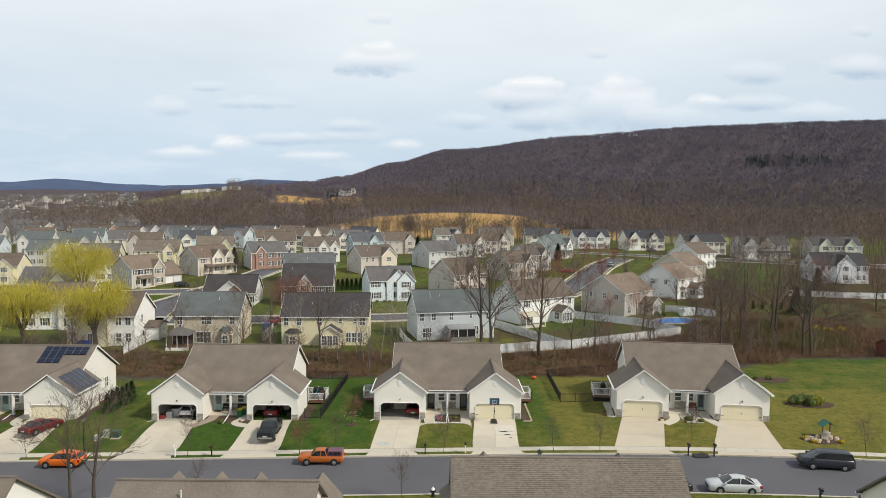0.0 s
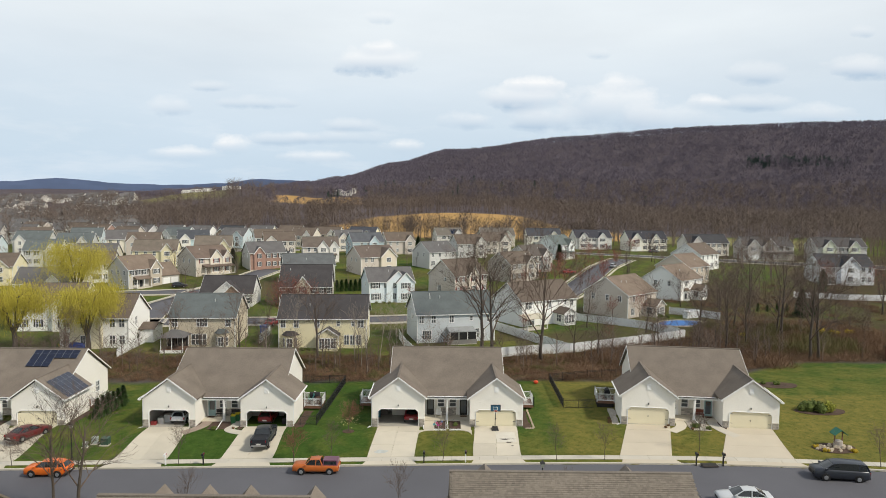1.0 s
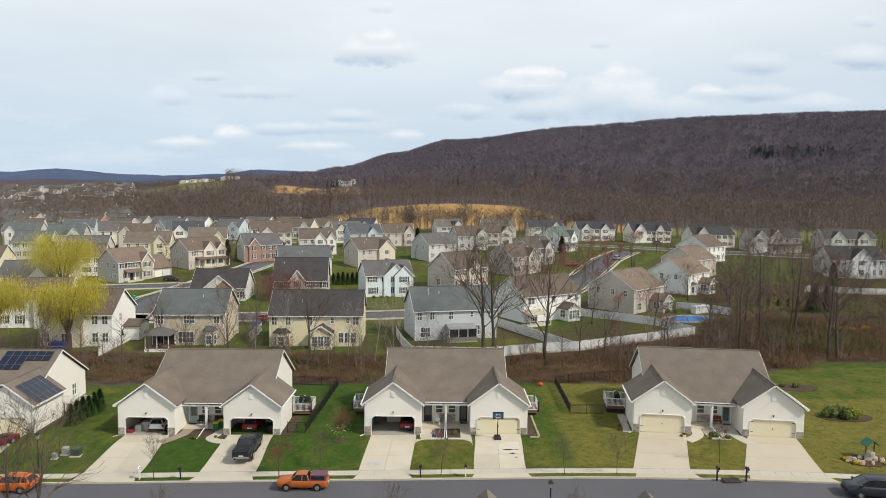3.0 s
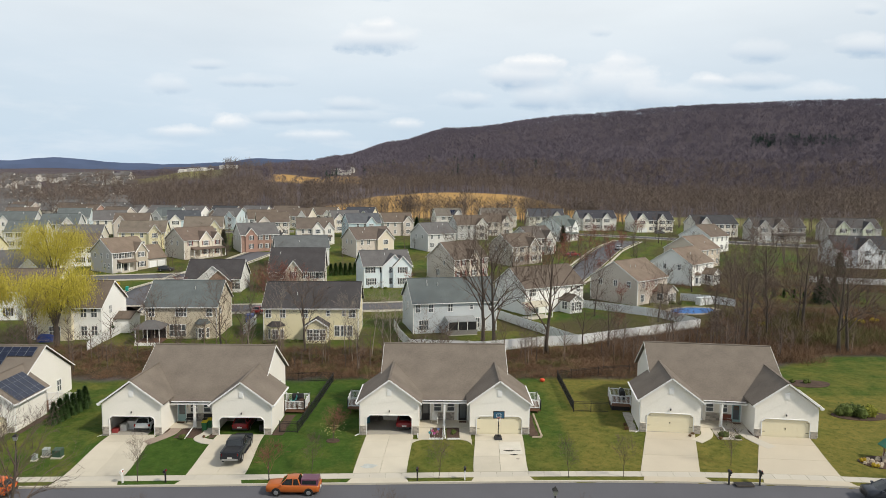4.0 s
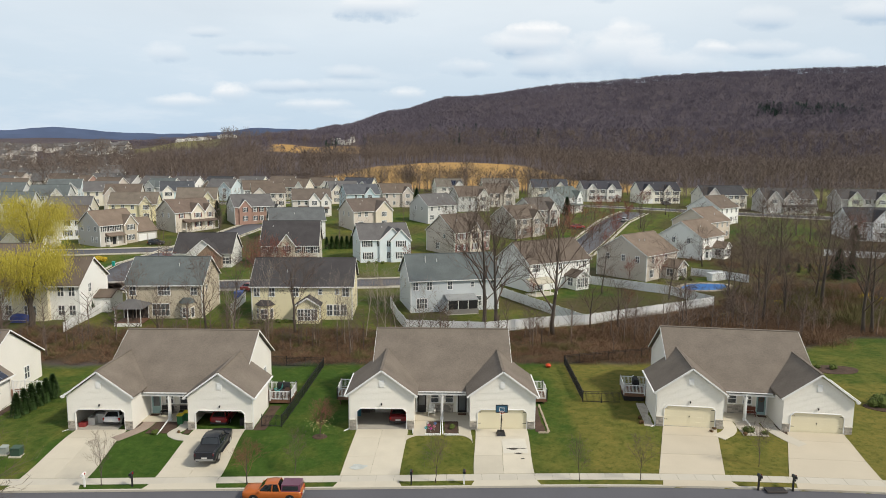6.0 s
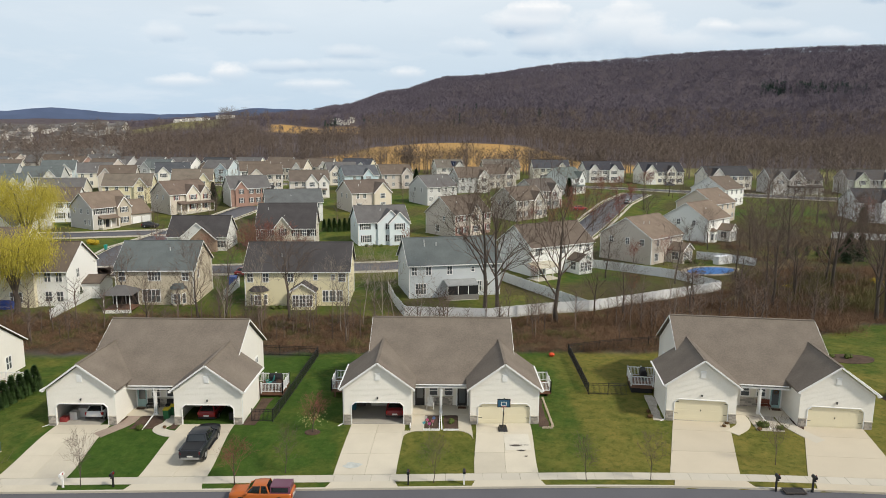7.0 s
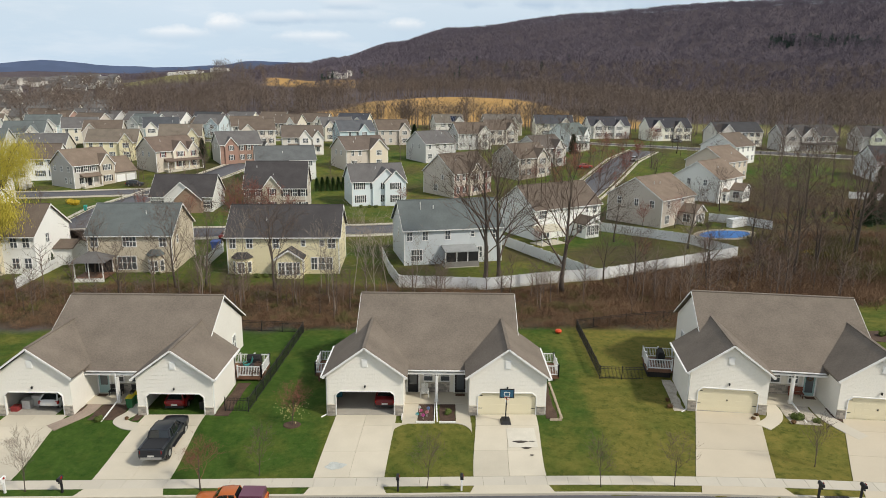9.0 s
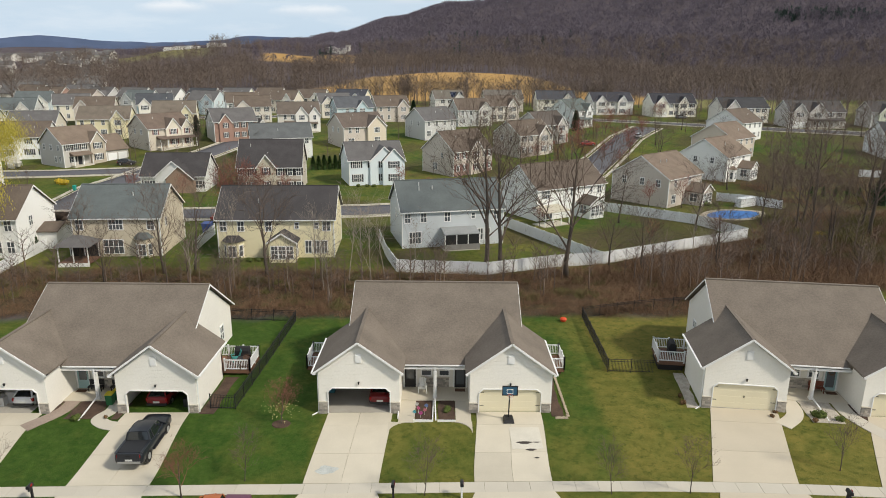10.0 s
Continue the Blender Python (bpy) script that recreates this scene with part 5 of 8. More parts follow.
def driveway(name, tl, tr, bl, br, label, stuff=CONCRETE):
    """Concrete drive in panels from the garage to the pavement, then an apron to the kerb. Corners are (x, y)."""
    d = tagged(new(name), label, "driveway", kind="structure")
    cuts = (0, 0.22, 0.62, 1.0)
    for a, c in zip(cuts, cuts[1:]):
        for u0, u1 in ((0, 0.5), (0.5, 1)) if stuff is CONCRETE else ((0, 1),):
            left, right = [], []
            for i in range(5):
                t = a + (c - a) * i / 4 + (0.0012 if i == 0 else -0.0012 if i == 4 else 0)
                k = ease(t, 0, 1) if stuff is CONCRETE else t
                ya, yb = tl[1] + (bl[1] - tl[1]) * t, tr[1] + (br[1] - tr[1]) * t
                xa, xb = tl[0] + (bl[0] - tl[0]) * k, tr[0] + (br[0] - tr[0]) * k
                g0, g1 = u0 + (0.0018 if u0 else 0), u1 - (0.0018 if u1 < 1 else 0)
                left.append((xa + (xb - xa) * g0, ya + (yb - ya) * g0))
                right.append((xa + (xb - xa) * g1, ya + (yb - ya) * g1))
            part("slab", ribbon(Build(), left, right, 0.045, 2, 0.12), stuff, d)
    e0, e1 = street_edge(bl[0]), street_edge(br[0])
    part("apron", ribbon(Build(), [(bl[0], bl[1] - 1.12), (bl[0] - 0.35, e0 + 0.02)], [(br[0], br[1] - 1.12), (br[0] + 0.35, e1 + 0.02)], 0.04, 3, 0.12), stuff, d)


def at_house(i, lx, ly):
    x, y, z, yaw = DUPLEXES[i]
    v = pose(x, y, z, 0, 0, yaw) @ Vector((lx, ly, 0))
    return v.x, v.y


def foot(x):
    return (x, street_edge(x) + 2.12)


GOOD = "pale concrete driveway in large slabs"
driveway("driveway_1", at_house(0, -8.35, 0), at_house(0, -3.3, 0), foot(-8.4), foot(-3.3), GOOD)
driveway("driveway_2", at_house(0, 3.3, 0), at_house(0, 8.35, 0), foot(3.1), foot(8.3), "pale concrete driveway with dark oil stains")
driveway("driveway_3", at_house(1, -8.35, 0), at_house(1, -3.3, 0), foot(-36.0), foot(-30.2), GOOD)
driveway("driveway_4", at_house(1, 3.3, 0), at_house(1, 8.35, 0), foot(-24.3), foot(-18.7), GOOD)
driveway("driveway_5", at_house(2, -8.35, 0), at_house(2, -3.3, 0), foot(18.9), foot(24.4), GOOD, TAN_CONCRETE)
driveway("driveway_6", at_house(2, 3.3, 0), at_house(2, 8.35, 0), foot(29.6), foot(36.9), GOOD, TAN_CONCRETE)
driveway("driveway_7", at_house(3, 3.3, 0), at_house(3, 8.35, 0), foot(-53.4), foot(-46.8), GOOD)
driveway("driveway_8", at_house(3, -8.35, 0), at_house(3, -3.3, 0), foot(-66.0), foot(-60.0), GOOD)
for sx, sy, a, b_ in ((6.9, -4.2, 0.55, 0.16), (7.3, -5.0, 0.35, 0.12), (7.8, -4.15, 0.3, 0.06), (7.6, -5.9, 0.16, 0.08)):
    b = Build()
    b.poly([(sx + a * math.cos(q) * (1 + 0.3 * math.sin(3 * q)), sy + b_ * math.sin(q), ground(sx + a * math.cos(q), sy + b_ * math.sin(q)) + 0.074) for q in (2 * math.pi * i / 14 for i in range(14))])
    solo("oil_stain", b, mat("oil_stain", (0.06, 0.05, 0.045), 0.6, 0.3), "dark oil stain on the pale driveway", "stain", "oil stains")


b = Build()
b.poly([(-7.0 + 0.75 * math.cos(q) * (1 + 0.2 * math.sin(4 * q)), -7.0 + 0.45 * math.sin(q) * (1 + 0.2 * math.cos(3 * q)), ground(-7 + 0.75 * math.cos(q), -7.0 + 0.45 * math.sin(q)) + 0.062) for q in (2 * math.pi * i / 20 for i in range(20))])
solo("chalk_mark", b, mat("blue_chalk", (0.44, 0.46, 0.44), 0.95, 0.25, 0.5, 9.0), "faint pale blue chalk smear on the driveway", "stain")
solo("new_slab", ribbon(Build(), [(5.95, -2.3 - 0.325 * i) for i in range(9)], [(8.2, -2.3 - 0.325 * i) for i in range(9)], 0.066, 4, 0.1), mat("fresh_concrete", (0.58, 0.55, 0.475), 0.85, 0.12, 1.0, 14.0, 0.15), "brighter replaced slab in the pale driveway", "slab")


def path(name, pts, w, material, label):
    left, right = [], []
    for k, p in enumerate(pts):
        q0, q1 = Vector(pts[max(0, k - 1)]), Vector(pts[min(len(pts) - 1, k + 1)])
        d = (q1 - q0).normalized()
        left.append((p[0] - d.y * w / 2, p[1] + d.x * w / 2))
        right.append((p[0] + d.y * w / 2, p[1] - d.x * w / 2))
    tagged(new(name, ribbon(Build(), left, right, 0.05, 2, 0.15).mesh(name, material)), label, "path", kind="structure")


def curve(i, pts, n=6):
    """Smooth line through points given in a duplex's own metres."""
    p = [Vector(at_house(i, *q)) for q in pts]
    out = []
    for k in range(len(p) - 1):
        a, b, c, d = p[max(0, k - 1)], p[k], p[k + 1], p[min(len(p) - 1, k + 2)]
        for s in range(n):
            t = s / n
            v = 0.5 * ((2 * b) + (c - a) * t + (2 * a - 5 * b + 4 * c - d) * t * t + (3 * b - a - 3 * c + d) * t ** 3)
            out.append((v.x, v.y))
    out.append((p[-1].x, p[-1].y))
    return out




def fillet(name, cx, cy, r, sx):
    """Concrete filling the rounded corner of a lawn; the lawn lies to sx of the corner."""
    rim, arc = [], []
    for i in range(9):
        a = math.pi / 2 * i / 8
        arc.append((cx + sx * r * (1 - math.cos(a)), cy - r + r * math.sin(a)))
        rim.append((cx, cy - r + r * 2 * i / 8) if i < 4 else (cx + sx * r * (2 * i / 8 - 1), cy))
    tagged(new(name, ribbon(Build(), rim, arc, 0.048, 1, 0.12).mesh(name, CONCRETE)), "rounded concrete corner beside the lawn", "path", kind="structure")


fillet("path_8", -3.2, -1.45, 1.6, 1)
fillet("path_9", 3.2, -1.45, 1.6, -1)
BRICK_WALK = mat("paver_walk", (0.30, 0.24, 0.20), 0.9, 0.2, 1.0, 8.0, 0.4)
path("path_1", curve(0, [(-2.15, 2.0), (-2.15, -1.5)]), 1.25, CONCRETE, "straight concrete walk to the porch")
path("path_2", curve(0, [(2.25, 2.0), (2.25, -1.5)]), 1.2, CONCRETE, "straight concrete walk to the porch")
path("path_3", curve(1, [(-1.9, 2.0), (-1.9, 0.6), (-2.4, -0.6), (-3.5, -2.2)]), 1.2, BRICK_WALK, "curved paver walk to the porch")
path("path_4", curve(1, [(1.9, 2.0), (2.0, 0.4), (1.6, -0.9), (2.4, -1.7), (3.4, -2.0)]), 1.1, WALKWAY, "curved concrete walk to the porch")
path("path_5", curve(2, [(-1.9, 2.0), (-1.9, 0.4), (-2.4, -0.9), (-3.6, -2.2)]), 1.2, CONCRETE, "curved concrete walk to the porch")
path("path_6", curve(2, [(2.0, 2.0), (2.0, 0.2), (2.6, -1.4), (3.6, -3.0)]), 1.2, WALKWAY, "curved concrete walk to the porch")
path("path_7", curve(3, [(2.0, 2.0), (2.0, 0.2), (2.4, -1.2), (3.6, -2.2)]), 1.2, WALKWAY, "curved concrete walk to the porch")


def bed(i, x0, x1, y0, y1, material=MULCH, label="dark bark mulch bed beside the house"):
    rows = [y0 + (y1 - y0) * k / 6 for k in range(7)]
    wob = random.Random(int(x0 * 10 + y0 * 7 + i))
    left = [at_house(i, x0 + wob.uniform(-0.08, 0.08), q) for q in rows]
    right = [at_house(i, x1 + wob.uniform(-0.15, 0.15), q) for q in rows]
    solo("flower_bed", ribbon(Build(), left, right, 0.035, 2, 0.12), material, label, "flower bed", "flower beds by the houses")


GRAVEL = mat("pale_gravel", (0.42, 0.38, 0.32), 0.95, 0.35, 0.5, 16, 0.6)
bed(0, -1.5, -0.15, -1.3, 1.9)
bed(0, 0.3, 1.6, -1.3, 1.9)
bed(0, 9.2, 10.1, -0.7, 6.0)
bed(0, 2.3, 2.75, -0.2, 1.9)
bed(0, -2.75, -2.4, -0.4, 1.9)
bed(1, -1.2, 1.3, -0.9, 1.9)
bed(1, 9.2, 10.3, -0.2, 6.2)
bed(1, -2.75, -2.5, -0.2, 1.9)
bed(1, 2.5, 3.2, -1.0, 1.6)
bed(2, -1.2, 1.3, -1.4, 1.9, GRAVEL, "pale gravel bed with small shrubs before the porch")
bed(2, -10.1, -9.2, -0.2, 6.0, GRAVEL, "pale gravel bed along the house wall")
bed(2, 2.6, 3.3, -0.6, 1.8)
bed(3, 9.2, 10.0, -0.2, 5.5)
bed(3, -1.2, 1.2, -1.2, 1.9)


# ---------------------------------------------------------------- fences
def picket_fence(pts, label, hgt=1.25):
    f = thing("metal_fence", pose(0, 0, 0), label, "fence", "black metal fences")
    for (xa, ya), (xb, yb) in zip(pts, pts[1:]):
        L = math.hypot(xb - xa, yb - ya)
        n = max(1, round(L / 2.2))
        for i in range(n):
            p = [(xa + (xb - xa) * k / n, ya + (yb - ya) * k / n) for k in (i, i + 1)]
            (x0, y0), (x1, y1) = p
            z0, z1 = ground(x0, y0), ground(x1, y1)
            part("post", Build().box(x0 - 0.035, x0 + 0.035, y0 - 0.035, y0 + 0.035, z0 - 0.3, z0 + hgt + 0.08), BLACK, f)
            b = Build()
            for dz in (0.12, hgt - 0.22, hgt - 0.02):
                b.beam((x0, y0, z0 + dz), (x1, y1, z1 + dz), 0.03, 0.035)
            r = part("rail", b, BLACK, f)
            b, m = Build(), round(L / n / 0.125)
            for q in range(1, m):
                t = q / m
                px, py, pz = x0 + (x1 - x0) * t, y0 + (y1 - y0) * t, z0 + (z1 - z0) * t
                b.box(px - 0.01, px + 0.01, py - 0.01, py + 0.01, pz + 0.06, pz + hgt)
            tagged(part("picket_panel", b, BLACK, r), kind="stuff")


picket_fence([(15.9, 20.2), (15.6, 7.1), (19.6, 6.8)], "black metal picket fence between two gardens")
picket_fence([(15.9, 20.2), (22.0, 22.2), (29.0, 23.8), (38.0, 24.0)], "black metal picket fence along the brush")
picket_fence([(-17.6, 0.8), (-15.6, 0.7), (-15.2, 9.0), (-14.8, 19.5)], "black metal picket fence beside the lawn")
picket_fence([(-14.8, 19.5), (-22.0, 20.2), (-34.0, 20.4)], "black metal picket fence behind the house")


def vinyl_fence(pts, label, hgt=1.75):
    f = thing("vinyl_fence", pose(0, 0, 0), label, "fence", "white privacy fences")
    for (xa, ya), (xb, yb) in zip(pts, pts[1:]):
        L = math.hypot(xb - xa, yb - ya)
        n = max(1, round(L / 2.4))
        for i in range(n):
            (x0, y0), (x1, y1) = [(xa + (xb - xa) * k / n, ya + (yb - ya) * k / n) for k in (i, i + 1)]
            z0, z1 = ground(x0, y0), ground(x1, y1)
            part("post", Build().box(x0 - 0.07, x0 + 0.07, y0 - 0.07, y0 + 0.07, z0 - 0.3, z0 + hgt + 0.06).solid([(x0 - 0.09, y0 - 0.09, z0 + hgt + 0.06), (x0 + 0.09, y0 - 0.09, z0 + hgt + 0.06), (x0 + 0.09, y0 + 0.09, z0 + hgt + 0.06), (x0 - 0.09, y0 + 0.09, z0 + hgt + 0.06)], [(x0 - 0.01, y0 - 0.01, z0 + hgt + 0.15), (x0 + 0.01, y0 - 0.01, z0 + hgt + 0.15), (x0 + 0.01, y0 + 0.01, z0 + hgt + 0.15), (x0 - 0.01, y0 + 0.01, z0 + hgt + 0.15)]), VINYL, f)
            ux, uy = (x1 - x0) / (L / n), (y1 - y0) / (L / n)
            b, wave = Build(), []
            m = 14
            for q in range(m):
                for t, off in ((q / m, 0.004), ((q + 0.06) / m, 0.018), ((q + 0.94) / m, 0.018)):
                    wave.append((x0 + (x1 - x0) * t, y0 + (y1 - y0) * t, off))
            loop = [(a + uy * o, c - ux * o) for a, c, o in wave] + [(a - uy * o, c + ux * o) for a, c, o in reversed(wave)]
            b.solid([(a, c, ground(a, c) + 0.06) for a, c in loop], [(a, c, z0 + (z1 - z0) * (((a - x0) * ux + (c - y0) * uy) / (L / n)) + hgt - 0.1) for a, c in loop])
            for dz in (hgt - 0.06, 0.1):
                part("fence_rail", Build().beam((x0, y0, z0 + dz), (x1, y1, z1 + dz), 0.06, 0.14), VINYL, f)
            part("fence_panel", b, VINYL, f)


vinyl_fence([(-8.9, 52.6), (-7.2, 44.0), (-5.2, 36.8), (6.7, 35.8), (16.0, 39.5), (22.8, 41.2)], "white vinyl privacy fence round a back garden")
vinyl_fence([(11.0, 63.5), (16.5, 53.0), (22.8, 41.2), (34.6, 47.6), (49.3, 56.0)], "white vinyl privacy fence between gardens")
vinyl_fence([(31.0, 76.0), (38.0, 71.0), (44.5, 66.0), (49.3, 56.0)], "white vinyl privacy fence below the beige house")
vinyl_fence([(56.5, 87.0), (62.0, 84.0), (66.0, 79.0)], "white vinyl privacy fence round the pool garden")
vinyl_fence([(-57.2, 52.0), (-56.6, 43.0), (-56.4, 34.6)], "pale vinyl fence between two gardens", 1.5)
vinyl_fence([(-35.5, 56.0), (-35.0, 46.0)], "tan privacy fence beside the tan house", 1.7)
vinyl_fence([(104.0, 118.0), (118.0, 114.0), (140.0, 112.0)], "long pale privacy fence behind the far garden")


# ---------------------------------------------------------------- houses on the near side of the street
near_house = house(8.3, -35.2, 180, 15.6, 11.2, 3.4, 7.75, (0.70, 0.66, 0.58), (0.185, 0.160, 0.135), "cream duplex with a weathered brown shingle roof", base=0.85, gables=[(-5.4, 6.4, 0.1, 3.0, 5.95, None), (5.4, 6.4, 0.1, 3.0, 5.95, None)], pipes=0, rakes=False)
house(-15.6, -37.4, 180, 13.0, 11.0, 3.6, 7.6, (0.70, 0.68, 0.62), (0.18, 0.155, 0.13), "cream house with a brown shingle roof and four gables", base=0.1, gables=[(q, 2.6, 0.1, 4.4, 5.85, None) for q in (5.0, 1.7, -1.3, -6.0)], pipes=4, rakes=False)
house(-42.0, -34.5, 180, 21.0, 11.0, 3.2, 7.2, (0.72, 0.70, 0.66), (0.17, 0.145, 0.12), "white-sided house with a brown shingle roof", base=-0.6, pipes=1, rakes=False)
house(41.5, -36.2, 174, 18.0, 11.0, 3.4, 7.4, (0.70, 0.66, 0.58), (0.175, 0.15, 0.125), "cream house with a brown shingle roof", base=0.7, gables=[(5.6, 6.4, 0.1, 3.0, 5.8, None)], pipes=1, rakes=False)


# ---------------------------------------------------------------- trees
def limb(b, rnd, p, d, length, r, level, most, sides, droop, fork, thin=0.014):
    """A branch that bends, tapers and splits into finer ones."""
    n = 3 if level < 2 else 2 if level < most else 1
    pts, rad = [p.copy()], [r]
    q, e = p.copy(), d.copy()
    for i in range(n):
        e = (e + Vector((rnd.uniform(-1, 1), rnd.uniform(-1, 1), rnd.uniform(-0.5, 1) + droop)) * 0.17).normalized()
        q = q + e * (length / n)
        pts.append(q.copy())
        rad.append(r * (1 - 0.75 * (i + 1) / n) if level < most else max(0.004, r * 0.25))
    b.tube(pts, rad, sides[min(level, len(sides) - 1)], False)
    if level >= most:
        return
    for k in range(fork[level]):
        t = rnd.uniform(0.25, 1.0) if k else 1.0
        i = min(n - 1, int(t * n))
        s = pts[i].lerp(pts[i + 1], t * n - i)
        base = (pts[i + 1] - pts[i]).normalized()
        side = base.orthogonal().normalized()
        side.rotate(Matrix.Rotation(rnd.uniform(0, 6.283), 3, base))
        nd = (base * rnd.uniform(0.55, 1.0) + side * rnd.uniform(0.45, 0.85) + Vector((0, 0, 0.12 + droop))).normalized()
        limb(b, rnd, s, nd, length * rnd.uniform(0.45, 0.68), max(thin, r * rnd.uniform(0.38, 0.54)), level + 1, most, sides, droop, fork, thin)


def bare_tree_meshes(seed, h, spread, fork, r0, wood=BARK, twig=TWIG, first=0.25, thin=0.014):
    rnd = random.Random(seed)
    trunk, crown = Build(), Build()
    pts, rad, p = [], [], Vector((0, 0, -0.25))
    lean = Vector((rnd.uniform(-0.06, 0.06), rnd.uniform(-0.06, 0.06), 1))
    for i in range(8):
        pts.append(p.copy())
        rad.append(r0 * (1.25 if i == 0 else 1 - 0.115 * i))
        p = p + (lean + Vector((rnd.uniform(-0.09, 0.09), rnd.uniform(-0.09, 0.09), 0))) * (h * 0.115)
    trunk.tube(pts, rad, 8)
    n = fork[0]
    for k in range(n):
        t = first + (1 - first) * (k + rnd.random()) / n
        i = min(6, int(t * 7))
        s = pts[i].lerp(pts[i + 1], t * 7 - i)
        a = k * 2.4 + rnd.uniform(-0.5, 0.5)
        d = Vector((math.cos(a) * spread, math.sin(a) * spread, rnd.uniform(0.7, 1.25))).normalized()
        limb(crown, rnd, s, d, h * rnd.uniform(0.34, 0.5) * (1.15 - 0.5 * t), rad[i] * 0.5, 1, len(fork), (6, 5, 4, 3, 3), 0.05, fork, thin)
    return trunk.mesh("trunk", wood, True), crown.mesh("crown", twig, True)


def tree(meshes, x, y, label, size=1.0, turn=0.0, cat="tree", group="bare trees"):
    t = thing("tree", pose(x, y, ground(x, y), 0, 0, turn) @ Matrix.Scale(size, 4), label, cat, group)
    part("trunk", meshes[0], None, t)
    part("crown", meshes[1], None, t)
    return t


REDBUD = mat("red_bud_twigs", (0.21, 0.085, 0.065), 0.95, 0.35, 3.0, 5.0, 0.0, island=0.5)
PALE = mat("pale_bark", (0.26, 0.22, 0.18), 0.9, 0.3, 1.0, 10.0, 0.3)
BIG = [bare_tree_meshes(s, 20.0, 0.78, (11, 6, 5, 4), 0.33) for s in (11, 12, 13)]
MID = [bare_tree_meshes(s, 11.0, 0.75, (9, 5, 5, 3), 0.20) for s in (21, 22, 23)]
YOUNG = [bare_tree_meshes(s, 4.0, 0.5, (10, 6, 5), 0.04, thin=0.006) for s in (31, 32)]
RED = [bare_tree_meshes(s, 7.0, 0.7, (9, 6, 5, 4), 0.12, BARK, REDBUD, thin=0.011) for s in (41, 42)]
THIN = [bare_tree_meshes(s, 10.0, 0.5, (8, 4, 3), 0.085, PALE, PALE, 0.4) for s in (51, 52)]
TALL = "tall leafless tree with spreading grey branches"
for i, (x, y, s) in enumerate(((6.5, 37.2, 1.05), (8.3, 37.4, 1.0), (16.7, 34.6, 1.0), (70, 58, 0.95), (64.5, 37, 0.92), (66.2, 37.6, 0.85), (77, 88, 0.9), (53, 45, 0.72), (92, 54, 0.95), (104, 70, 1.0))):
    tree(BIG[i % 3], x, y, TALL, s, i * 67)
for i, (x, y, s) in enumerate(((60, 62, 0.7), (65, 69, 0.75), (71, 62, 0.8), (66, 80, 0.65), (74, 52, 0.75), (58, 48, 0.6), (50, 50, 0.55), (40, 44, 0.5))):
    tree(MID[i % 3] if i % 2 else BIG[i % 3], x, y, "leafless tree in the wood beside the gardens", s * (1.5 if i % 2 else 0.85), i * 83)
for i, (x, y, s) in enumerate(((-21.8, 34.8, 1.1), (-31.0, 35.2, 1.0), (-35.3, 35.6, 0.95), (27.4, 38.6, 0.8), (43.1, 61.5, 0.95), (-62.0, 29.0, 0.8), (-48.8, 40.6, 0.8), (23.4, 39.6, 0.75), (-40.5, 30.0, 0.7), (56, 66, 0.9), (60, 52, 0.95), (47, 36, 0.7), (38, 40, 0.7), (74, 100, 1.0), (98, 104, 1.1), (-34.0, 60.0, 1.0), (-82, 84, 0.5), (96, 128, 1.0), (112, 140, 1.1), (120, 170, 1.0), (140, 178, 1.1), (150, 130, 1.2), (58, 130, 0.9), (20, 120, 0.9), (14, 112, 0.9), (-88, 140, 0.9), (-72, 152, 0.8), (-66, 96, 0.5), (66, 160, 0.9), (84, 190, 0.9), (104, 205, 0.9), (-5, 186, 0.8), (112, 90, 1.2), (126, 96, 1.2), (31.5, 66.5, 0.85), (64, 100, 0.8))):
    tree(MID[i % 3], x, y, "leafless garden tree with fine grey-brown twigs", s, i * 97)
for i, (x, y) in enumerate(((-13.5, 29.5), (-11.0, 33.0), (-9.0, 30.0), (-6.5, 34.0), (-15.5, 34.5), (-3.0, 33.0), (-18.0, 30.5), (-24.5, 30.0), (-7.8, 27.5), (-12.2, 26.0), (-28.5, 27.0), (33, 33), (36.5, 45))):
    tree(THIN[i % 2], x, y, "slender pale-barked sapling without leaves", 0.75 + 0.07 * (i * 5 % 6), i * 71, group="saplings in the brush")
for i, (x, y) in enumerate(((11.9, -9.85), (17.0, -9.85), (-0.2, -9.75), (-28.3, -9.75), (-12.4, -8.0), (27.9, -7.6), (44.5, -12.6), (-4.0, -21.6), (-46.0, -9.75), (10.5, -22.5), (-23.0, -21.8))):
    tree(YOUNG[i % 2], x, y, "young leafless street tree beside the pavement", 0.9 + 0.05 * (i % 4), i * 53, group="young street trees")
tree(RED[0], -16.0, -9.75, "young street tree with reddish buds", 0.5, 20, group="young street trees")
lawn_tree = tree(RED[1], -11.4, -1.6, "small dark ornamental tree on the lawn", 0.46, 90, group="ornamental trees")
tree(MID[1], -32.4, -21.6, "leafless tree beside the street", 0.95, 40)
tree(MID[2], -34.2, -22.2, "leafless tree beside the street", 0.85, 140)
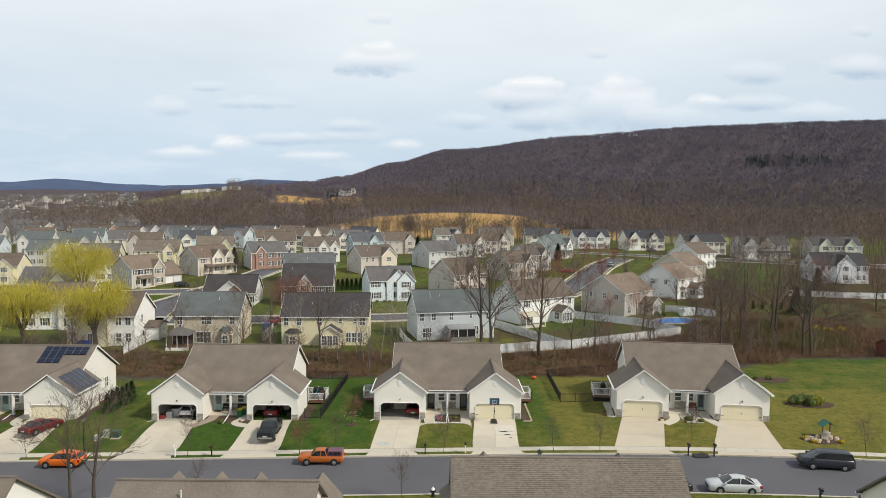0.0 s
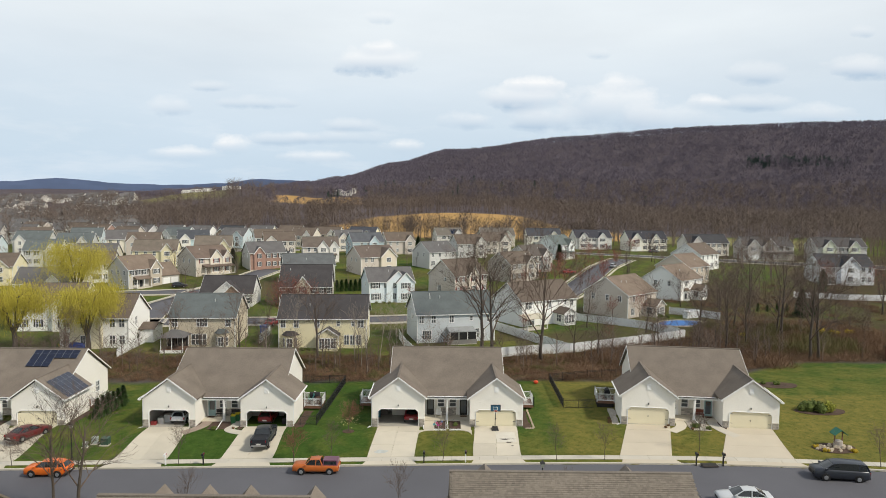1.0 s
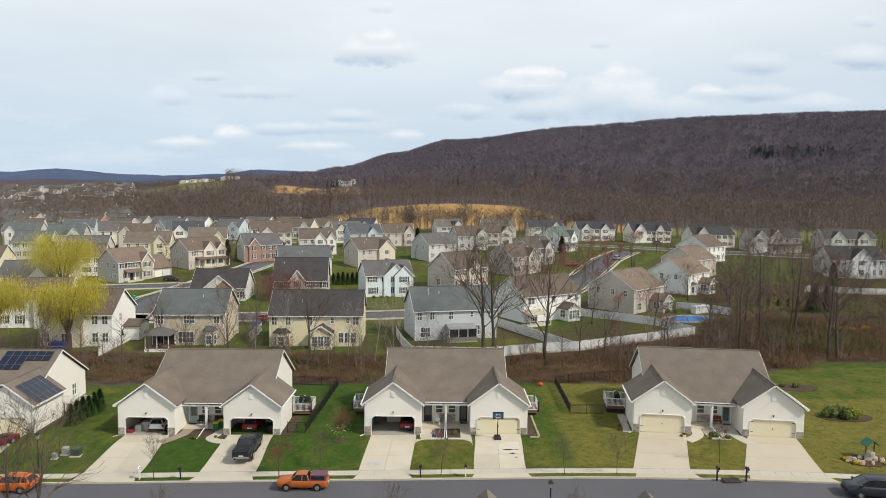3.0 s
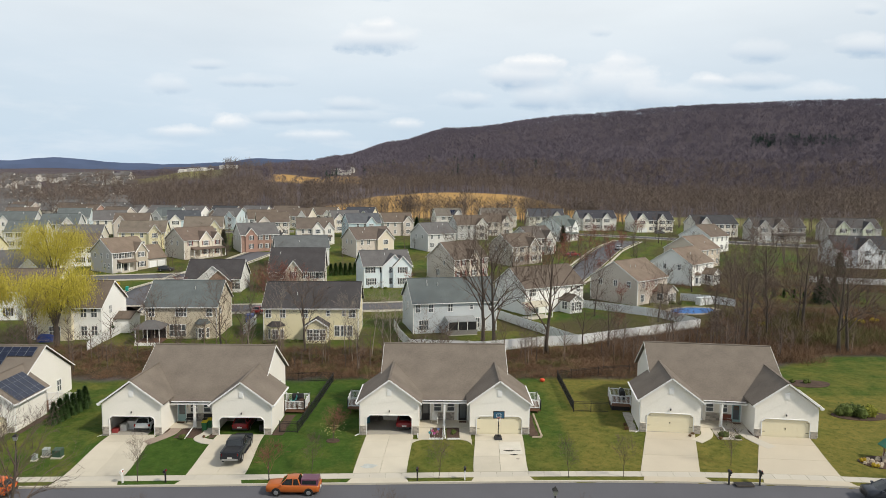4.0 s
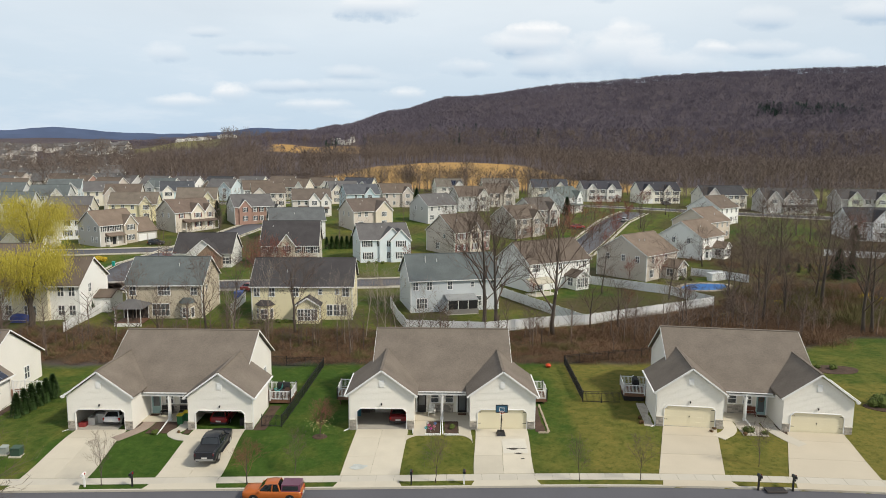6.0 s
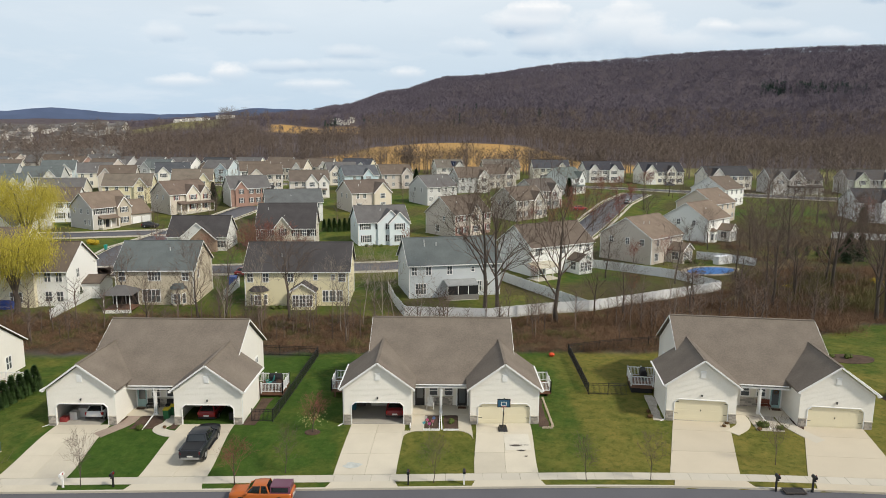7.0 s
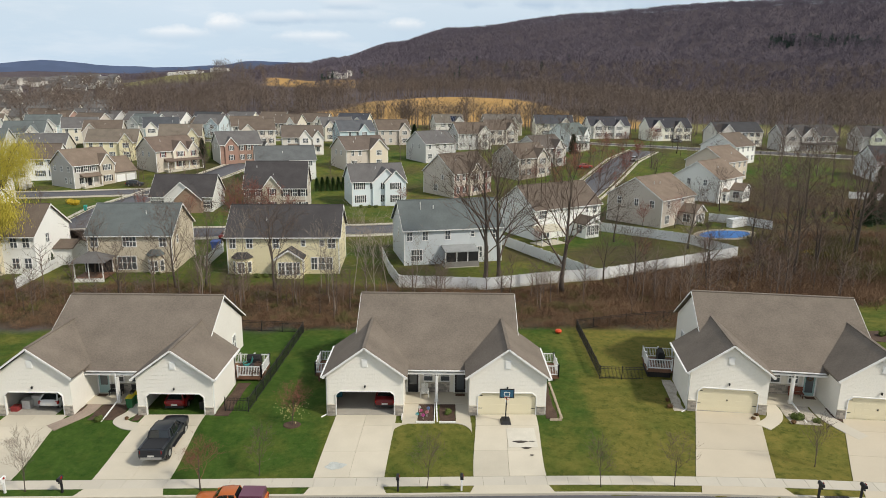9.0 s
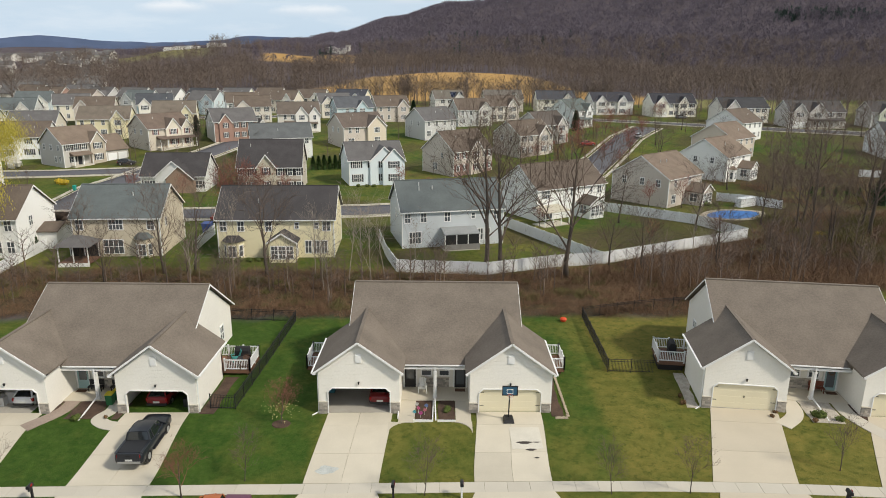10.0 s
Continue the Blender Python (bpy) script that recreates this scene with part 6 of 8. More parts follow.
for i, (x, y, s) in enumerate(((-33.0, 60, 1.5), (-30.5, 63, 1.3), (-35.5, 66, 1.3), (-62.0, 86.0, 0.6), (-8.5, 98.5, 0.65), (38, 128, 0.9), (44, 134, 0.8), (50, 150, 0.9), (57, 158, 0.9), (40, 150, 0.8), (36, 160, 0.8), (62, 185, 0.9), (28, 112, 0.7), (12, 124, 0.55), (70, 205, 0.8), (-155, 200, 0.8), (-176, 188, 0.8), (31, 128, 0.8), (46, 124, 0.7), (36, 137, 0.9), (52, 138, 0.8), (42, 158, 1.0), (48, 166, 0.9), (55, 148, 0.9), (64, 168, 0.9), (54, 176, 1.0), (67, 180, 0.8), (60, 194, 0.9), (80, 208, 1.0), (88, 226, 0.9), (26, 132, 0.8), (-52, 86, 0.6), (-30.5, 84, 0.7), (-2, 88, 0.55), (17, 62, 0.5), (47, 80, 0.8), (40, 78, 0.7), (32.5, 52, 0.5), (120, 130, 1.3), (132, 122, 1.2), (46, 60, 0.4))):
    tree(RED[i % 2], x, y, "small tree with dark red spring buds", s, i * 61, group="red-budded trees")

ring = [(0.75 * math.cos(a), 0.6 * math.sin(a)) for a in (2 * math.pi * i / 16 for i in range(16))]
solo("mulch_ring", Build().solid([(px, py, -0.05) for px, py in ring], [(px * 0.9, py * 0.9, 0.06) for px, py in ring]), MULCH, "dark mulch ring round the small ornamental tree", "flower bed", "lawn beds", m=pose(-11.4, -1.6, ground(-11.4, -1.6)))
bloom, br = Build(), random.Random(17)
for _ in range(70):
    a, q = br.uniform(0, 6.28), br.uniform(0.5, 1.5)
    p = Vector((q * math.cos(a), q * math.sin(a), br.uniform(0.75, 1.9)))
    for _ in range(3):
        d = Vector((br.uniform(-1, 1), br.uniform(-1, 1), br.uniform(-1, 1))) * 0.06
        bloom.poly([p + d, p + Vector((d.y, d.z, d.x)), p + Vector((d.z, -d.x, d.y))])
part("blossom", bloom, mat("cream_blossom", (0.62, 0.55, 0.26), 0.8, 0.2), lawn_tree, "scattered cream blossoms", m=Matrix.Scale(1 / 0.46, 4))


# leafy crowns: many small leaf blades on hidden limbs
def blades(b, rnd, centre, radius, count, size, droop=0.0):
    for _ in range(count):
        v = Vector((rnd.gauss(0, 1), rnd.gauss(0, 1), rnd.gauss(0, 1))).normalized() * (radius * rnd.uniform(0.55, 1.05))
        p = Vector(centre) + Vector((v.x, v.y, v.z))
        d = Vector((rnd.uniform(-1, 1), rnd.uniform(-1, 1), rnd.uniform(-0.7, 1) - droop)).normalized() * size * rnd.uniform(0.6, 1.3)
        s = d.orthogonal().normalized() * size * 0.35
        b.poly([p - s, p + d * 0.5 + s * 0.2, p + d, p - d * 0.1 + s])
    return b


WILLOW = mat("willow_leaves", (0.31, 0.275, 0.03), 0.8, 0.35, 2.0, 3.0, 0.0, island=0.8, tint=(0.46, 0.39, 0.06))


def willow(x, y, h, w, seed):
    rnd = random.Random(seed)
    trunk, limbs, leaves = Build(), Build(), Build()
    trunk.tube([(0, 0, -0.3), (0.2, 0.1, h * 0.12), (0.1, -0.1, h * 0.28)], (0.55, 0.45, 0.36), 8)
    tips = []
    for k in range(9):
        a = k * 0.698 + rnd.uniform(-0.2, 0.2)
        reach = rnd.uniform(0.45, 0.8) * w / 2
        top = h * rnd.uniform(0.72, 0.95)
        pts = [(0.1, -0.1, h * 0.25), (math.cos(a) * reach * 0.35, math.sin(a) * reach * 0.35, h * 0.52), (math.cos(a) * reach * 0.75, math.sin(a) * reach * 0.75, top * 0.88), (math.cos(a) * reach, math.sin(a) * reach, top)]
        limbs.tube(pts, (0.26, 0.17, 0.09, 0.04), 5)
        for q in range(7):
            i = rnd.choice((1, 2, 2))
            p = Vector(pts[i]).lerp(Vector(pts[i + 1]), rnd.random())
            e = p + Vector((rnd.uniform(-1, 1) * w * 0.16, rnd.uniform(-1, 1) * w * 0.16, rnd.uniform(0.0, 0.12) * h))
            limbs.tube([p, e], (0.05, 0.02), 4)
            tips += [e, p.lerp(e, 0.5)]
        tips.append(Vector(pts[3]))
    for _ in range(6200):
        c = rnd.choice(tips)
        p = c + Vector((rnd.gauss(0, 0.095) * w, rnd.gauss(0, 0.095) * w, rnd.gauss(0, 0.06) * h))
        drop = rnd.uniform(0.03, 0.17) * h * (1.5 if rnd.random() < 0.25 else 1.0)
        sway = Vector((rnd.uniform(-0.05, 0.05), rnd.uniform(-0.05, 0.05), 0))
        out = Vector((p.x, p.y, 0)) * 0.03
        n = int(drop / 0.42) + 1
        for i in range(n):
            s = p + (sway + out) * i + Vector((rnd.uniform(-0.09, 0.09), rnd.uniform(-0.09, 0.09), -0.42 * i))
            a = rnd.uniform(0, 6.283)
            u = Vector((math.cos(a), math.sin(a), 0)) * rnd.uniform(0.022, 0.046)
            leaves.v += [tuple(s - u), tuple(s + u), tuple(s + sway - Vector((0, 0, 0.40)))]
            m = len(leaves.v)
            leaves.f.append([m - 3, m - 2, m - 1])
    t = thing("willow_tree", pose(x, y, ground(x, y)), "weeping willow with yellow-green hanging spring leaves", "tree", "willows")
    part("trunk", trunk, BARK, t)
    part("branchwork", limbs, BARK, t)
    me = bpy.data.meshes.new("crown")
    me.from_pydata(leaves.v, [], leaves.f)
    me.materials.append(WILLOW)
    part("crown", me, None, t, "yellow-green hanging foliage")


willow(-62.8, 37.2, 12.8, 12.0, 3)
willow(-91.0, 86.0, 16.5, 17.0, 4)
willow(-76.5, 38.5, 12.5, 12.0, 5)

EVERGREEN = mat("evergreen_needles", (0.022, 0.048, 0.018), 0.85, 0.4, 1.5, 4.0, 0.0, island=0.8)
BOX_GREEN = mat("shrub_leaves", (0.075, 0.10, 0.022), 0.85, 0.4, 1.0, 4.0, 0.0, island=0.8)
GOLD_LEAF = mat("forsythia_bloom", (0.42, 0.30, 0.025), 0.85, 0.35, 1.0, 4.0, 0.0, island=0.8)
PEAR = mat("new_leaves", (0.23, 0.24, 0.035), 0.85, 0.35, 1.0, 4.0, 0.0, island=0.8)
BLOSSOM = mat("white_blossom", (0.55, 0.53, 0.48), 0.85, 0.2, 1.0, 4.0, 0.0, island=0.5)


def leaf_mesh(b, name, material):
    me = bpy.data.meshes.new(name)
    me.from_pydata(b.v, [], b.f)
    me.materials.append(material)
    return me


def cone_mesh(seed, h, r, count, size, material):
    rnd, b = random.Random(seed), Build()
    for _ in range(count):
        t = rnd.random() ** 0.75
        a = rnd.uniform(0, 6.283)
        rr = r * (1 - t) ** 0.8 * rnd.uniform(0.6, 1.08) + 0.04
        p = Vector((math.cos(a) * rr, math.sin(a) * rr, 0.08 + t * h))
        d = Vector((math.cos(a) * 0.8, math.sin(a) * 0.8, rnd.uniform(0.1, 1.0))).normalized() * size * rnd.uniform(0.6, 1.2)
        s = Vector((-math.sin(a), math.cos(a), rnd.uniform(-0.3, 0.3))) * size * 0.42
        b.poly([p - s, p + s, p + d])
    b.tube([(0, 0, 0), (0, 0, h * 0.9)], (r * 0.55, 0.03), 7)
    return leaf_mesh(b, "foliage", material)


def bush_mesh(seed, r, count, size, material, flat=0.75):
    rnd, b = random.Random(seed), Build()
    lobes = [(Vector((rnd.uniform(-0.5, 0.5) * r, rnd.uniform(-0.5, 0.5) * r, r * flat * rnd.uniform(0.4, 0.7))), r * rnd.uniform(0.4, 0.62)) for _ in range(6)]
    for c, q in lobes:
        blades(b, rnd, c, q, count // 6, size)
        b.tube([c - Vector((0, 0, q * 0.8)), c, c + Vector((0, 0, q * 0.7))], (q * 0.4, q * 0.75, q * 0.3), 7)
    return leaf_mesh(b, "foliage", material)


ARB_GREEN = mat("arborvitae_leaves", (0.040, 0.078, 0.020), 0.85, 0.4, 1.0, 4.0, 0.0, island=0.8)
ARB = [cone_mesh(s, 2.6, 0.70, 900, 0.22, ARB_GREEN) for s in (1, 2)]
SPRUCE = [cone_mesh(s, 7.5, 2.2, 1300, 0.6, EVERGREEN) for s in (3, 4)]
BUSH = [bush_mesh(s, 0.6, 360, 0.14, BOX_GREEN) for s in (5, 6)]
FORS = [bush_mesh(s, 1.3, 520, 0.24, GOLD_LEAF) for s in (7, 8)]
SHRUB_BROWN = [bush_mesh(s, 0.5, 300, 0.14, mat("rust_leaves", (0.13, 0.075, 0.035), 0.9, 0.4, 1.0, 4.0, 0.0, island=0.8)) for s in (9,)]
YEL = [bush_mesh(s, 2.6, 1100, 0.34, PEAR, 1.1) for s in (10,)]
WBL = [bush_mesh(s, 1.7, 800, 0.26, BLOSSOM, 1.1) for s in (12,)]


def shrub(mesh, x, y, label, size=1.0, turn=0, cat="shrub", group="garden shrubs", lift=0.0):
    return solo("shrub", mesh, None, label, cat, group, m=pose(x, y, ground(x, y) + lift, 0, 0, turn) @ Matrix.Scale(size, 4))


for i in range(8):
    shrub(ARB[i % 2], -58.3 + 0.06 * i, 42.0 + 1.0 * i, "small clipped evergreen in a garden row", 0.75 + 0.04 * (i % 3), i * 40, "evergreen", "evergreen hedge rows")
for i in range(8):
    shrub(ARB[i % 2], -32.0 + 1.35 * i, 120.5 + 0.3 * i, "upright evergreen in a dense hedge row", 1.25 + 0.05 * (i % 3), i * 40, "evergreen", "evergreen hedge rows")
for i in range(6):
    shrub(ARB[i % 2], -43.6 + 0.12 * i, 3.4 + 1.1 * i, "upright evergreen beside the white deck", 0.95 + 0.04 * (i % 3), i * 40, "evergreen", "evergreens by the deck")
for i in range(6):
    shrub(ARB[i % 2], 79.0 + 2.4 * i, 93.0 - 0.2 * i, "small evergreen along a lawn", 0.8, i * 40, "evergreen", "evergreen hedge rows")
for i, (x, y, s) in enumerate(((-96, 138, 0.8), (-101, 141, 0.7), (-74, 168, 0.75), (-79, 171, 0.8), (-104, 104, 0.8), (-108, 112, 0.7), (46, 186, 0.9), (88, 84, 0.9), (92, 86, 0.8), (118, 128, 0.9), (-20, 236, 0.9), (-16, 240, 0.8), (-12, 238, 0.8), (-2, 62, 0.4), (-4.5, 61, 0.35))):
    shrub(SPRUCE[i % 2], x, y, "dark green conifer between the houses", s, i * 50, "conifer", "conifers")
for i, (x, y, s) in enumerate(((-83, 99, 1.0), (-85, 101, 0.9), (-70, 42, 0.6), (80, 62, 1.1), (83, 61, 1.0), (86.5, 62, 0.9), (62, 58, 0.8), (64, 56, 0.7))):
    shrub(FORS[i % 2], x, y, "yellow flowering forsythia bush", s, i * 50, "shrub", "forsythia")
shrub(YEL[0], 8.5, 152.0, "tree-like shrub in yellow-green new leaf", 1.3, 0)
shrub(YEL[0], -60.0, 205.0, "tree-like shrub in yellow-green new leaf", 0.9, 70)
shrub(YEL[0], 30.0, 96.0, "yellow-green shrub in new leaf", 0.5, 30)
shrub(WBL[0], -106, 119, "white blossoming tree beside the house", 1.3, 0)
for i, (x, y, s) in enumerate(((-28.5, 40.6, 1.0), (-27.2, 40.9, 1.1), (-25.8, 41.0, 1.0), (-24.6, 41.3, 0.9), (-29.6, 40.0, 0.9), (-27.6, -0.9, 0.8), (30.0, -1.0, 1.0), (31.3, -1.6, 0.7), (1.3, 0.2, 0.7), (54.5, 81.5, 1.6), (52.5, 82.0, 1.4), (-40.4, 41.9, 0.7), (-18.0, 99.5, 1.1), (-16.2, 99.5, 1.1), (-14.6, 99.6, 1.0))):
    shrub(BUSH[i % 2], x, y, "round green garden shrub", s, i * 50, lift=0.03)
for i, (x, y, s) in enumerate(((29.4, -1.6, 0.6), (26.4, -0.9, 0.5), (26.9, -0.3, 0.5), (20.2, 1.2, 0.7), (20.4, 2.4, 0.6), (-25.3, -0.7, 0.5))):
    shrub(SHRUB_BROWN[0], x, y, "small rust-brown shrub in a bed", s, i * 50, lift=0.03)
# bed with evergreens on the wide lawn
for cx, cy, rx, ry in ((48.3, 5.2, 3.2, 1.6), (49.0, 17.8, 3.0, 1.8), (42.8, -7.4, 2.3, 1.5)):
    b = Build()
    ring = [(cx + rx * math.cos(a) * (1 + 0.06 * math.sin(3 * a)), cy + ry * math.sin(a)) for a in (2 * math.pi * i / 24 for i in range(24))]
    b.solid([(px, py, ground(px, py) - 0.05) for px, py in ring], [(px, py, ground(px, py) + 0.05) for px, py in ring])
    solo("mulch_bed", b, MULCH, "dark mulch bed on the open lawn", "flower bed", "lawn beds")
for i, (x, y, s, me) in enumerate(((46.6, 5.8, 2.0, BUSH[0]), (47.5, 5.5, 2.3, BUSH[1]), (48.4, 5.0, 2.1, BUSH[1]), (49.2, 4.7, 2.0, YEL[0]), (49.0, 18.0, 1.0, BUSH[0]), (47.2, 18.4, 0.8, BUSH[1]))):
    shrub(me, x, y, "rounded evergreen shrub in the lawn bed", s if me in BUSH else 0.42, i * 40, lift=0.04)


# ---------------------------------------------------------------- brush and far woods
def scatter(name, templates, spots, material, label, category):
    """Many plants joined into one mesh: spots are (x, y, size, turn, which)."""
    vs, fs, off = [], [], 0
    for x, y, s, a, w in spots:
        tv, tf = templates[w]
        c, q = math.cos(a) * s, math.sin(a) * s
        m = np.array(((c, q, 0), (-q, c, 0), (0, 0, s)))
        vs.append(tv @ m + np.array((x, y, ground(x, y))))
        fs.append(tf + off)
        off += len(tv)
    v, f = np.concatenate(vs), np.concatenate(fs)
    me = bpy.data.meshes.new(name)
    me.vertices.add(len(v))
    me.vertices.foreach_set("co", v.astype(np.float32).ravel())
    me.loops.add(len(f) * 3)
    me.loops.foreach_set("vertex_index", f.astype(np.int32).ravel())
    me.polygons.add(len(f))
    me.polygons.foreach_set("loop_start", np.arange(0, len(f) * 3, 3, dtype=np.int32))
    me.update(calc_edges=True)
    me.materials.append(material)
    tagged(new(name, me), label, category, kind="stuff")


def sticks(seed, count, h, w, lean, thick, low=0.0):
    """A thicket of stems, each a thin tapered blade crossed by another."""
    rnd = random.Random(seed)
    v, f = [], []
    for _ in range(count):
        p = Vector((rnd.gauss(0, 0.4) * w, rnd.gauss(0, 0.4) * w, low * h * rnd.random()))
        d = Vector((rnd.gauss(0, 1) * lean, rnd.gauss(0, 1) * lean, 1)).normalized() * h * rnd.uniform(0.35, 1.0)
        a = rnd.uniform(0, 6.283)
        s = Vector((math.cos(a), math.sin(a), 0)) * thick
        mid = p + d * 0.55 + Vector((rnd.gauss(0, 0.08), rnd.gauss(0, 0.08), 0)) * h
        i = len(v)
        v += [p - s, p + s, mid + s * 0.6, mid - s * 0.6, p + d]
        f += [(i, i + 1, i + 2), (i, i + 2, i + 3), (i + 3, i + 2, i + 4)]
    return np.array([tuple(q) for q in v]), np.array(f)


def far_tree(seed, h, limbs, twigs, thick, reach=0.85):
    """A leafless forest tree: trunk, rising limbs and a wide crown of twig blades."""
    rnd = random.Random(seed)
    v, f = [], []

    def spike(p, e, r):
        d = (e - p).normalized()
        s = d.orthogonal().normalized()
        u = d.cross(s)
        i = len(v)
        v.extend([p + s * r, p - s * 0.5 * r + u * 0.87 * r, p - s * 0.5 * r - u * 0.87 * r, e])
        f.extend([(i, i + 1, i + 3), (i + 1, i + 2, i + 3), (i + 2, i, i + 3)])

    spike(Vector((0, 0, -0.5)), Vector((rnd.uniform(-0.9, 0.9), rnd.uniform(-0.9, 0.9), h * 0.93)), 0.27 * h / 16)
    for k in range(limbs):
        t = (k + rnd.random()) / limbs
        z = h * (0.28 + 0.5 * t)
        a = k * 2.4 + rnd.uniform(-0.5, 0.5)
        L = h * rnd.uniform(0.26, 0.42) * (1.15 - 0.45 * t)
        p = Vector((0, 0, z))
        e = p + Vector((math.cos(a) * L * reach, math.sin(a) * L * reach, L * rnd.uniform(0.5, 0.95)))
        spike(p, e, 0.10 * h / 16)
        for _ in range(twigs):
            s = p.lerp(e, rnd.uniform(0.35, 1.0))
            q = s + Vector((rnd.uniform(-1, 1), rnd.uniform(-1, 1), rnd.uniform(-0.1, 1.1))) * h * 0.13
            a2 = rnd.uniform(0, 6.283)
            w = Vector((math.cos(a2), math.sin(a2), 0)) * thick
            i = len(v)
            v.extend([s - w, s + w, q])
            f.append((i, i + 1, i + 2))
    return np.array([tuple(q) for q in v]), np.array(f)


def canopy(seed, h, r, count, size):
    """A forest tree seen from far off: a bare stem under a rounded crown of twig sprays."""
    rnd = random.Random(seed)
    v, f = [(-0.25, 0, -1), (0.25, 0, -1), (0, 0.2, h * 0.8)], [(0, 1, 2)]
    for _ in range(count):
        d = Vector((rnd.gauss(0, 1), rnd.gauss(0, 1), rnd.gauss(0.35, 0.8))).normalized()
        p = Vector((d.x * r, d.y * r, h * 0.62 + d.z * h * 0.34)) * rnd.uniform(0.82, 1.0)
        e = (d + Vector((rnd.uniform(-0.6, 0.6), rnd.uniform(-0.6, 0.6), rnd.uniform(0.1, 0.9)))).normalized() * size * rnd.uniform(0.7, 1.5)
        s = e.orthogonal().normalized() * size * 0.26
        s.rotate(Matrix.Rotation(rnd.uniform(0, 6.283), 3, e.normalized()))
        i = len(v)
        v.extend([tuple(p - s), tuple(p + s), tuple(p + e)])
        f.append((i, i + 1, i + 2))
    return np.array([tuple(q) for q in v]), np.array(f)


rnd = random.Random(77)
BRUSH_MAT = mat("brush_stems", (0.112, 0.062, 0.038), 0.95, 0.4, 6.0, 1.0, 0.0, island=0.8, tint=(0.195, 0.122, 0.072))
OLIVE = mat("olive_brush", (0.125, 0.115, 0.045), 0.95, 0.4, 6.0, 1.0, 0.0, island=0.8)
spots = []
while len(spots) < 2100:
    x, y = rnd.uniform(-85, 95), rnd.uniform(21, 37)
    if x > 38:
        y = rnd.uniform(22 + min(14, (x - 38) * 0.6), 62)
    if -4 < x < 20 and y > 35.0:
        continue
    if 22 < x < 52 and y > 38 + (x - 22) * 0.6:
        continue
    spots.append((x, y, rnd.uniform(0.45, 1.0) * (1.2 if x > 18 else 0.9), rnd.uniform(0, 6.28), rnd.randrange(4)))
for _ in range(330):
    x, y = rnd.uniform(54, 118), rnd.uniform(50, 112)
    if (x - 54.6) ** 2 + (y - 74) ** 2 < 90 or noise.noise((x / 14, y / 14, 7)) < -0.05:
        continue
    spots.append((x, y, rnd.uniform(0.5, 1.3), rnd.uniform(0, 6.28), rnd.randrange(4)))
rnd_extra = random.Random(99)
for _ in range(420):
    x, y = rnd_extra.uniform(55, 92), rnd_extra.uniform(40, 76)
    if (x - 54.6) ** 2 + (y - 74) ** 2 < 90:
        continue
    spots.append((x, y, rnd_extra.uniform(0.6, 1.35), rnd_extra.uniform(0, 6.28), rnd_extra.randrange(4)))
for _ in range(210):
    x, y = rnd_extra.uniform(78, 160), rnd_extra.uniform(60, 150)
    if x < 62 + (y - 60) * 0.55 or noise.noise((x / 16, y / 16, 5)) < -0.2:
        continue
    spots.append((x, y, rnd_extra.uniform(0.7, 1.6), rnd_extra.uniform(0, 6.28), rnd_extra.randrange(4)))
for _ in range(230):
    x = rnd_extra.uniform(24, 60)
    y = rnd_extra.uniform(30, 36 + max(0, x - 24) * 0.55)
    spots.append((x, y, rnd_extra.uniform(0.8, 1.5), rnd_extra.uniform(0, 6.28), rnd_extra.randrange(4)))
for (xa, ya), (xb, yb), count in (((22.8, 41.2), (49.3, 56.0), 150), ((-5.2, 36.8), (6.7, 35.8), 30), ((6.7, 35.8), (22.8, 41.2), 60)):
    for _ in range(count):
        t, off = rnd_extra.random(), rnd_extra.uniform(1.3, 4.0)
        L = math.hypot(xb - xa, yb - ya)
        spots.append((xa + (xb - xa) * t + off * (yb - ya) / L, ya + (yb - ya) * t - off * (xb - xa) / L, rnd_extra.uniform(0.5, 1.1), rnd_extra.uniform(0, 6.28), rnd_extra.randrange(4)))
scatter("brush", [sticks(s, 120, 2.2, 1.9, 1.5, 0.016) for s in range(4)], spots, BRUSH_MAT, "tangled leafless brown brush behind the gardens", "brush")
spots = [(rnd.uniform(-85, 37), rnd.uniform(23, 36), rnd.uniform(0.3, 0.8), rnd.uniform(0, 6.28), rnd.randrange(2)) for _ in range(260)]
spots += [(rnd.uniform(56, 80), rnd.uniform(40, 70), rnd.uniform(0.8, 2.0), rnd.uniform(0, 6.28), rnd.randrange(2)) for _ in range(260)][::3]
scatter("green_brush", [sticks(s, 150, 1.8, 1.3, 0.8, 0.03) for s in (8, 9)], spots, OLIVE, "low olive-green undergrowth in the brush", "brush")
# young trees all through the thicket
spots = []
for _ in range(250):
    x = rnd.uniform(-85, 100)
    y = rnd.uniform(24, 35) if x < 36 else rnd.uniform(30, 66)
    if x > 36 and y > 40 + (x - 36) * 0.9 and x < 56 or x > 48 and rnd.random() < 0.6:
        continue
    spots.append((x, y, rnd.uniform(0.25, 0.55) if x < 36 else rnd.uniform(0.22, 0.5), rnd.uniform(0, 6.28), rnd.randrange(3)))
for _ in range(45):
    x = rnd_extra.uniform(24, 62)
    spots.append((x, rnd_extra.uniform(30, 35 + max(0, x - 24) * 0.5), rnd_extra.uniform(0.3, 0.6), rnd_extra.uniform(0, 6.28), rnd_extra.randrange(3)))
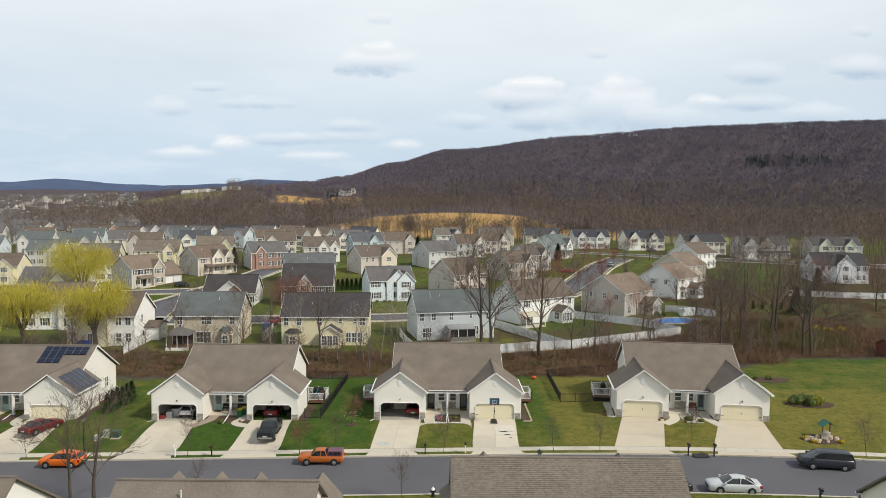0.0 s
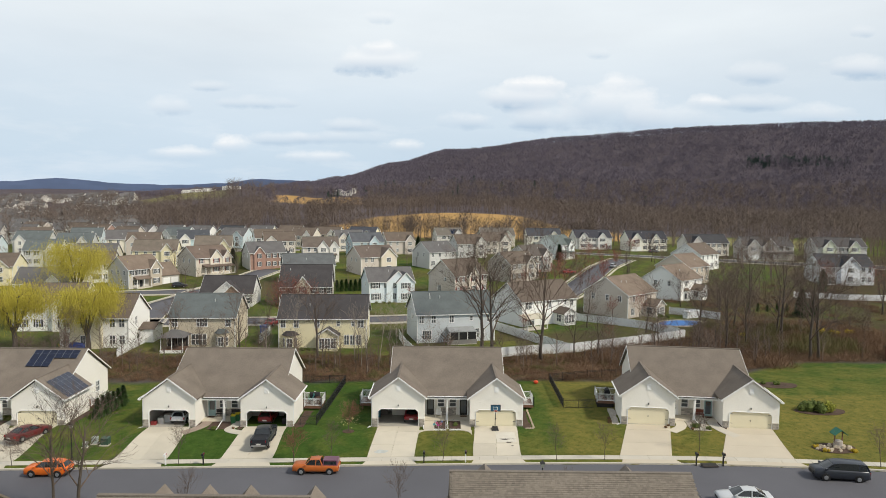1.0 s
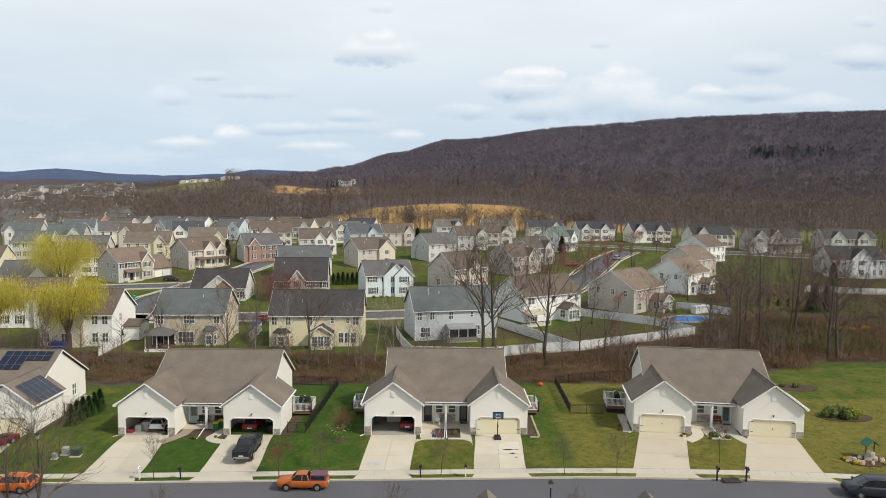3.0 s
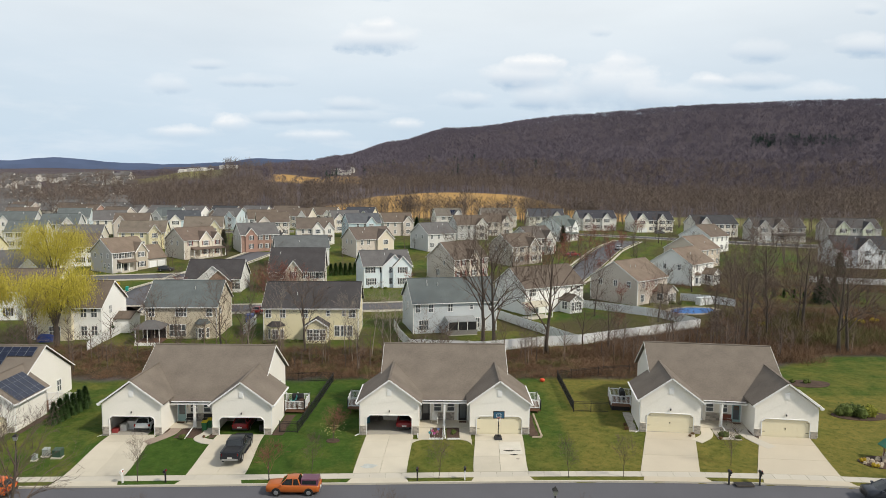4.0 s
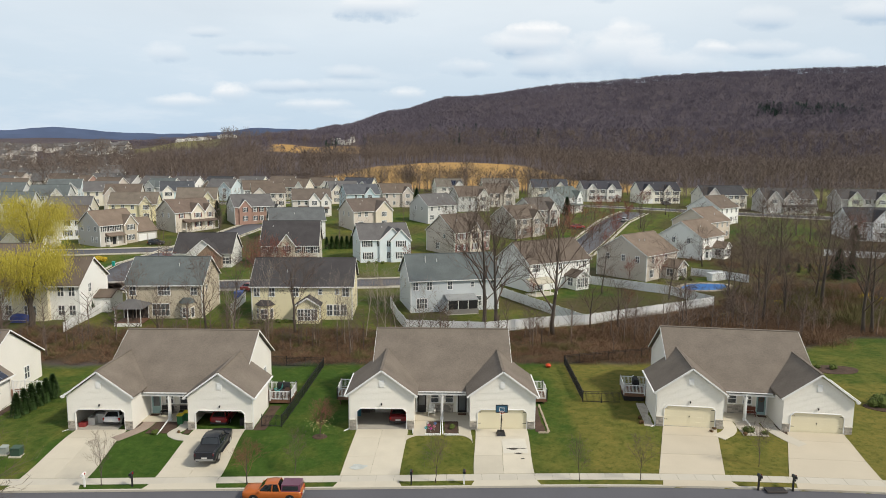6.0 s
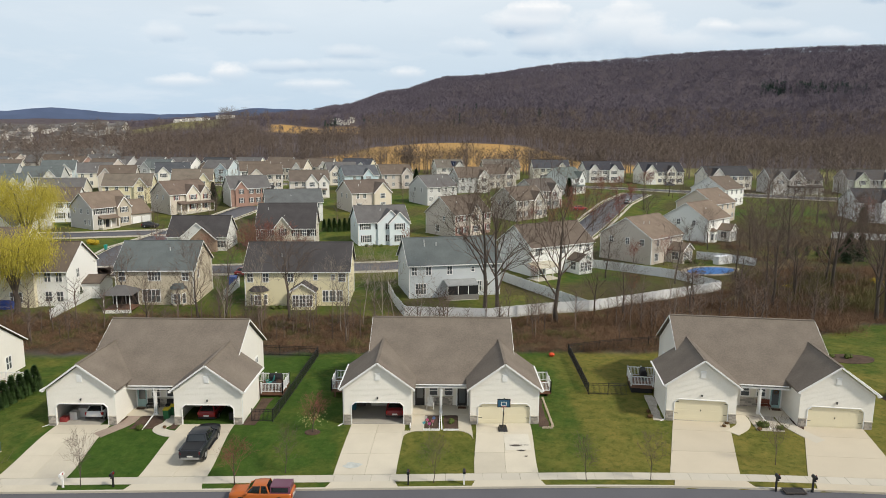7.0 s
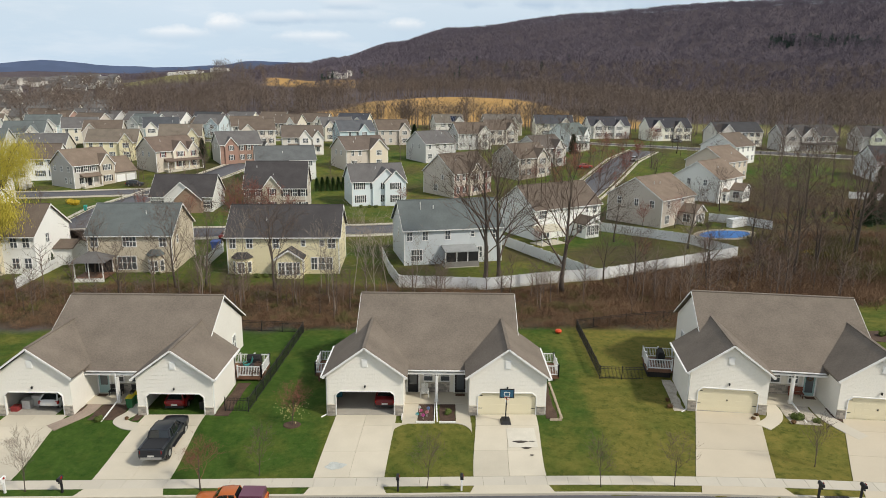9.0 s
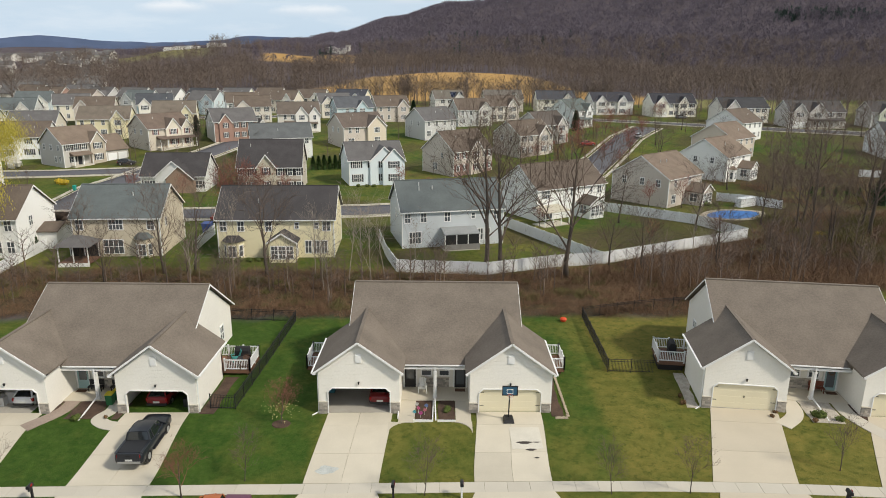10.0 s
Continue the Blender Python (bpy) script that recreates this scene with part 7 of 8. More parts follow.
for _ in range(60):
    x, y = rnd_extra.uniform(78, 165), rnd_extra.uniform(62, 165)
    if x < 60 + (y - 60) * 0.55 or noise.noise((x / 18, y / 18, 3)) < -0.25:
        continue
    spots.append((x, y, rnd_extra.uniform(0.3, 0.62), rnd_extra.uniform(0, 6.28), rnd_extra.randrange(3)))
for _ in range(36):
    x, y = rnd.uniform(50, 118), rnd.uniform(52, 135)
    if (x - 54.6) ** 2 + (y - 74) ** 2 < 90 or (x - 67) ** 2 + (y - 118) ** 2 < 130 or (x < 60 and y > 80):
        continue
    spots.append((x, y, rnd.uniform(0.25, 0.55), rnd.uniform(0, 6.28), rnd.randrange(3)))
scatter("thicket", [far_tree(s, 13.0, 16, 9, 0.028) for s in (61, 62, 63)], spots, TWIG, "leafless young trees in the thicket", "thicket")

WOODS = mat("woodland_bark", (0.102, 0.080, 0.068), 0.95, 0.36, 40.0, 0.4, 0.0, island=0.4, tint=(0.150, 0.115, 0.095))
# purple of bare twigs, pushed bluer to paint in the haze of distance
HILLS = mat("hazed_hill_woodland", (0.118, 0.101, 0.126), 0.95, 0.20, 140.0, 0.05, 0.0, island=0.35, tint=(0.138, 0.117, 0.142))


def polar(r, az):
    return r * math.sin(radians(az)), r * math.cos(radians(az)) - 65


# belt of trees before the fields, woods between the fields and up to the hill's foot
spots = []
while len(spots) < 5400:
    az, r = rnd.uniform(-41, 41), 335 + 600 * rnd.random() ** 0.85
    x, y = polar(r, az)
    l, br, gold, gr = in_lawn(x, y)
    edge = 352 + 18 * noise.noise((az / 4, 0, 0)) - max(0, az - 16) * 1.6
    if r < edge or (gold > 0.3 or gr > 0.3) and not (r < 402 and rnd.random() < 0.30):
        continue
    if rnd.random() < 0.62 * ease(-az, 24, 31) or -15 < az < -6.5 and 620 < r < 830 and rnd.random() < 0.88:
        continue
    spots.append((x, y, rnd.uniform(0.6, 1.12), rnd.uniform(0, 6.28), rnd.randrange(5)))
for _ in range(170):
    x, y = polar(rnd.uniform(350, 378), rnd.uniform(-13, 15))
    spots.append((x, y, rnd.uniform(0.45, 0.95), rnd.uniform(0, 6.28), rnd.randrange(5)))
for _ in range(34):
    az = rnd.uniform(23, 42)
    r = rnd.uniform(225, 340)
    x, y = polar(r, az)
    if 118 < x < 182 and 138 < y < 216:
        continue
    spots.append((x, y, rnd.uniform(0.5, 0.95), rnd.uniform(0, 6.28), rnd.randrange(5)))
scatter("woods", [far_tree(s, 17.0, 14, 8, 0.085) for s in (71, 72, 73, 74, 75)], spots, WOODS, "leafless brown woodland before and behind the fields", "woods")
# bare trees standing all through the gardens of the estate
spots = []
while len(spots) < 420:
    x, y = rnd.uniform(-235, 125), rnd.uniform(88, 300)
    if noise.noise((x / 17, y / 17, 1)) < -0.25 or y < 110 and -30 < x < 25:
        continue
    spots.append((x, y, rnd.uniform(0.30, 0.62), rnd.uniform(0, 6.28), rnd.randrange(3)))
scatter("garden_trees", [far_tree(s, 15.0, 13, 11, 0.045) for s in (76, 77, 78)], spots, TWIG, "leafless garden trees between the houses", "trees")
spots = []
while len(spots) < 15500:
    az, r = rnd.uniform(-41, 42), 790 + 830 * rnd.random() ** 0.85
    x, y = polar(r, az)
    l, br, gold, gr = in_lawn(x, y)
    if gold > 0.3 or gr > 0.3 or az < -15 and r < 1300 or az < -27 and rnd.random() < 0.85:
        continue
    spots.append((x, y, rnd.uniform(0.6, 1.05), rnd.uniform(0, 6.28), rnd.randrange(4)))
scatter("hill_woods", [canopy(s, 12.5, 4.6, 52, 1.6) for s in (81, 82, 83, 84)], spots, HILLS, "leafless purple-brown woodland over the long hill, some haze in its colour", "woods")
spots = [(*polar(rnd.uniform(1050, 1105), rnd.choice((rnd.uniform(26.5, 31.5), rnd.uniform(24.5, 26.2), rnd.uniform(27, 31)))), rnd.uniform(0.7, 1.15), rnd.uniform(0, 6.28), 0) for _ in range(110)]
spots += [(*polar(rnd.uniform(820, 1000), rnd.choice((rnd.uniform(-10, -4), rnd.uniform(0, 6), rnd.uniform(-10, 24)))), rnd.uniform(0.9, 1.5), rnd.uniform(0, 6.28), 0) for _ in range(40)]
cv = cone_mesh(5, 9.0, 2.4, 90, 1.3, EVERGREEN)
tv = np.array([tuple(v.co) for v in cv.vertices])
cv.calc_loop_triangles()
scatter("hill_conifers", [(tv, np.array([tuple(t.vertices) for t in cv.loop_triangles]))], spots, mat("far_needles", (0.040, 0.066, 0.056), 0.9, 0.3, 20.0, 0.5, 0.0, island=0.6), "dark conifers scattered on the hill", "conifers")

# the distant town, tiny roofs
b, far_roof = Build(), Build()
for _ in range(300):
    az, r = -37 + 12 * rnd.random() ** 1.6, 385 + 1150 * rnd.random() ** 1.1
    x, y = polar(r, az)
    z, a = ground(x, y), rnd.uniform(-0.4, 0.6)
    W, D = rnd.uniform(5, 7), rnd.uniform(4, 5)
    m = pose(x, y, z, 0, 0, math.degrees(a))
    sec = [(-D, -1), (D, -1), (D, 5.4), (0, 8.8), (-D, 5.4)]
    b.solid([m @ Vector((-W, p, q)) for p, q in sec], [m @ Vector((W, p, q)) for p, q in sec])
    top = [(-D - 0.4, 5.2), (0, 8.9), (D + 0.4, 5.2), (D + 0.4, 5.45), (0, 9.2), (-D - 0.4, 5.45)]
    far_roof.solid([m @ Vector((-W - 0.3, p, q)) for p, q in top], [m @ Vector((W + 0.3, p, q)) for p, q in top])
for az, r, n, W in ((-20.2, 1075, 13, 8), (-17.6, 1060, 6, 7), (-8.2, 950, 5, 5), (-31, 2600, 6, 38), (-33, 2400, 5, 30)):
    for i in range(n):
        x, y = polar(r + rnd.uniform(-20, 20), az + (i - n / 2) * ((0.17 if W > 5 else 0.4) if W < 20 else 1.1) + rnd.uniform(-0.08, 0.08))
        z = ground(x, y)
        b.box(x - W / 2, x + W / 2, y - 6, y + 6, z - 2, z + (4.0 if W > 20 else 5.5) + rnd.uniform(0, 2.5))
tagged(new("distant_houses", leaf_mesh(b, "distant_houses", mat("distant_walls", (0.60, 0.58, 0.54), 0.8, 0.15, 60, 0.05, 0.0, island=0.8))), "far-off pale houses of the town", "houses", kind="stuff")
tagged(new("distant_roofs", leaf_mesh(far_roof, "distant_roofs", mat("distant_shingle", (0.13, 0.125, 0.125), 0.9, 0.3, 60, 0.05, 0.0, island=0.8))), "far-off dark grey roofs of the town", "roofs", kind="stuff")


# ---------------------------------------------------------------- cars
TYRE = mat("tyre_rubber", (0.015, 0.015, 0.016), 0.85, 0.2, 1, 20, 0.1)
RIM = mat("alloy_rim", (0.42, 0.43, 0.45), 0.35, 0.1, metal=0.8)
CAR_GLASS = mat("car_glass", (0.012, 0.015, 0.018), 0.05, 0.2, 2, 0.5, 0.0, spec=0.7)
RED_LAMP = mat("tail_lamp", (0.30, 0.012, 0.012), 0.25, 0.1)
CLEAR_LAMP = mat("head_lamp", (0.62, 0.63, 0.64), 0.15, 0.1, spec=0.7)
PLATE = mat("plate", (0.60, 0.60, 0.58), 0.5, 0.05)


def paint(color):
    return mat("car_paint", color, 0.30, 0.06, 2.0, 3.0, 0.0, spec=0.45)


def loft(stations):
    """Skin over cross-sections of equal point count, closed at both ends."""
    b, n = Build(), len(stations[0])
    for st in stations:
        b.v += st
    for k in range(len(stations) - 1):
        for q in range(n):
            q2 = (q + 1) % n
            b.f.append([k * n + q, k * n + q2, (k + 1) * n + q2, (k + 1) * n + q])
    b.f.append(list(reversed(range(n))))
    b.f.append([(len(stations) - 1) * n + q for q in range(n)])
    return b


def section(x, w, z0, z1, shoulder=0.9, crown=0.04):
    h = z1 - z0
    right = [(w * 0.90, z0), (w * 0.985, z0 + h * 0.15), (w, z0 + h * 0.55), (w * 0.975, z0 + h * 0.85), (w * shoulder, z1), (w * 0.45, z1 + crown)]
    return [(x, y, z) for y, z in right] + [(x, -y, z) for y, z in reversed(right)]


SHAPES = {
    # body stations (x, half width, sill, top), cabin stations (x, half width at foot, half width at top, foot z, top z), wheel x, length, wheel radius
    "crossover": ([(2.2, .74, .33, .76), (2.1, .86, .26, .88), (1.75, .88, .24, .93), (.95, .90, .24, 1.00), (0, .90, .24, 1.02), (-1.2, .90, .24, 1.04), (-1.85, .88, .26, 1.06), (-2.12, .80, .34, 1.00), (-2.2, .70, .40, .88)],
                  [(1.15, .78, .70, .98, 1.00), (.40, .80, .60, 1.0, 1.50), (-.2, .80, .62, 1.0, 1.57), (-1.2, .80, .60, 1.02, 1.53), (-1.75, .78, .56, 1.04, 1.40), (-2.08, .74, .66, 1.02, 1.06)], 1.33, 0.34),
    "sedan": ([(2.4, .74, .32, .68), (2.28, .86, .24, .78), (1.8, .89, .22, .86), (.9, .91, .22, .94), (0, .91, .22, .95), (-1.2, .91, .22, .97), (-1.9, .88, .24, 1.0), (-2.3, .80, .32, .96), (-2.4, .68, .40, .80)],
              [(1.15, .78, .70, .92, .94), (.30, .80, .58, .94, 1.38), (-.3, .80, .60, .94, 1.44), (-1.0, .80, .58, .95, 1.38), (-1.75, .78, .66, .97, 1.02)], 1.42, 0.32),
    "van": ([(2.5, .80, .34, .82), (2.4, .92, .26, .96), (1.9, .97, .24, 1.06), (1.2, .98, .24, 1.12), (0, .98, .24, 1.12), (-1.6, .98, .24, 1.12), (-2.3, .96, .26, 1.12), (-2.5, .88, .34, 1.06), (-2.55, .80, .40, .92)],
            [(1.65, .84, .74, 1.06, 1.08), (.80, .86, .70, 1.1, 1.62), (.2, .88, .74, 1.1, 1.74), (-1.4, .88, .74, 1.1, 1.75), (-2.2, .86, .70, 1.1, 1.68), (-2.5, .80, .68, 1.06, 1.2)], 1.5, 0.34),
    "pickup": ([(2.74, .86, .46, .98), (2.66, .93, .40, 1.06), (2.2, .95, .38, 1.10), (1.2, .96, .38, 1.14), (.2, .96, .38, 1.14), (-.75, .96, .38, 1.14), (-2.4, .96, .40, 1.14), (-2.7, .93, .46, 1.12), (-2.74, .88, .5, 1.05)],
               [(1.35, .84, .76, 1.08, 1.12), (.72, .86, .68, 1.1, 1.68), (.1, .88, .70, 1.1, 1.76), (-.55, .88, .70, 1.1, 1.74), (-.80, .86, .74, 1.1, 1.16)], 1.68, 0.39),
    "crew": ([(2.95, .88, .50, 1.02), (2.86, .96, .42, 1.14), (2.3, .99, .40, 1.20), (1.35, 1.0, .40, 1.24), (.2, 1.0, .40, 1.24), (-.95, 1.0, .40, 1.24), (-2.6, 1.0, .42, 1.24), (-2.88, .98, .48, 1.24), (-2.93, .94, .52, 1.20)],
             [(1.45, .90, .82, 1.18, 1.22), (.80, .92, .72, 1.2, 1.78), (.2, .93, .75, 1.2, 1.90), (-.5, .93, .75, 1.2, 1.90), (-.98, .92, .74, 1.2, 1.84), (-1.16, .90, .80, 1.2, 1.28)], 1.86, 0.42),
}


def car(kind, x, y, yaw, color, label, z=None, cap=None, size=1.0, group="parked cars", lift=0.0):
    body, cabin, wx, wr = SHAPES[kind]
    z = ground(x, y) if z is None else z
    t = thing("pickup_truck" if kind in ("pickup", "crew") else "minivan" if kind == "van" else "car", pose(x, y, z + lift, 0, 0, yaw) @ Matrix.Scale(size, 4), label, "pickup truck" if kind in ("pickup", "crew") else "car", group)
    p = paint(color)
    main = part("body", loft([section(*s) for s in body]), p, t, smooth=True)
    secs = []
    for cx, w0, w1, z0, z1 in cabin:
        secs.append([(cx, w0, z0 - 0.04), (cx, (w0 + w1) / 2, (z0 + z1) / 2), (cx, w1, z1), (cx, 0, z1 + 0.03), (cx, -w1, z1), (cx, -(w0 + w1) / 2, (z0 + z1) / 2), (cx, -w0, z0 - 0.04)])
    part("glazing", loft(secs), CAR_GLASS, t, "dark tinted glass")
    mid = cabin[1:-1]
    roof = Build()
    n = len(mid)
    i0 = len(roof.v)
    for cx, w0, w1, z0, z1 in mid:
        roof.v += [(cx, w1 + 0.015, z1 - 0.02), (cx, w1 * 0.8, z1 + 0.035), (cx, 0, z1 + 0.055), (cx, -w1 * 0.8, z1 + 0.035), (cx, -w1 - 0.015, z1 - 0.02)]
    for k in range(n - 1):
        for q in range(4):
            roof.f.append([i0 + k * 5 + q, i0 + k * 5 + q + 1, i0 + k * 5 + q + 6, i0 + k * 5 + q + 5])
    part("roof", roof, p, t, smooth=True)
    for s in (-1, 1):
        first, last = cabin[0], cabin[-1]
        part("pillar", Build().beam((first[0], s * first[1], first[3]), (mid[0][0], s * mid[0][2], mid[0][4]), 0.07, 0.06), p, t)
        part("pillar", Build().beam((last[0], s * last[1], last[3]), (mid[-1][0], s * mid[-1][2], mid[-1][4]), 0.12, 0.07), p, t)
        mm = mid[len(mid) // 2]
        part("pillar", Build().beam((mm[0] - 0.1, s * (mm[1] + 0.01), mm[3]), (mm[0] - 0.15, s * (mm[2] + 0.015), mm[4]), 0.09, 0.05), p, t)
        part("mirror", Build().box(first[0] - 0.28, first[0] - 0.1, s * (first[1] + 0.16) - 0.1, s * (first[1] + 0.16) + 0.1, first[3] + 0.05, first[3] + 0.2), p, t)
        fx, rx = body[1][0], body[-2][0]
        part("headlight", Build().box(fx - 0.12, fx + 0.05, s * 0.62 - 0.16, s * 0.62 + 0.16, body[1][3] - 0.22, body[1][3] - 0.06), CLEAR_LAMP, t, "clear headlight")
        part("tail_light", Build().box(rx - 0.06, rx + 0.14, s * 0.72 - 0.12, s * 0.72 + 0.12, body[-2][3] - 0.32, body[-2][3] - 0.06), RED_LAMP, t, "red tail light")
        for fr in (-1, 1):
            o = max(q[1] for q in body) + 0.012
            part("wheel_arch", Build().tube([(fr * wx, s * (o - 0.16), wr + 0.02), (fr * wx, s * (o - 0.004), wr + 0.02)], (wr * 1.2, wr * 1.2), 20), BLACK, t)
            w = part("wheel", Build().tube([(fr * wx, s * (o - 0.22), wr), (fr * wx, s * (o - 0.19), wr), (fr * wx, s * (o - 0.01), wr), (fr * wx, s * (o + 0.015), wr)], (wr * 0.8, wr, wr, wr * 0.9), 18), TYRE, t, smooth=False)
            part("rim", Build().tube([(fr * wx, s * o, wr), (fr * wx, s * (o + 0.025), wr)], (wr * 0.66, wr * 0.58), 10), RIM, w)
    part("bumper", Build().box(body[-1][0] - 0.03, body[-1][0] + 0.14, -0.80, 0.80, body[-1][2] - 0.06, body[-1][2] + 0.12), RIM if kind in ("pickup", "crew") else BLACK, t)
    part("number_plate", Build().box(body[-1][0] - 0.05, body[-1][0], -0.25, 0.25, body[-1][2] + 0.16, body[-1][2] + 0.30), PLATE, t)
    part("grille", Build().box(body[0][0] - 0.03, body[0][0] + 0.03, -0.5, 0.5, body[0][2] + 0.08, body[0][3] - 0.08), BLACK, t)
    if kind == "pickup":
        part("bed_cover", Build().box(-2.62, -0.85, -0.82, 0.82, 1.12, 1.20), cap and paint(cap) or BLACK, t)
    if kind == "crew":
        part("bed_cover", Build().box(-2.78, -1.22, -0.80, 0.80, 1.25, 1.30), mat("vinyl_cover", (0.022, 0.023, 0.026), 0.7, 0.2), t, "black soft bed cover")
        for s in (-1, 1):
            part("bed_rail", Build().box(-2.86, -1.2, s * 0.90 - 0.08, s * 0.90 + 0.08, 1.24, 1.31), p, t)
            part("side_step", Build().box(-1.0, 1.2, s * 1.02 - 0.08, s * 1.02 + 0.08, 0.42, 0.48), BLACK, t)
            part("door_handle", Build().box(-0.05, 0.12, s * 1.0 - 0.02, s * 1.0 + 0.02, 1.06, 1.10), RIM, t)
        gate = part("tailgate", Build().box(-2.97, -2.90, -0.78, 0.78, 0.66, 1.27), p, t)
        part("gate_handle", Build().box(-3.0, -2.965, -0.16, 0.16, 1.04, 1.14), BLACK, gate)
    if cap:
        part("bed_cap", loft([[(q, .86, 1.15), (q, .70, 1.72), (q, -.70, 1.72), (q, -.86, 1.15)] for q in (-0.86, -1.7, -2.62)]), paint(cap), t, "purple bed cap")
        for s in (-1, 1):
            part("cap_window", Build().solid([(-1.0, s * .845, 1.26), (-2.45, s * .845, 1.26), (-2.45, s * .855, 1.26), (-1.0, s * .855, 1.26)], [(-1.0, s * .735, 1.62), (-2.45, s * .735, 1.62), (-2.45, s * .745, 1.62), (-1.0, s * .745, 1.62)]), CAR_GLASS, t)
    return t


ROAD = -0.14
car("crossover", -40.9, -11.7, 180, (0.62, 0.13, 0.012), "bright orange crossover parked at the kerb", lift=ROAD)
car("pickup", -13.2, -11.9, 180, (0.40, 0.105, 0.020), "orange pickup truck with a purple bed cap at the kerb", cap=(0.12, 0.040, 0.072), lift=ROAD, size=0.86)
car("van", 38.8, -14.9, 171, (0.026, 0.030, 0.040), "dark blue minivan parked at the kerb", lift=ROAD)
car("sedan", 27.1, -20.2, 174, (0.48, 0.50, 0.52), "silver sedan parked at the kerb", lift=ROAD)
car("crossover", 21.0, -19.8, -4, (0.02, 0.022, 0.025), "black car parked at the kerb", lift=ROAD)
car("crew", -20.6, -4.35, 92, (0.014, 0.017, 0.024), "dark navy crew-cab pickup truck on the driveway", lift=0.05, size=0.96)
car("sedan", -48.4, -2.9, 68, (0.11, 0.010, 0.012), "dark red sedan on the driveway", lift=0.05)
car("sedan", -4.05, 3.1, 90, (0.16, 0.012, 0.014), "dark red car inside the open garage", z=0.0)
car("crossover", -22.0, 3.2, 90, (0.20, 0.012, 0.016), "red car inside the open garage", z=-0.46)
car("crossover", -32.6, 3.0, 90, (0.60, 0.61, 0.62), "white car inside the open garage", z=-0.46)
car("crossover", -80.8, 124.5, 10, (0.02, 0.024, 0.03), "black car on a driveway among the houses", lift=0.1)
car("sedan", 44.6, 158.0, 20, (0.30, 0.015, 0.015), "red car beside the side street", lift=0.1)
car("sedan", -37.6, 66.0, 80, (0.28, 0.015, 0.015), "red car beside the tan house", lift=0.1)
car("crossover", 98.0, 232.0, 10, (0.10, 0.11, 0.13), "dark car before a far house", lift=0.1)
car("crossover", 64.0, 172.0, 60, (0.35, 0.36, 0.38), "grey car on the side street", lift=0.1)


# ---------------------------------------------------------------- street furniture
def mailbox(x, y, post, box, label):
    m = thing("mailbox", pose(x, y, ground(x, y)), label, "mailbox", "mailboxes along the street")
    part("post", Build().box(-0.06, 0.06, -0.06, 0.06, -0.3, 1.05).box(-0.05, 0.05, -0.3, 0.06, 0.85, 0.95), post, m)
    arc = [(-0.11, 0.0), (0.11, 0.0), (0.11, 0.14), (0.08, 0.21), (0.0, 0.24), (-0.08, 0.21), (-0.11, 0.14)]
    part("box", Build().extrude_y([(a, c + 1.05) for a, c in arc], -0.36, 0.16), box, m)
    part("flag", Build().box(0.115, 0.13, -0.2, -0.02, 1.15, 1.3), RED_LAMP, m)


for x, y, a, c, l in ((-2.2, -10.1, BLACK, BLACK, "black mailbox on a dark post"), (26.1, -11.4, BLACK, BLACK, "black mailbox on a dark post"), (28.8, -11.6, BLACK, BLACK, "black mailbox on a dark post"), (-25.6, -9.9, BLACK, BLACK, "black mailbox on a dark post"), (-37.7, -20.9, BLACK, BLACK, "black mailbox on a dark post"), (2.2, -10.1, WHITE, BLACK, "black mailbox on a white post"), (-29.6, -9.9, WHITE, WHITE, "white mailbox on a white post"), (33.5, -23.4, BLACK, BLACK, "black mailbox on a dark post")):
    mailbox(x, y, a, c, l)


def lamp_post(x, y, h):
    t = thing("street_lamp", pose(x, y, ground(x, y)), "black post lantern beside the street", "street lamp", "street lamps")
    part("post", Build().tube([(0, 0, -0.3), (0, 0, 0.1), (0, 0, 0.5), (0, 0, h - 0.55)], (0.14, 0.14, 0.07, 0.055), 10), BLACK, t)
    lan = part("lantern", Build().solid([(-.11, -.11, h - .55), (.11, -.11, h - .55), (.11, .11, h - .55), (-.11, .11, h - .55)], [(-.19, -.19, h - .15), (.19, -.19, h - .15), (.19, .19, h - .15), (-.19, .19, h - .15)]), mat("lamp_glass", (0.30, 0.31, 0.30), 0.2, 0.1), t)
    part("cap", Build().solid([(-.22, -.22, h - .15), (.22, -.22, h - .15), (.22, .22, h - .15), (-.22, .22, h - .15)], [(-.05, -.05, h + .08), (.05, -.05, h + .08), (.05, .05, h + .08), (-.05, .05, h + .08)]).tube([(0, 0, h + .08), (0, 0, h + .16)], (.03, .02), 6), BLACK, lan)


lamp_post(8.6, -21.3, 4.4)
lamp_post(-40.6, -8.0, 4.0)
hyd = thing("fire_hydrant", pose(-1.2, -20.85, ground(-1.2, -20.85)), "dark fire hydrant with a white bonnet", "hydrant")
part("barrel", Build().tube([(0, 0, -0.1), (0, 0, 0.08), (0, 0, 0.1), (0, 0, 0.62)], (0.2, 0.2, 0.15, 0.15), 12), BLACK, hyd)
part("bonnet", Build().tube([(0, 0, 0.62), (0, 0, 0.72), (0, 0, 0.84), (0, 0, 0.92)], (0.18, 0.17, 0.09, 0.04), 12), WHITE, hyd, "white bonnet")
for s in (-1, 1):
    part("nozzle", Build().tube([(s * 0.12, 0, 0.5), (s * 0.27, 0, 0.5)], (0.07, 0.08), 8), BLACK, hyd)
dr = thing("storm_drain", pose(27.4, -11.55, ground(27.4, -11.55) + 0.03), "dark storm drain inlet beside the kerb", "drain")
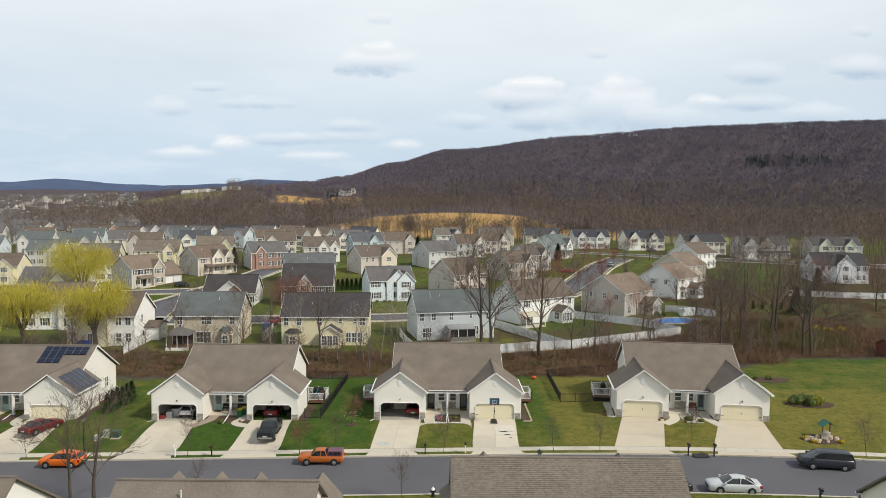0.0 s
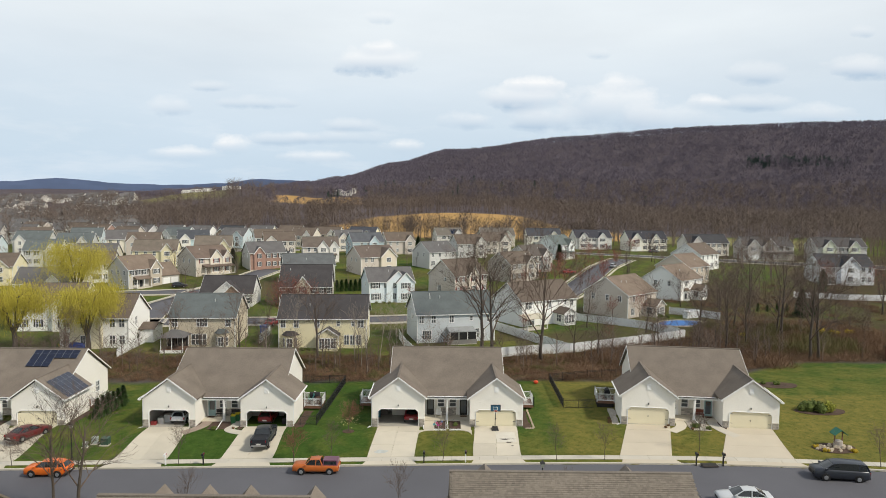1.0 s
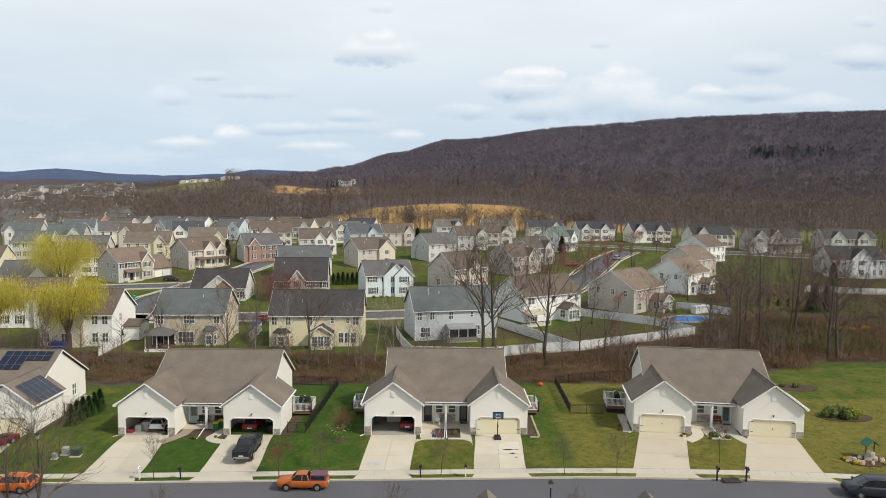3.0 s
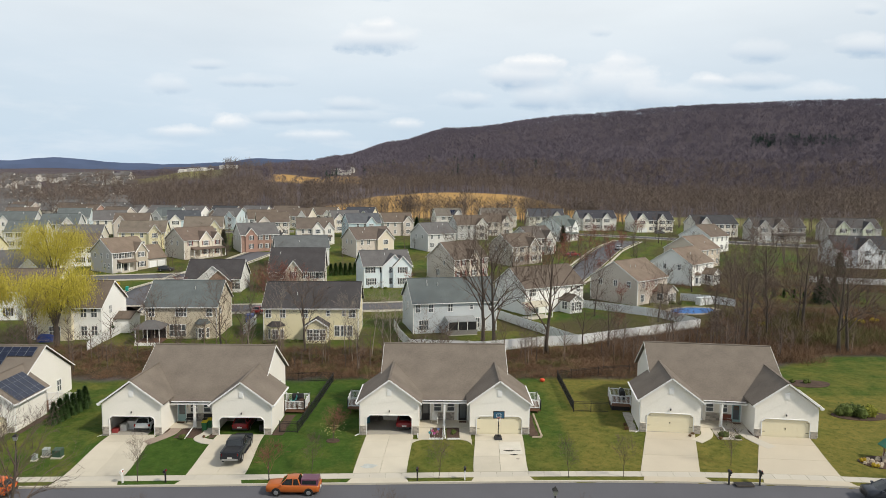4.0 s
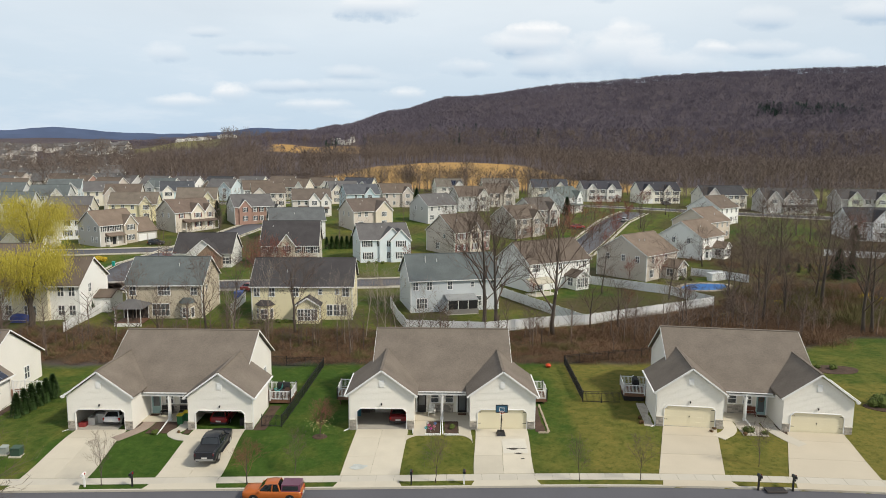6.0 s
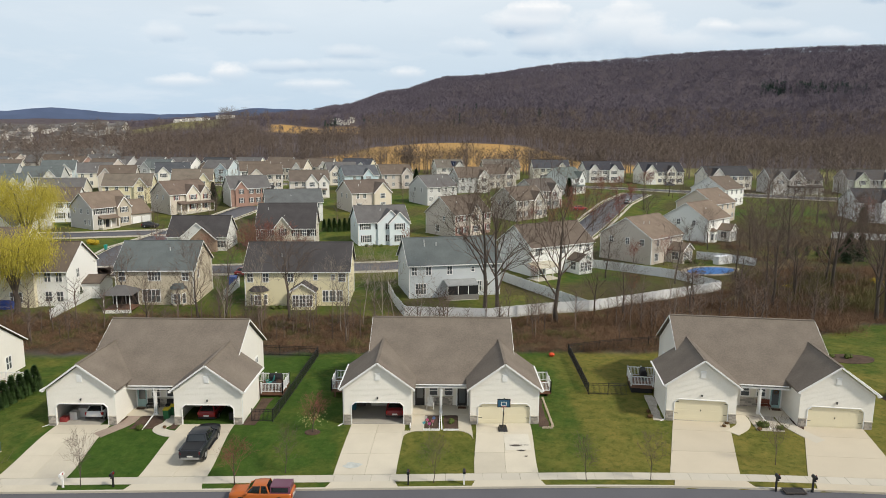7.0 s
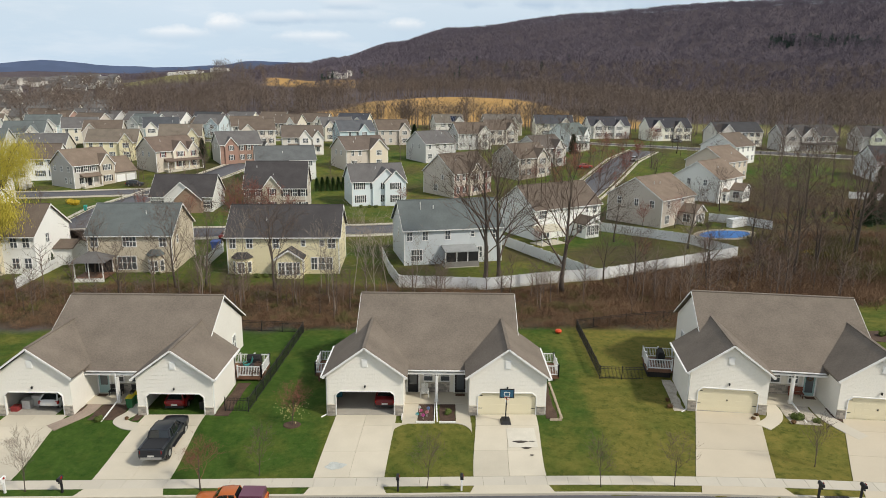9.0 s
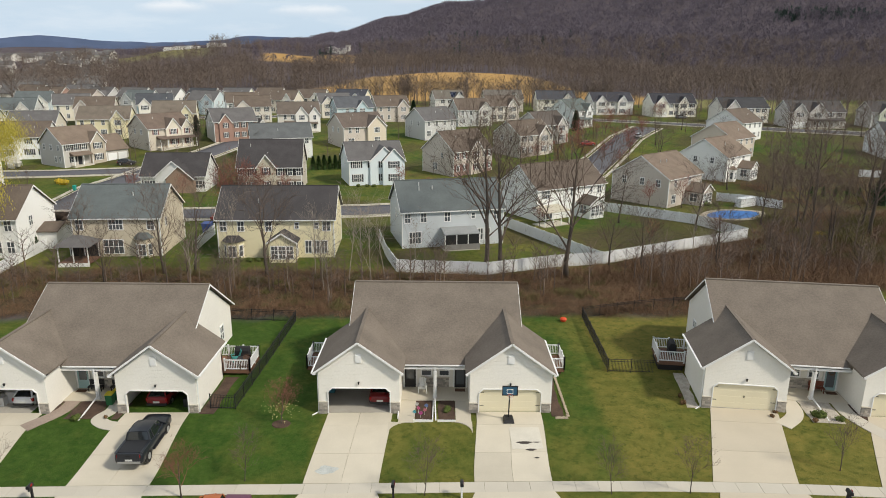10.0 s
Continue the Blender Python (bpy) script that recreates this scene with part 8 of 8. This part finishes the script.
part("frame", Build().box(-0.8, 0.8, -0.45, 0.35, -0.1, 0.02), mat("drain_iron", (0.07, 0.06, 0.055), 0.7, 0.3), dr)
for i in range(7):
    part("bar", Build().box(-0.72 + 0.22 * i, -0.62 + 0.22 * i, -0.38, 0.28, 0.02, 0.04), BLACK, dr)
GREEN_BOX = mat("utility_green", (0.045, 0.085, 0.06), 0.5, 0.15)
for x, y, w, h, l, mt in ((-38.6, -4.6, 0.42, 0.75, "dark green utility transformer box on the lawn", GREEN_BOX), (-39.9, -4.4, 0.3, 0.7, "grey-green utility pedestal on the lawn", mat("utility_grey", (0.30, 0.33, 0.31), 0.5, 0.1)), (-40.6, -5.2, 0.22, 0.5, "grey-green utility pedestal on the lawn", mat("utility_grey", (0.30, 0.33, 0.31), 0.5, 0.1))):
    t = thing("utility_box", pose(x, y, ground(x, y)), l, "utility box", "utility boxes")
    part("cabinet", Build().box(-w, w, -w * 0.8, w * 0.8, 0.05, h), mt, t)
    part("lid", Build().solid([(-w - .04, -w * .8 - .06, h), (w + .04, -w * .8 - .06, h), (w + .04, w * .8 + .04, h), (-w - .04, w * .8 + .04, h)], [(-w, -w * .7, h + .05), (w, -w * .7, h + .05), (w, w * .8, h + .12), (-w, w * .8, h + .12)]), mt, t)
    part("pad", Build().box(-w - .12, w + .12, -w - .05, w + .05, -0.1, 0.05), WALKWAY, t)


# ---------------------------------------------------------------- garden things
hp = thing("basketball_hoop", pose(6.0, -1.35, ground(6, -1.35) + 0.05), "portable basketball hoop with blue board on the driveway", "basketball hoop")
part("base", Build().solid([(-.42, -.45, 0), (.42, -.45, 0), (.42, .45, 0), (-.42, .45, 0)], [(-.3, -.3, .22), (.3, -.3, .22), (.3, .4, .3), (-.3, .4, .3)]), BLACK, hp)
part("pole", Build().beam((0, 0.15, 0.2), (0, -0.15, 2.75), 0.09, 0.09, (0, 1, 0)), BLACK, hp)
bd = part("backboard", Build().box(-0.55, 0.55, -0.34, -0.29, 2.35, 3.05), mat("board_blue", (0.03, 0.10, 0.17), 0.3, 0.1), hp, "dark blue backboard")
part("board_border", lattice([(-0.59, -0.53), (0.53, 0.59)], [(2.31, 2.37), (3.03, 3.09)], -0.37, -0.28), BLACK, bd)
part("target_square", lattice([(-0.24, -0.20), (0.20, 0.24)], [(2.45, 2.49), (2.78, 2.82)], -0.352, -0.341), WHITE, bd)
ring = Build()
pts = [(0.22 * math.cos(a), -0.60 + 0.22 * math.sin(a), 2.42) for a in (2 * math.pi * i / 14 for i in range(15))]
ring.tube(pts, [0.018] * 15, 5, False)
part("rim", ring, mat("rim_orange", (0.45, 0.07, 0.03), 0.5, 0.1), hp, "orange rim")
net = Build()
for i in range(10):
    a = 2 * math.pi * i / 10
    net.tube([(0.22 * math.cos(a), -0.6 + 0.22 * math.sin(a), 2.41), (0.13 * math.cos(a + .3), -0.6 + 0.13 * math.sin(a + .3), 2.05)], (0.008, 0.008), 3, False)
part("net", net, WHITE, hp, "white net")


def chair(m, material, label, name="garden_chair"):
    t = thing(name, m, label, "chair", "outdoor chairs")
    part("seat", Build().solid([(-.28, -.3, .36), (.28, -.3, .36), (.28, .25, .26), (-.28, .25, .26)], [(-.28, -.3, .40), (.28, -.3, .40), (.28, .25, .30), (-.28, .25, .30)]), material, t)
    for i in range(5):
        x = -0.23 + 0.115 * i
        part("back_slat", Build().beam((x * 0.85, 0.24, 0.28), (x * 1.15, 0.52, 1.0 + 0.05 * (2 - abs(i - 2))), 0.10, 0.025, (0, 1, 0)), material, t)
    for s in (-1, 1):
        part("armrest", Build().box(s * 0.33 - 0.07, s * 0.33 + 0.07, -0.35, 0.35, 0.55, 0.58), material, t)
        for y in (-0.28, 0.3):
            part("leg", Build().box(s * 0.33 - 0.03, s * 0.33 + 0.03, y - 0.04, y + 0.04, 0, 0.55), material, t)
    return t


PORCH = 0.12
chair(pose(-0.75, 3.3, PORCH), mat("white_chair", (0.72, 0.72, 0.70), 0.5, 0.05), "white slatted garden chair on the porch")
TEAL_P = mat("teal_plastic", (0.06, 0.28, 0.27), 0.5, 0.1)
chair(pose(-17.9, 8.6, -0.46 + 0.72, 0, 0, -60), TEAL_P, "teal garden chair on the deck")
chair(pose(9.9, 8.6, 0.72, 0, 0, 60), TEAL_P, "teal garden chair on the deck")
WICKER = mat("brown_wicker", (0.10, 0.06, 0.045), 0.8, 0.3)
for i, (x, y, a) in enumerate(((-17.6, 7.3, 90), (-16.6, 7.0, 0), (-16.6, 8.3, 180))):
    chair(pose(x, y, -0.46 + 0.72, 0, 0, a), WICKER, "brown wicker chair on the deck")
tb = thing("patio_table", pose(-16.9, 7.7, -0.46 + 0.72), "dark patio table on the deck", "table")
part("tabletop", Build().box(-.55, .55, -.4, .4, .70, .74), BLACK, tb)
for sx in (-1, 1):
    for sy in (-1, 1):
        part("leg", Build().box(sx * .48 - .03, sx * .48 + .03, sy * .33 - .03, sy * .33 + .03, 0, .70), BLACK, tb)


def grill(m, label):
    g = thing("grill", m, label, "grill", "covered grills")
    part("cover", loft([[(x, -0.3 * k, 0.05), (x, -0.33 * k, 0.85), (x, -0.18 * k, 1.15), (x, 0.2 * k, 1.15), (x, 0.33 * k, 0.85), (x, 0.3 * k, 0.05)] for x, k in ((-0.65, 0.9), (-0.6, 1.0), (0, 1.05), (0.6, 1.0), (0.65, 0.9))]), mat("grill_cover", (0.02, 0.02, 0.022), 0.75, 0.3, 0.5, 5, 0.5), g)
    part("strap", Build().box(-0.69, 0.69, -0.355, 0.355, 0.42, 0.47), BLACK, g)


grill(pose(-17.4, 9.2, -0.46 + 0.72), "grill under a black cover on the deck")
grill(pose(*at_house(2, -9.8, 8.6), 0.40 + 0.72, 0, 0, 80), "grill under a dark cover on the deck")


def bench(m, material, label):
    t = thing("bench", m, label, "bench", "porch benches")
    part("seat", Build().box(-.6, .6, -.25, .22, .38, .44), material, t)
    part("backrest", Build().box(-.6, .6, .2, .25, .5, .92), material, t)
    for s in (-1, 1):
        part("leg", Build().box(s * .52 - .03, s * .52 + .03, -.22, -.16, 0, .38), material, t)
        part("leg", Build().box(s * .52 - .03, s * .52 + .03, .18, .24, 0, .5), material, t)


bench(pose(*at_house(1, -0.9, 3.7), -0.46 + PORCH), BLACK, "black bench on the porch")
bench(pose(*at_house(1, 1.0, 3.7), -0.46 + PORCH), BLACK, "black bench on the porch")
bench(pose(*at_house(2, 0.9, 3.6), 0.40 + PORCH, 0, 0, -7), mat("red_wood", (0.16, 0.05, 0.03), 0.6, 0.2), "red-brown wooden bench on the porch")
for i, (h, lx) in enumerate(((0, 2.1), (1, -2.1), (2, 2.1))):
    mx, my = at_house(h, lx, 3.6)
    solo("door_mat", Build().box(-.42, .42, -.25, .25, 0, .02), mat("door_mat", (0.10, 0.055, 0.035), 0.95, 0.3), "brown door mat before the front door", "door mat", "door mats", m=pose(mx, my, DUPLEXES[h][2] + PORCH, 0, 0, DUPLEXES[h][3]))
wreath = Build()
wx, wy = at_house(2, 2.1, 4.03)
wreath.tube([(0.2 * math.cos(a), 0, 0.2 * math.sin(a)) for a in (2 * math.pi * i / 14 for i in range(15))], [0.05] * 15, 6, False)
solo("wreath", wreath, mat("dry_wreath", (0.12, 0.07, 0.04), 0.9, 0.4), "brown wreath hanging on the front door", "wreath", m=pose(wx, wy, 0.40 + 1.75, 0, 0, -7.3))
# pinwheels and small ornaments in the bed
for i, (x, y, c) in enumerate(((-1.25, -0.7, (0.05, 0.30, 0.36)), (-0.75, -0.9, (0.42, 0.06, 0.25)), (-0.45, -0.4, (0.45, 0.16, 0.20)), (-0.95, -0.1, (0.50, 0.10, 0.22)), (-1.1, 0.5, (0.5, 0.5, 0.48)), (-0.35, 0.3, (0.12, 0.2, 0.4)))):
    p = thing("pinwheel", pose(x, y, ground(x, y) + 0.04), "coloured garden pinwheel in the mulch bed", "pinwheel", "garden ornaments")
    part("stem", Build().tube([(0, 0, 0), (0, 0, 0.45)], (0.012, 0.012), 5), WHITE, p)
    b = Build()
    for k in range(6):
        a = k * 1.047
        b.solid([(0, -.02, .45), (.16 * math.cos(a), -.03, .45 + .16 * math.sin(a)), (.15 * math.cos(a + .8), -.02, .45 + .15 * math.sin(a + .8))], [(0, -.01, .45), (.16 * math.cos(a), -.02, .45 + .16 * math.sin(a)), (.15 * math.cos(a + .8), -.01, .45 + .15 * math.sin(a + .8))])
    part("vanes", b, mat("bright_plastic", c, 0.5, 0.1), p)
for x0, x1, y0, y1 in ((-1.6, -0.1, -1.42, -1.34), (0.25, 1.65, -1.42, -1.34), (-0.16, -0.08, -1.34, 1.8), (-2.86, -2.78, -0.9, 1.6)):
    solo("bed_curb", Build().box(x0, x1, y0, y1, -0.1, 0.16), WHITE, "white edging strip beside the mulch bed", "edging", "white bed edging", m=pose(0.3, 0, ground(0.3, 0)))
solo("deck_screen", Build().box(-11.2, -9.15, 6.62, 6.70, -0.25, 0.42).box(-11.24, -11.16, 6.62, 9.5, -0.25, 0.42), mat("dark_lattice", (0.022, 0.021, 0.021), 0.9, 0.3), "dark screening below the raised deck", "screen", m=pose(*DUPLEXES[2][:3], 0, 0, DUPLEXES[2][3]))
# stone edging of the side bed
edge = thing("bed_edging", pose(0, 0, 0), "pale stone edging round the mulch bed", "edging")
rs = random.Random(9)
for i in range(26):
    t = i / 25
    lx = 9.5 + 0.9 * min(1, t * 4) if t < 0.25 else 10.4
    ly = -0.95 if t < 0.2 else -0.95 + 7.0 * (t - 0.2) / 0.8
    x, y = at_house(0, lx, ly)
    part("stone", Build().solid([(-.15, -.11, -.05), (.15, -.11, -.05), (.15, .11, -.05), (-.15, .11, -.05)], [(-.12, -.08, .11), (.12, -.08, .13), (.11, .09, .12), (-.12, .08, .10)]), mat("edging_stone", (0.40, 0.33, 0.25), 0.9, 0.3, 0.5, 8, 0.3, obj=0.6), edge, m=pose(x, y, ground(x, y), 0, 0, rs.uniform(-25, 25) + (90 if t > 0.25 else 0)))
# wishing well and rocks on the wide lawn
WX, WY = 43.4, -7.0
wl = thing("wishing_well", pose(WX, WY, ground(WX, WY)), "small wishing well with a green roof in the rock bed", "well")
part("shaft", Build().tube([(0, 0, -0.1), (0, 0, 0.75)], (0.5, 0.46), 12), STONE, wl, "grey stone shaft")
for s in (-1, 1):
    part("post", Build().box(s * .42 - .05, s * .42 + .05, -.05, .05, .5, 1.75), DECK, wl)
b = Build()
roof_shell(b, 0.62, 1.55, 2.05, -0.6, 0.6, 0.1, 0.05)
part("roof", b, mat("green_roof", (0.035, 0.15, 0.10), 0.6, 0.2), wl, "green painted roof")
for i in range(22):
    a, q = rs.uniform(0, 6.28), rs.uniform(0.3, 1.0)
    x, y, s = 42.6 + 1.9 * q * math.cos(a), -7.6 + 1.1 * q * math.sin(a), rs.uniform(0.14, 0.34)
    b = Build().solid([(s * math.cos(k) * rs.uniform(.8, 1.2), s * .8 * math.sin(k) * rs.uniform(.8, 1.2), -.05) for k in (0, 1.2, 2.5, 3.7, 5.0)], [(s * .6 * math.cos(k) * rs.uniform(.7, 1.2), s * .5 * math.sin(k) * rs.uniform(.7, 1.2), s * rs.uniform(.7, 1.0)) for k in (0, 1.2, 2.5, 3.7, 5.0)])
    solo("rock", b, mat("garden_rock", (0.46, 0.39, 0.30), 0.9, 0.3, 0.5, 8, 0.4, obj=0.6), "rough tan rock in the lawn bed", "rock", "rocks in the lawn bed", m=pose(x, y, ground(x, y) + 0.05))
for i, (x, y) in enumerate(((41.3, -8.3), (44.3, -8.5), (40.9, -7.2))):
    shrub(FORS[i % 2], x, y, "small yellow shrub in the rock bed", 0.32, i * 40, lift=0.04)
solo("play_ball", Build().tube([(0, 0, 0.0), (0, 0, 0.08), (0, 0, 0.28), (0, 0, 0.42), (0, 0, 0.5)], (0.08, 0.28, 0.38, 0.28, 0.06), 12), mat("orange_plastic", (0.6, 0.07, 0.02), 0.5, 0.1), "orange plastic toy on the lawn", "toy", m=pose(13.7, 19.2, ground(13.7, 19.2)))
# things in the open garages
for x, y, w, d, h, c, l in ((-26.0, 1.6, .28, .3, 1.0, (0.03, 0.13, 0.05), "green wheeled bin with yellow lid in the garage"), (-25.7, 2.4, .28, .3, 1.0, (0.03, 0.13, 0.05), "green wheeled bin with yellow lid in the garage"), (-77.0, 92.0, .3, .3, 1.0, (0.02, 0.30, 0.25), "teal wheeled bin beside the side street"), (-37.0, 57.0, .7, .7, 1.5, (0.03, 0.07, 0.25), "large blue bin beside the tan house")):
    z = -0.46 if y < 5 else ground(x, y) + 0.1
    t = thing("wheeled_bin", pose(x, y, z), l, "bin", "wheeled bins")
    mt = mat("bin_plastic", c, 0.5, 0.15)
    part("tub", Build().solid([(-w * .8, -d * .8, 0), (w * .8, -d * .8, 0), (w * .8, d * .8, 0), (-w * .8, d * .8, 0)], [(-w, -d, h), (w, -d, h), (w, d, h), (-w, d, h)]), mt, t)
    part("lid", Build().solid([(-w * 1.05, -d * 1.05, h), (w * 1.05, -d * 1.05, h), (w * 1.05, d * 1.1, h), (-w * 1.05, d * 1.1, h)], [(-w, -d, h + .05), (w, -d, h + .05), (w, d, h + .12), (-w, d, h + .12)]), mat("bin_lid", (0.45, 0.36, 0.02), 0.5, 0.1) if y < 5 else mt, t)
for x, y, z, w, h, c in ((-34.8, 1.6, -0.46, .35, .7, (0.55, 0.55, 0.54)), (-35.5, 1.0, -0.46, .3, .35, (0.25, 0.04, 0.04)), (-34.2, 2.2, -0.46, .4, .9, (0.5, 0.5, 0.5)), (-19.7, 1.3, -0.46, .2, .8, (0.03, 0.03, 0.03)), (-8.3, 3.4, 0.0, .25, 1.2, (0.05, 0.2, 0.28)), (-7.7, 4.6, 0.0, .5, 1.5, (0.12, 0.1, 0.09))):
    b = Build().box(-w, w, -w, w, 0, h).box(-w * 1.05, w * 1.05, -w * 1.05, w * 1.05, h, h + 0.05)
    solo("storage_box", b, mat("storage_plastic", c, 0.6, 0.15), "storage box standing in the open garage", "box", "things in the garages", m=pose(x, y, z))

# ---------------------------------------------------------------- back gardens
gz = thing("gazebo", pose(-48.4, 39.7, ground(-48.4, 39.7), 0, 0, 4), "screened garden gazebo with a dark hipped roof", "gazebo")
part("floor", Build().box(-2.0, 2.0, -1.8, 1.8, 0.3, 0.5), DECK, gz)
part("skirt", lattice([(-2.05, -1.95), (1.95, 2.05)], [(-0.1, 0.0), (0.32, 0.5)], -1.85, -1.8), WHITE, gz)
part("skirt", Build().box(-2.05, 2.05, -1.84, -1.80, -0.2, 0.45), WHITE, gz)
for sx in (-1, 0, 1):
    for sy in (-1, 1):
        part("post", Build().box(sx * 1.9 - .06, sx * 1.9 + .06, sy * 1.7 - .06, sy * 1.7 + .06, .5, 2.75), WHITE, gz)
part("screen", Build().box(-1.85, 1.85, 1.66, 1.70, .5, 2.7), BLACK, gz, "dark insect screen")
part("roof", Build().solid([(-2.4, -2.2, 2.75), (2.4, -2.2, 2.75), (2.4, 2.2, 2.75), (-2.4, 2.2, 2.75)], [(-0.6, -0.1, 3.9), (0.6, -0.1, 3.9), (0.6, 0.1, 3.9), (-0.6, 0.1, 3.9)]), shingle(R_GREY), gz)


def patio_cover(x, y, yaw, w, d, h, top, label, enclosed=False):
    t = thing("patio_cover", pose(x, y, ground(x, y), 0, 0, yaw), label, "patio cover", "patio covers")
    part("roof", Build().solid([(-w / 2, -d, h), (w / 2, -d, h), (w / 2, 0, h + .5), (-w / 2, 0, h + .5)], [(-w / 2, -d, h + .12), (w / 2, -d, h + .12), (w / 2, 0, h + .65), (-w / 2, 0, h + .65)]), top, t)
    for i in range(4):
        px = -w / 2 + 0.1 + (w - .2) * i / 3
        part("post", Build().box(px - .06, px + .06, -d + .05, -d + .17, -0.2, h), WHITE, t)
    part("floor", Build().box(-w / 2, w / 2, -d, 0, -0.3, 0.12), WALKWAY, t)
    if enclosed:
        part("screen", Build().box(-w / 2 + .1, w / 2 - .1, -d + .06, -d + .1, 0.9, h), BLACK, t, "dark insect screen")
        part("rail_board", Build().box(-w / 2, w / 2, -d + .02, -d + .06, 0.12, 0.95), mat("weathered_boards", (0.22, 0.21, 0.20), 0.9, 0.2), t)


patio_cover(3.0, 50.6, 14, 5.4, 3.0, 2.4, shingle((0.30, 0.31, 0.31)), "screened porch with a pale grey roof", True)
patio_cover(18.6, 66.3, 32, 5.6, 3.2, 2.4, mat("patio_roof", (0.50, 0.46, 0.36), 0.7, 0.1), "tan patio cover on white posts")
# pool
ctr = Vector((54.6, 74.0))


def oval(rx, ry, n=32):
    return [(rx * math.cos(a) * (1 + 0.13 * math.cos(2 * a + 0.6)), ry * math.sin(a)) for a in (2 * math.pi * i / n for i in range(n))]


pl = thing("swimming_pool", pose(ctr.x, ctr.y, ground(ctr.x, ctr.y), 0, 0, 28), "blue covered swimming pool with pale paving", "pool")
b = Build()
o, q = oval(6.4, 4.4), oval(5.2, 3.3)
for i in range(32):
    j = (i + 1) % 32
    b.solid([(*o[i], -.2), (*o[j], -.2), (*q[j], -.2), (*q[i], -.2)], [(*o[i], .06), (*o[j], .06), (*q[j], .06), (*q[i], .06)])
part("paving", b, mat("pool_paving", (0.42, 0.36, 0.28), 0.9, 0.2), pl, "tan paving")
part("water", Build().solid([(*c, -.15) for c in q], [(*c, .02) for c in q]), mat("pool_blue", (0.015, 0.15, 0.46), 0.55, 0.15, 2.0, 3.0, 0.1, spec=0.5), pl, "bright blue water")
sh = thing("garden_shed", pose(82.0, 38.0, ground(82, 38), 0, 0, 10), "dark red-brown wooden garden shed", "shed")
part("wall", Build().extrude_x([(-1.8, -.3), (1.8, -.3), (1.8, 2.1), (0, 3.1), (-1.8, 2.1)], -2.6, 2.6), mat("red_boards", (0.15, 0.05, 0.035), 0.8, 0.2, courses=0.2), sh)
part("roof", Build().extrude_x([(-2.1, 1.95), (0, 3.12), (2.1, 1.95), (2.1, 2.07), (0, 3.24), (-2.1, 2.07)], -2.8, 2.8), shingle(R_BROWN), sh)
part("door", Build().box(-.6, .6, -1.86, -1.79, 0, 1.95), mat("red_boards", (0.15, 0.05, 0.035), 0.8, 0.2), sh)
st = thing("storage_shed", pose(60.2, 82.0, ground(60.2, 82), 0, 0, 30), "white vinyl storage box by the pool", "shed")
part("tub", Build().box(-2.2, 2.2, -.7, .7, 0, 1.6), VINYL, st)
part("lid", Build().box(-2.3, 2.3, -.8, .8, 1.6, 1.72), VINYL, st)
tp = thing("covered_pile", pose(-66.2, 40.2, ground(-66.2, 40.2)), "blue tarpaulin over garden things", "tarpaulin")
part("tarp", loft([[(x, -.9 * k, 0), (x, -.8 * k, .9), (x, 0, 1.3 * k), (x, .8 * k, .9), (x, .9 * k, 0)] for x, k in ((-1.3, .85), (-.6, 1.0), (.5, .95), (1.3, .8))]), mat("blue_tarp", (0.03, 0.07, 0.30), 0.5, 0.2), tp)
part("rope", Build().beam((-1.35, -.9, .4), (1.35, -.82, .4), .04, .04), WHITE, tp)

# ---------------------------------------------------------------- shingles of the nearest roof
SHAKE = mat("weathered_shingle", (0.150, 0.130, 0.108), 0.95, 0.25, 0.8, 9.0, 0.3, obj=0.9, island=0.9, tint=(0.20, 0.172, 0.142))
tab = Build().solid([(-.098, -.19, .0), (.098, -.19, .0), (.098, 0, -.01), (-.098, 0, -.01)], [(-.098, -.19, .03), (.098, -.19, .03), (.098, 0, .006), (-.098, 0, .006)]).mesh("shingle", SHAKE)
slope = math.atan2(7.75 - 3.4, 5.6)
roof_part = [o for o in near_house.children if o.name.startswith("roof")][0]
rest, count = Build(), 0
for j in range(30):
    along = 0.16 + 0.15 * j
    ly, lz = along * math.cos(slope), 7.77 + 0.18 / math.cos(slope) - along * math.sin(slope) - 0.02
    for i in range(82):
        lx = -8.1 + 0.2 * i + (0.1 if j % 2 else 0.0)
        if lx > 8.05:
            continue
        jit = rs.uniform(-0.012, 0.012)
        m = pose(lx, ly, lz + 0.015, math.degrees(-slope), 0, 0) @ pose(0, jit, 0, 0, 0, 180)
        if 26 <= i < 56 and 1 <= j < 11:
            part("shingle", tab, None, roof_part, m=m)
        else:
            k = len(rest.v)
            rest.v += [tuple(m @ v.co) for v in tab.vertices]
            rest.f += [[k + q for q in f.vertices] for f in tab.polygons]
tagged(part("shingle_field", leaf_mesh(rest, "shingle_field", SHAKE), None, roof_part), kind="stuff")
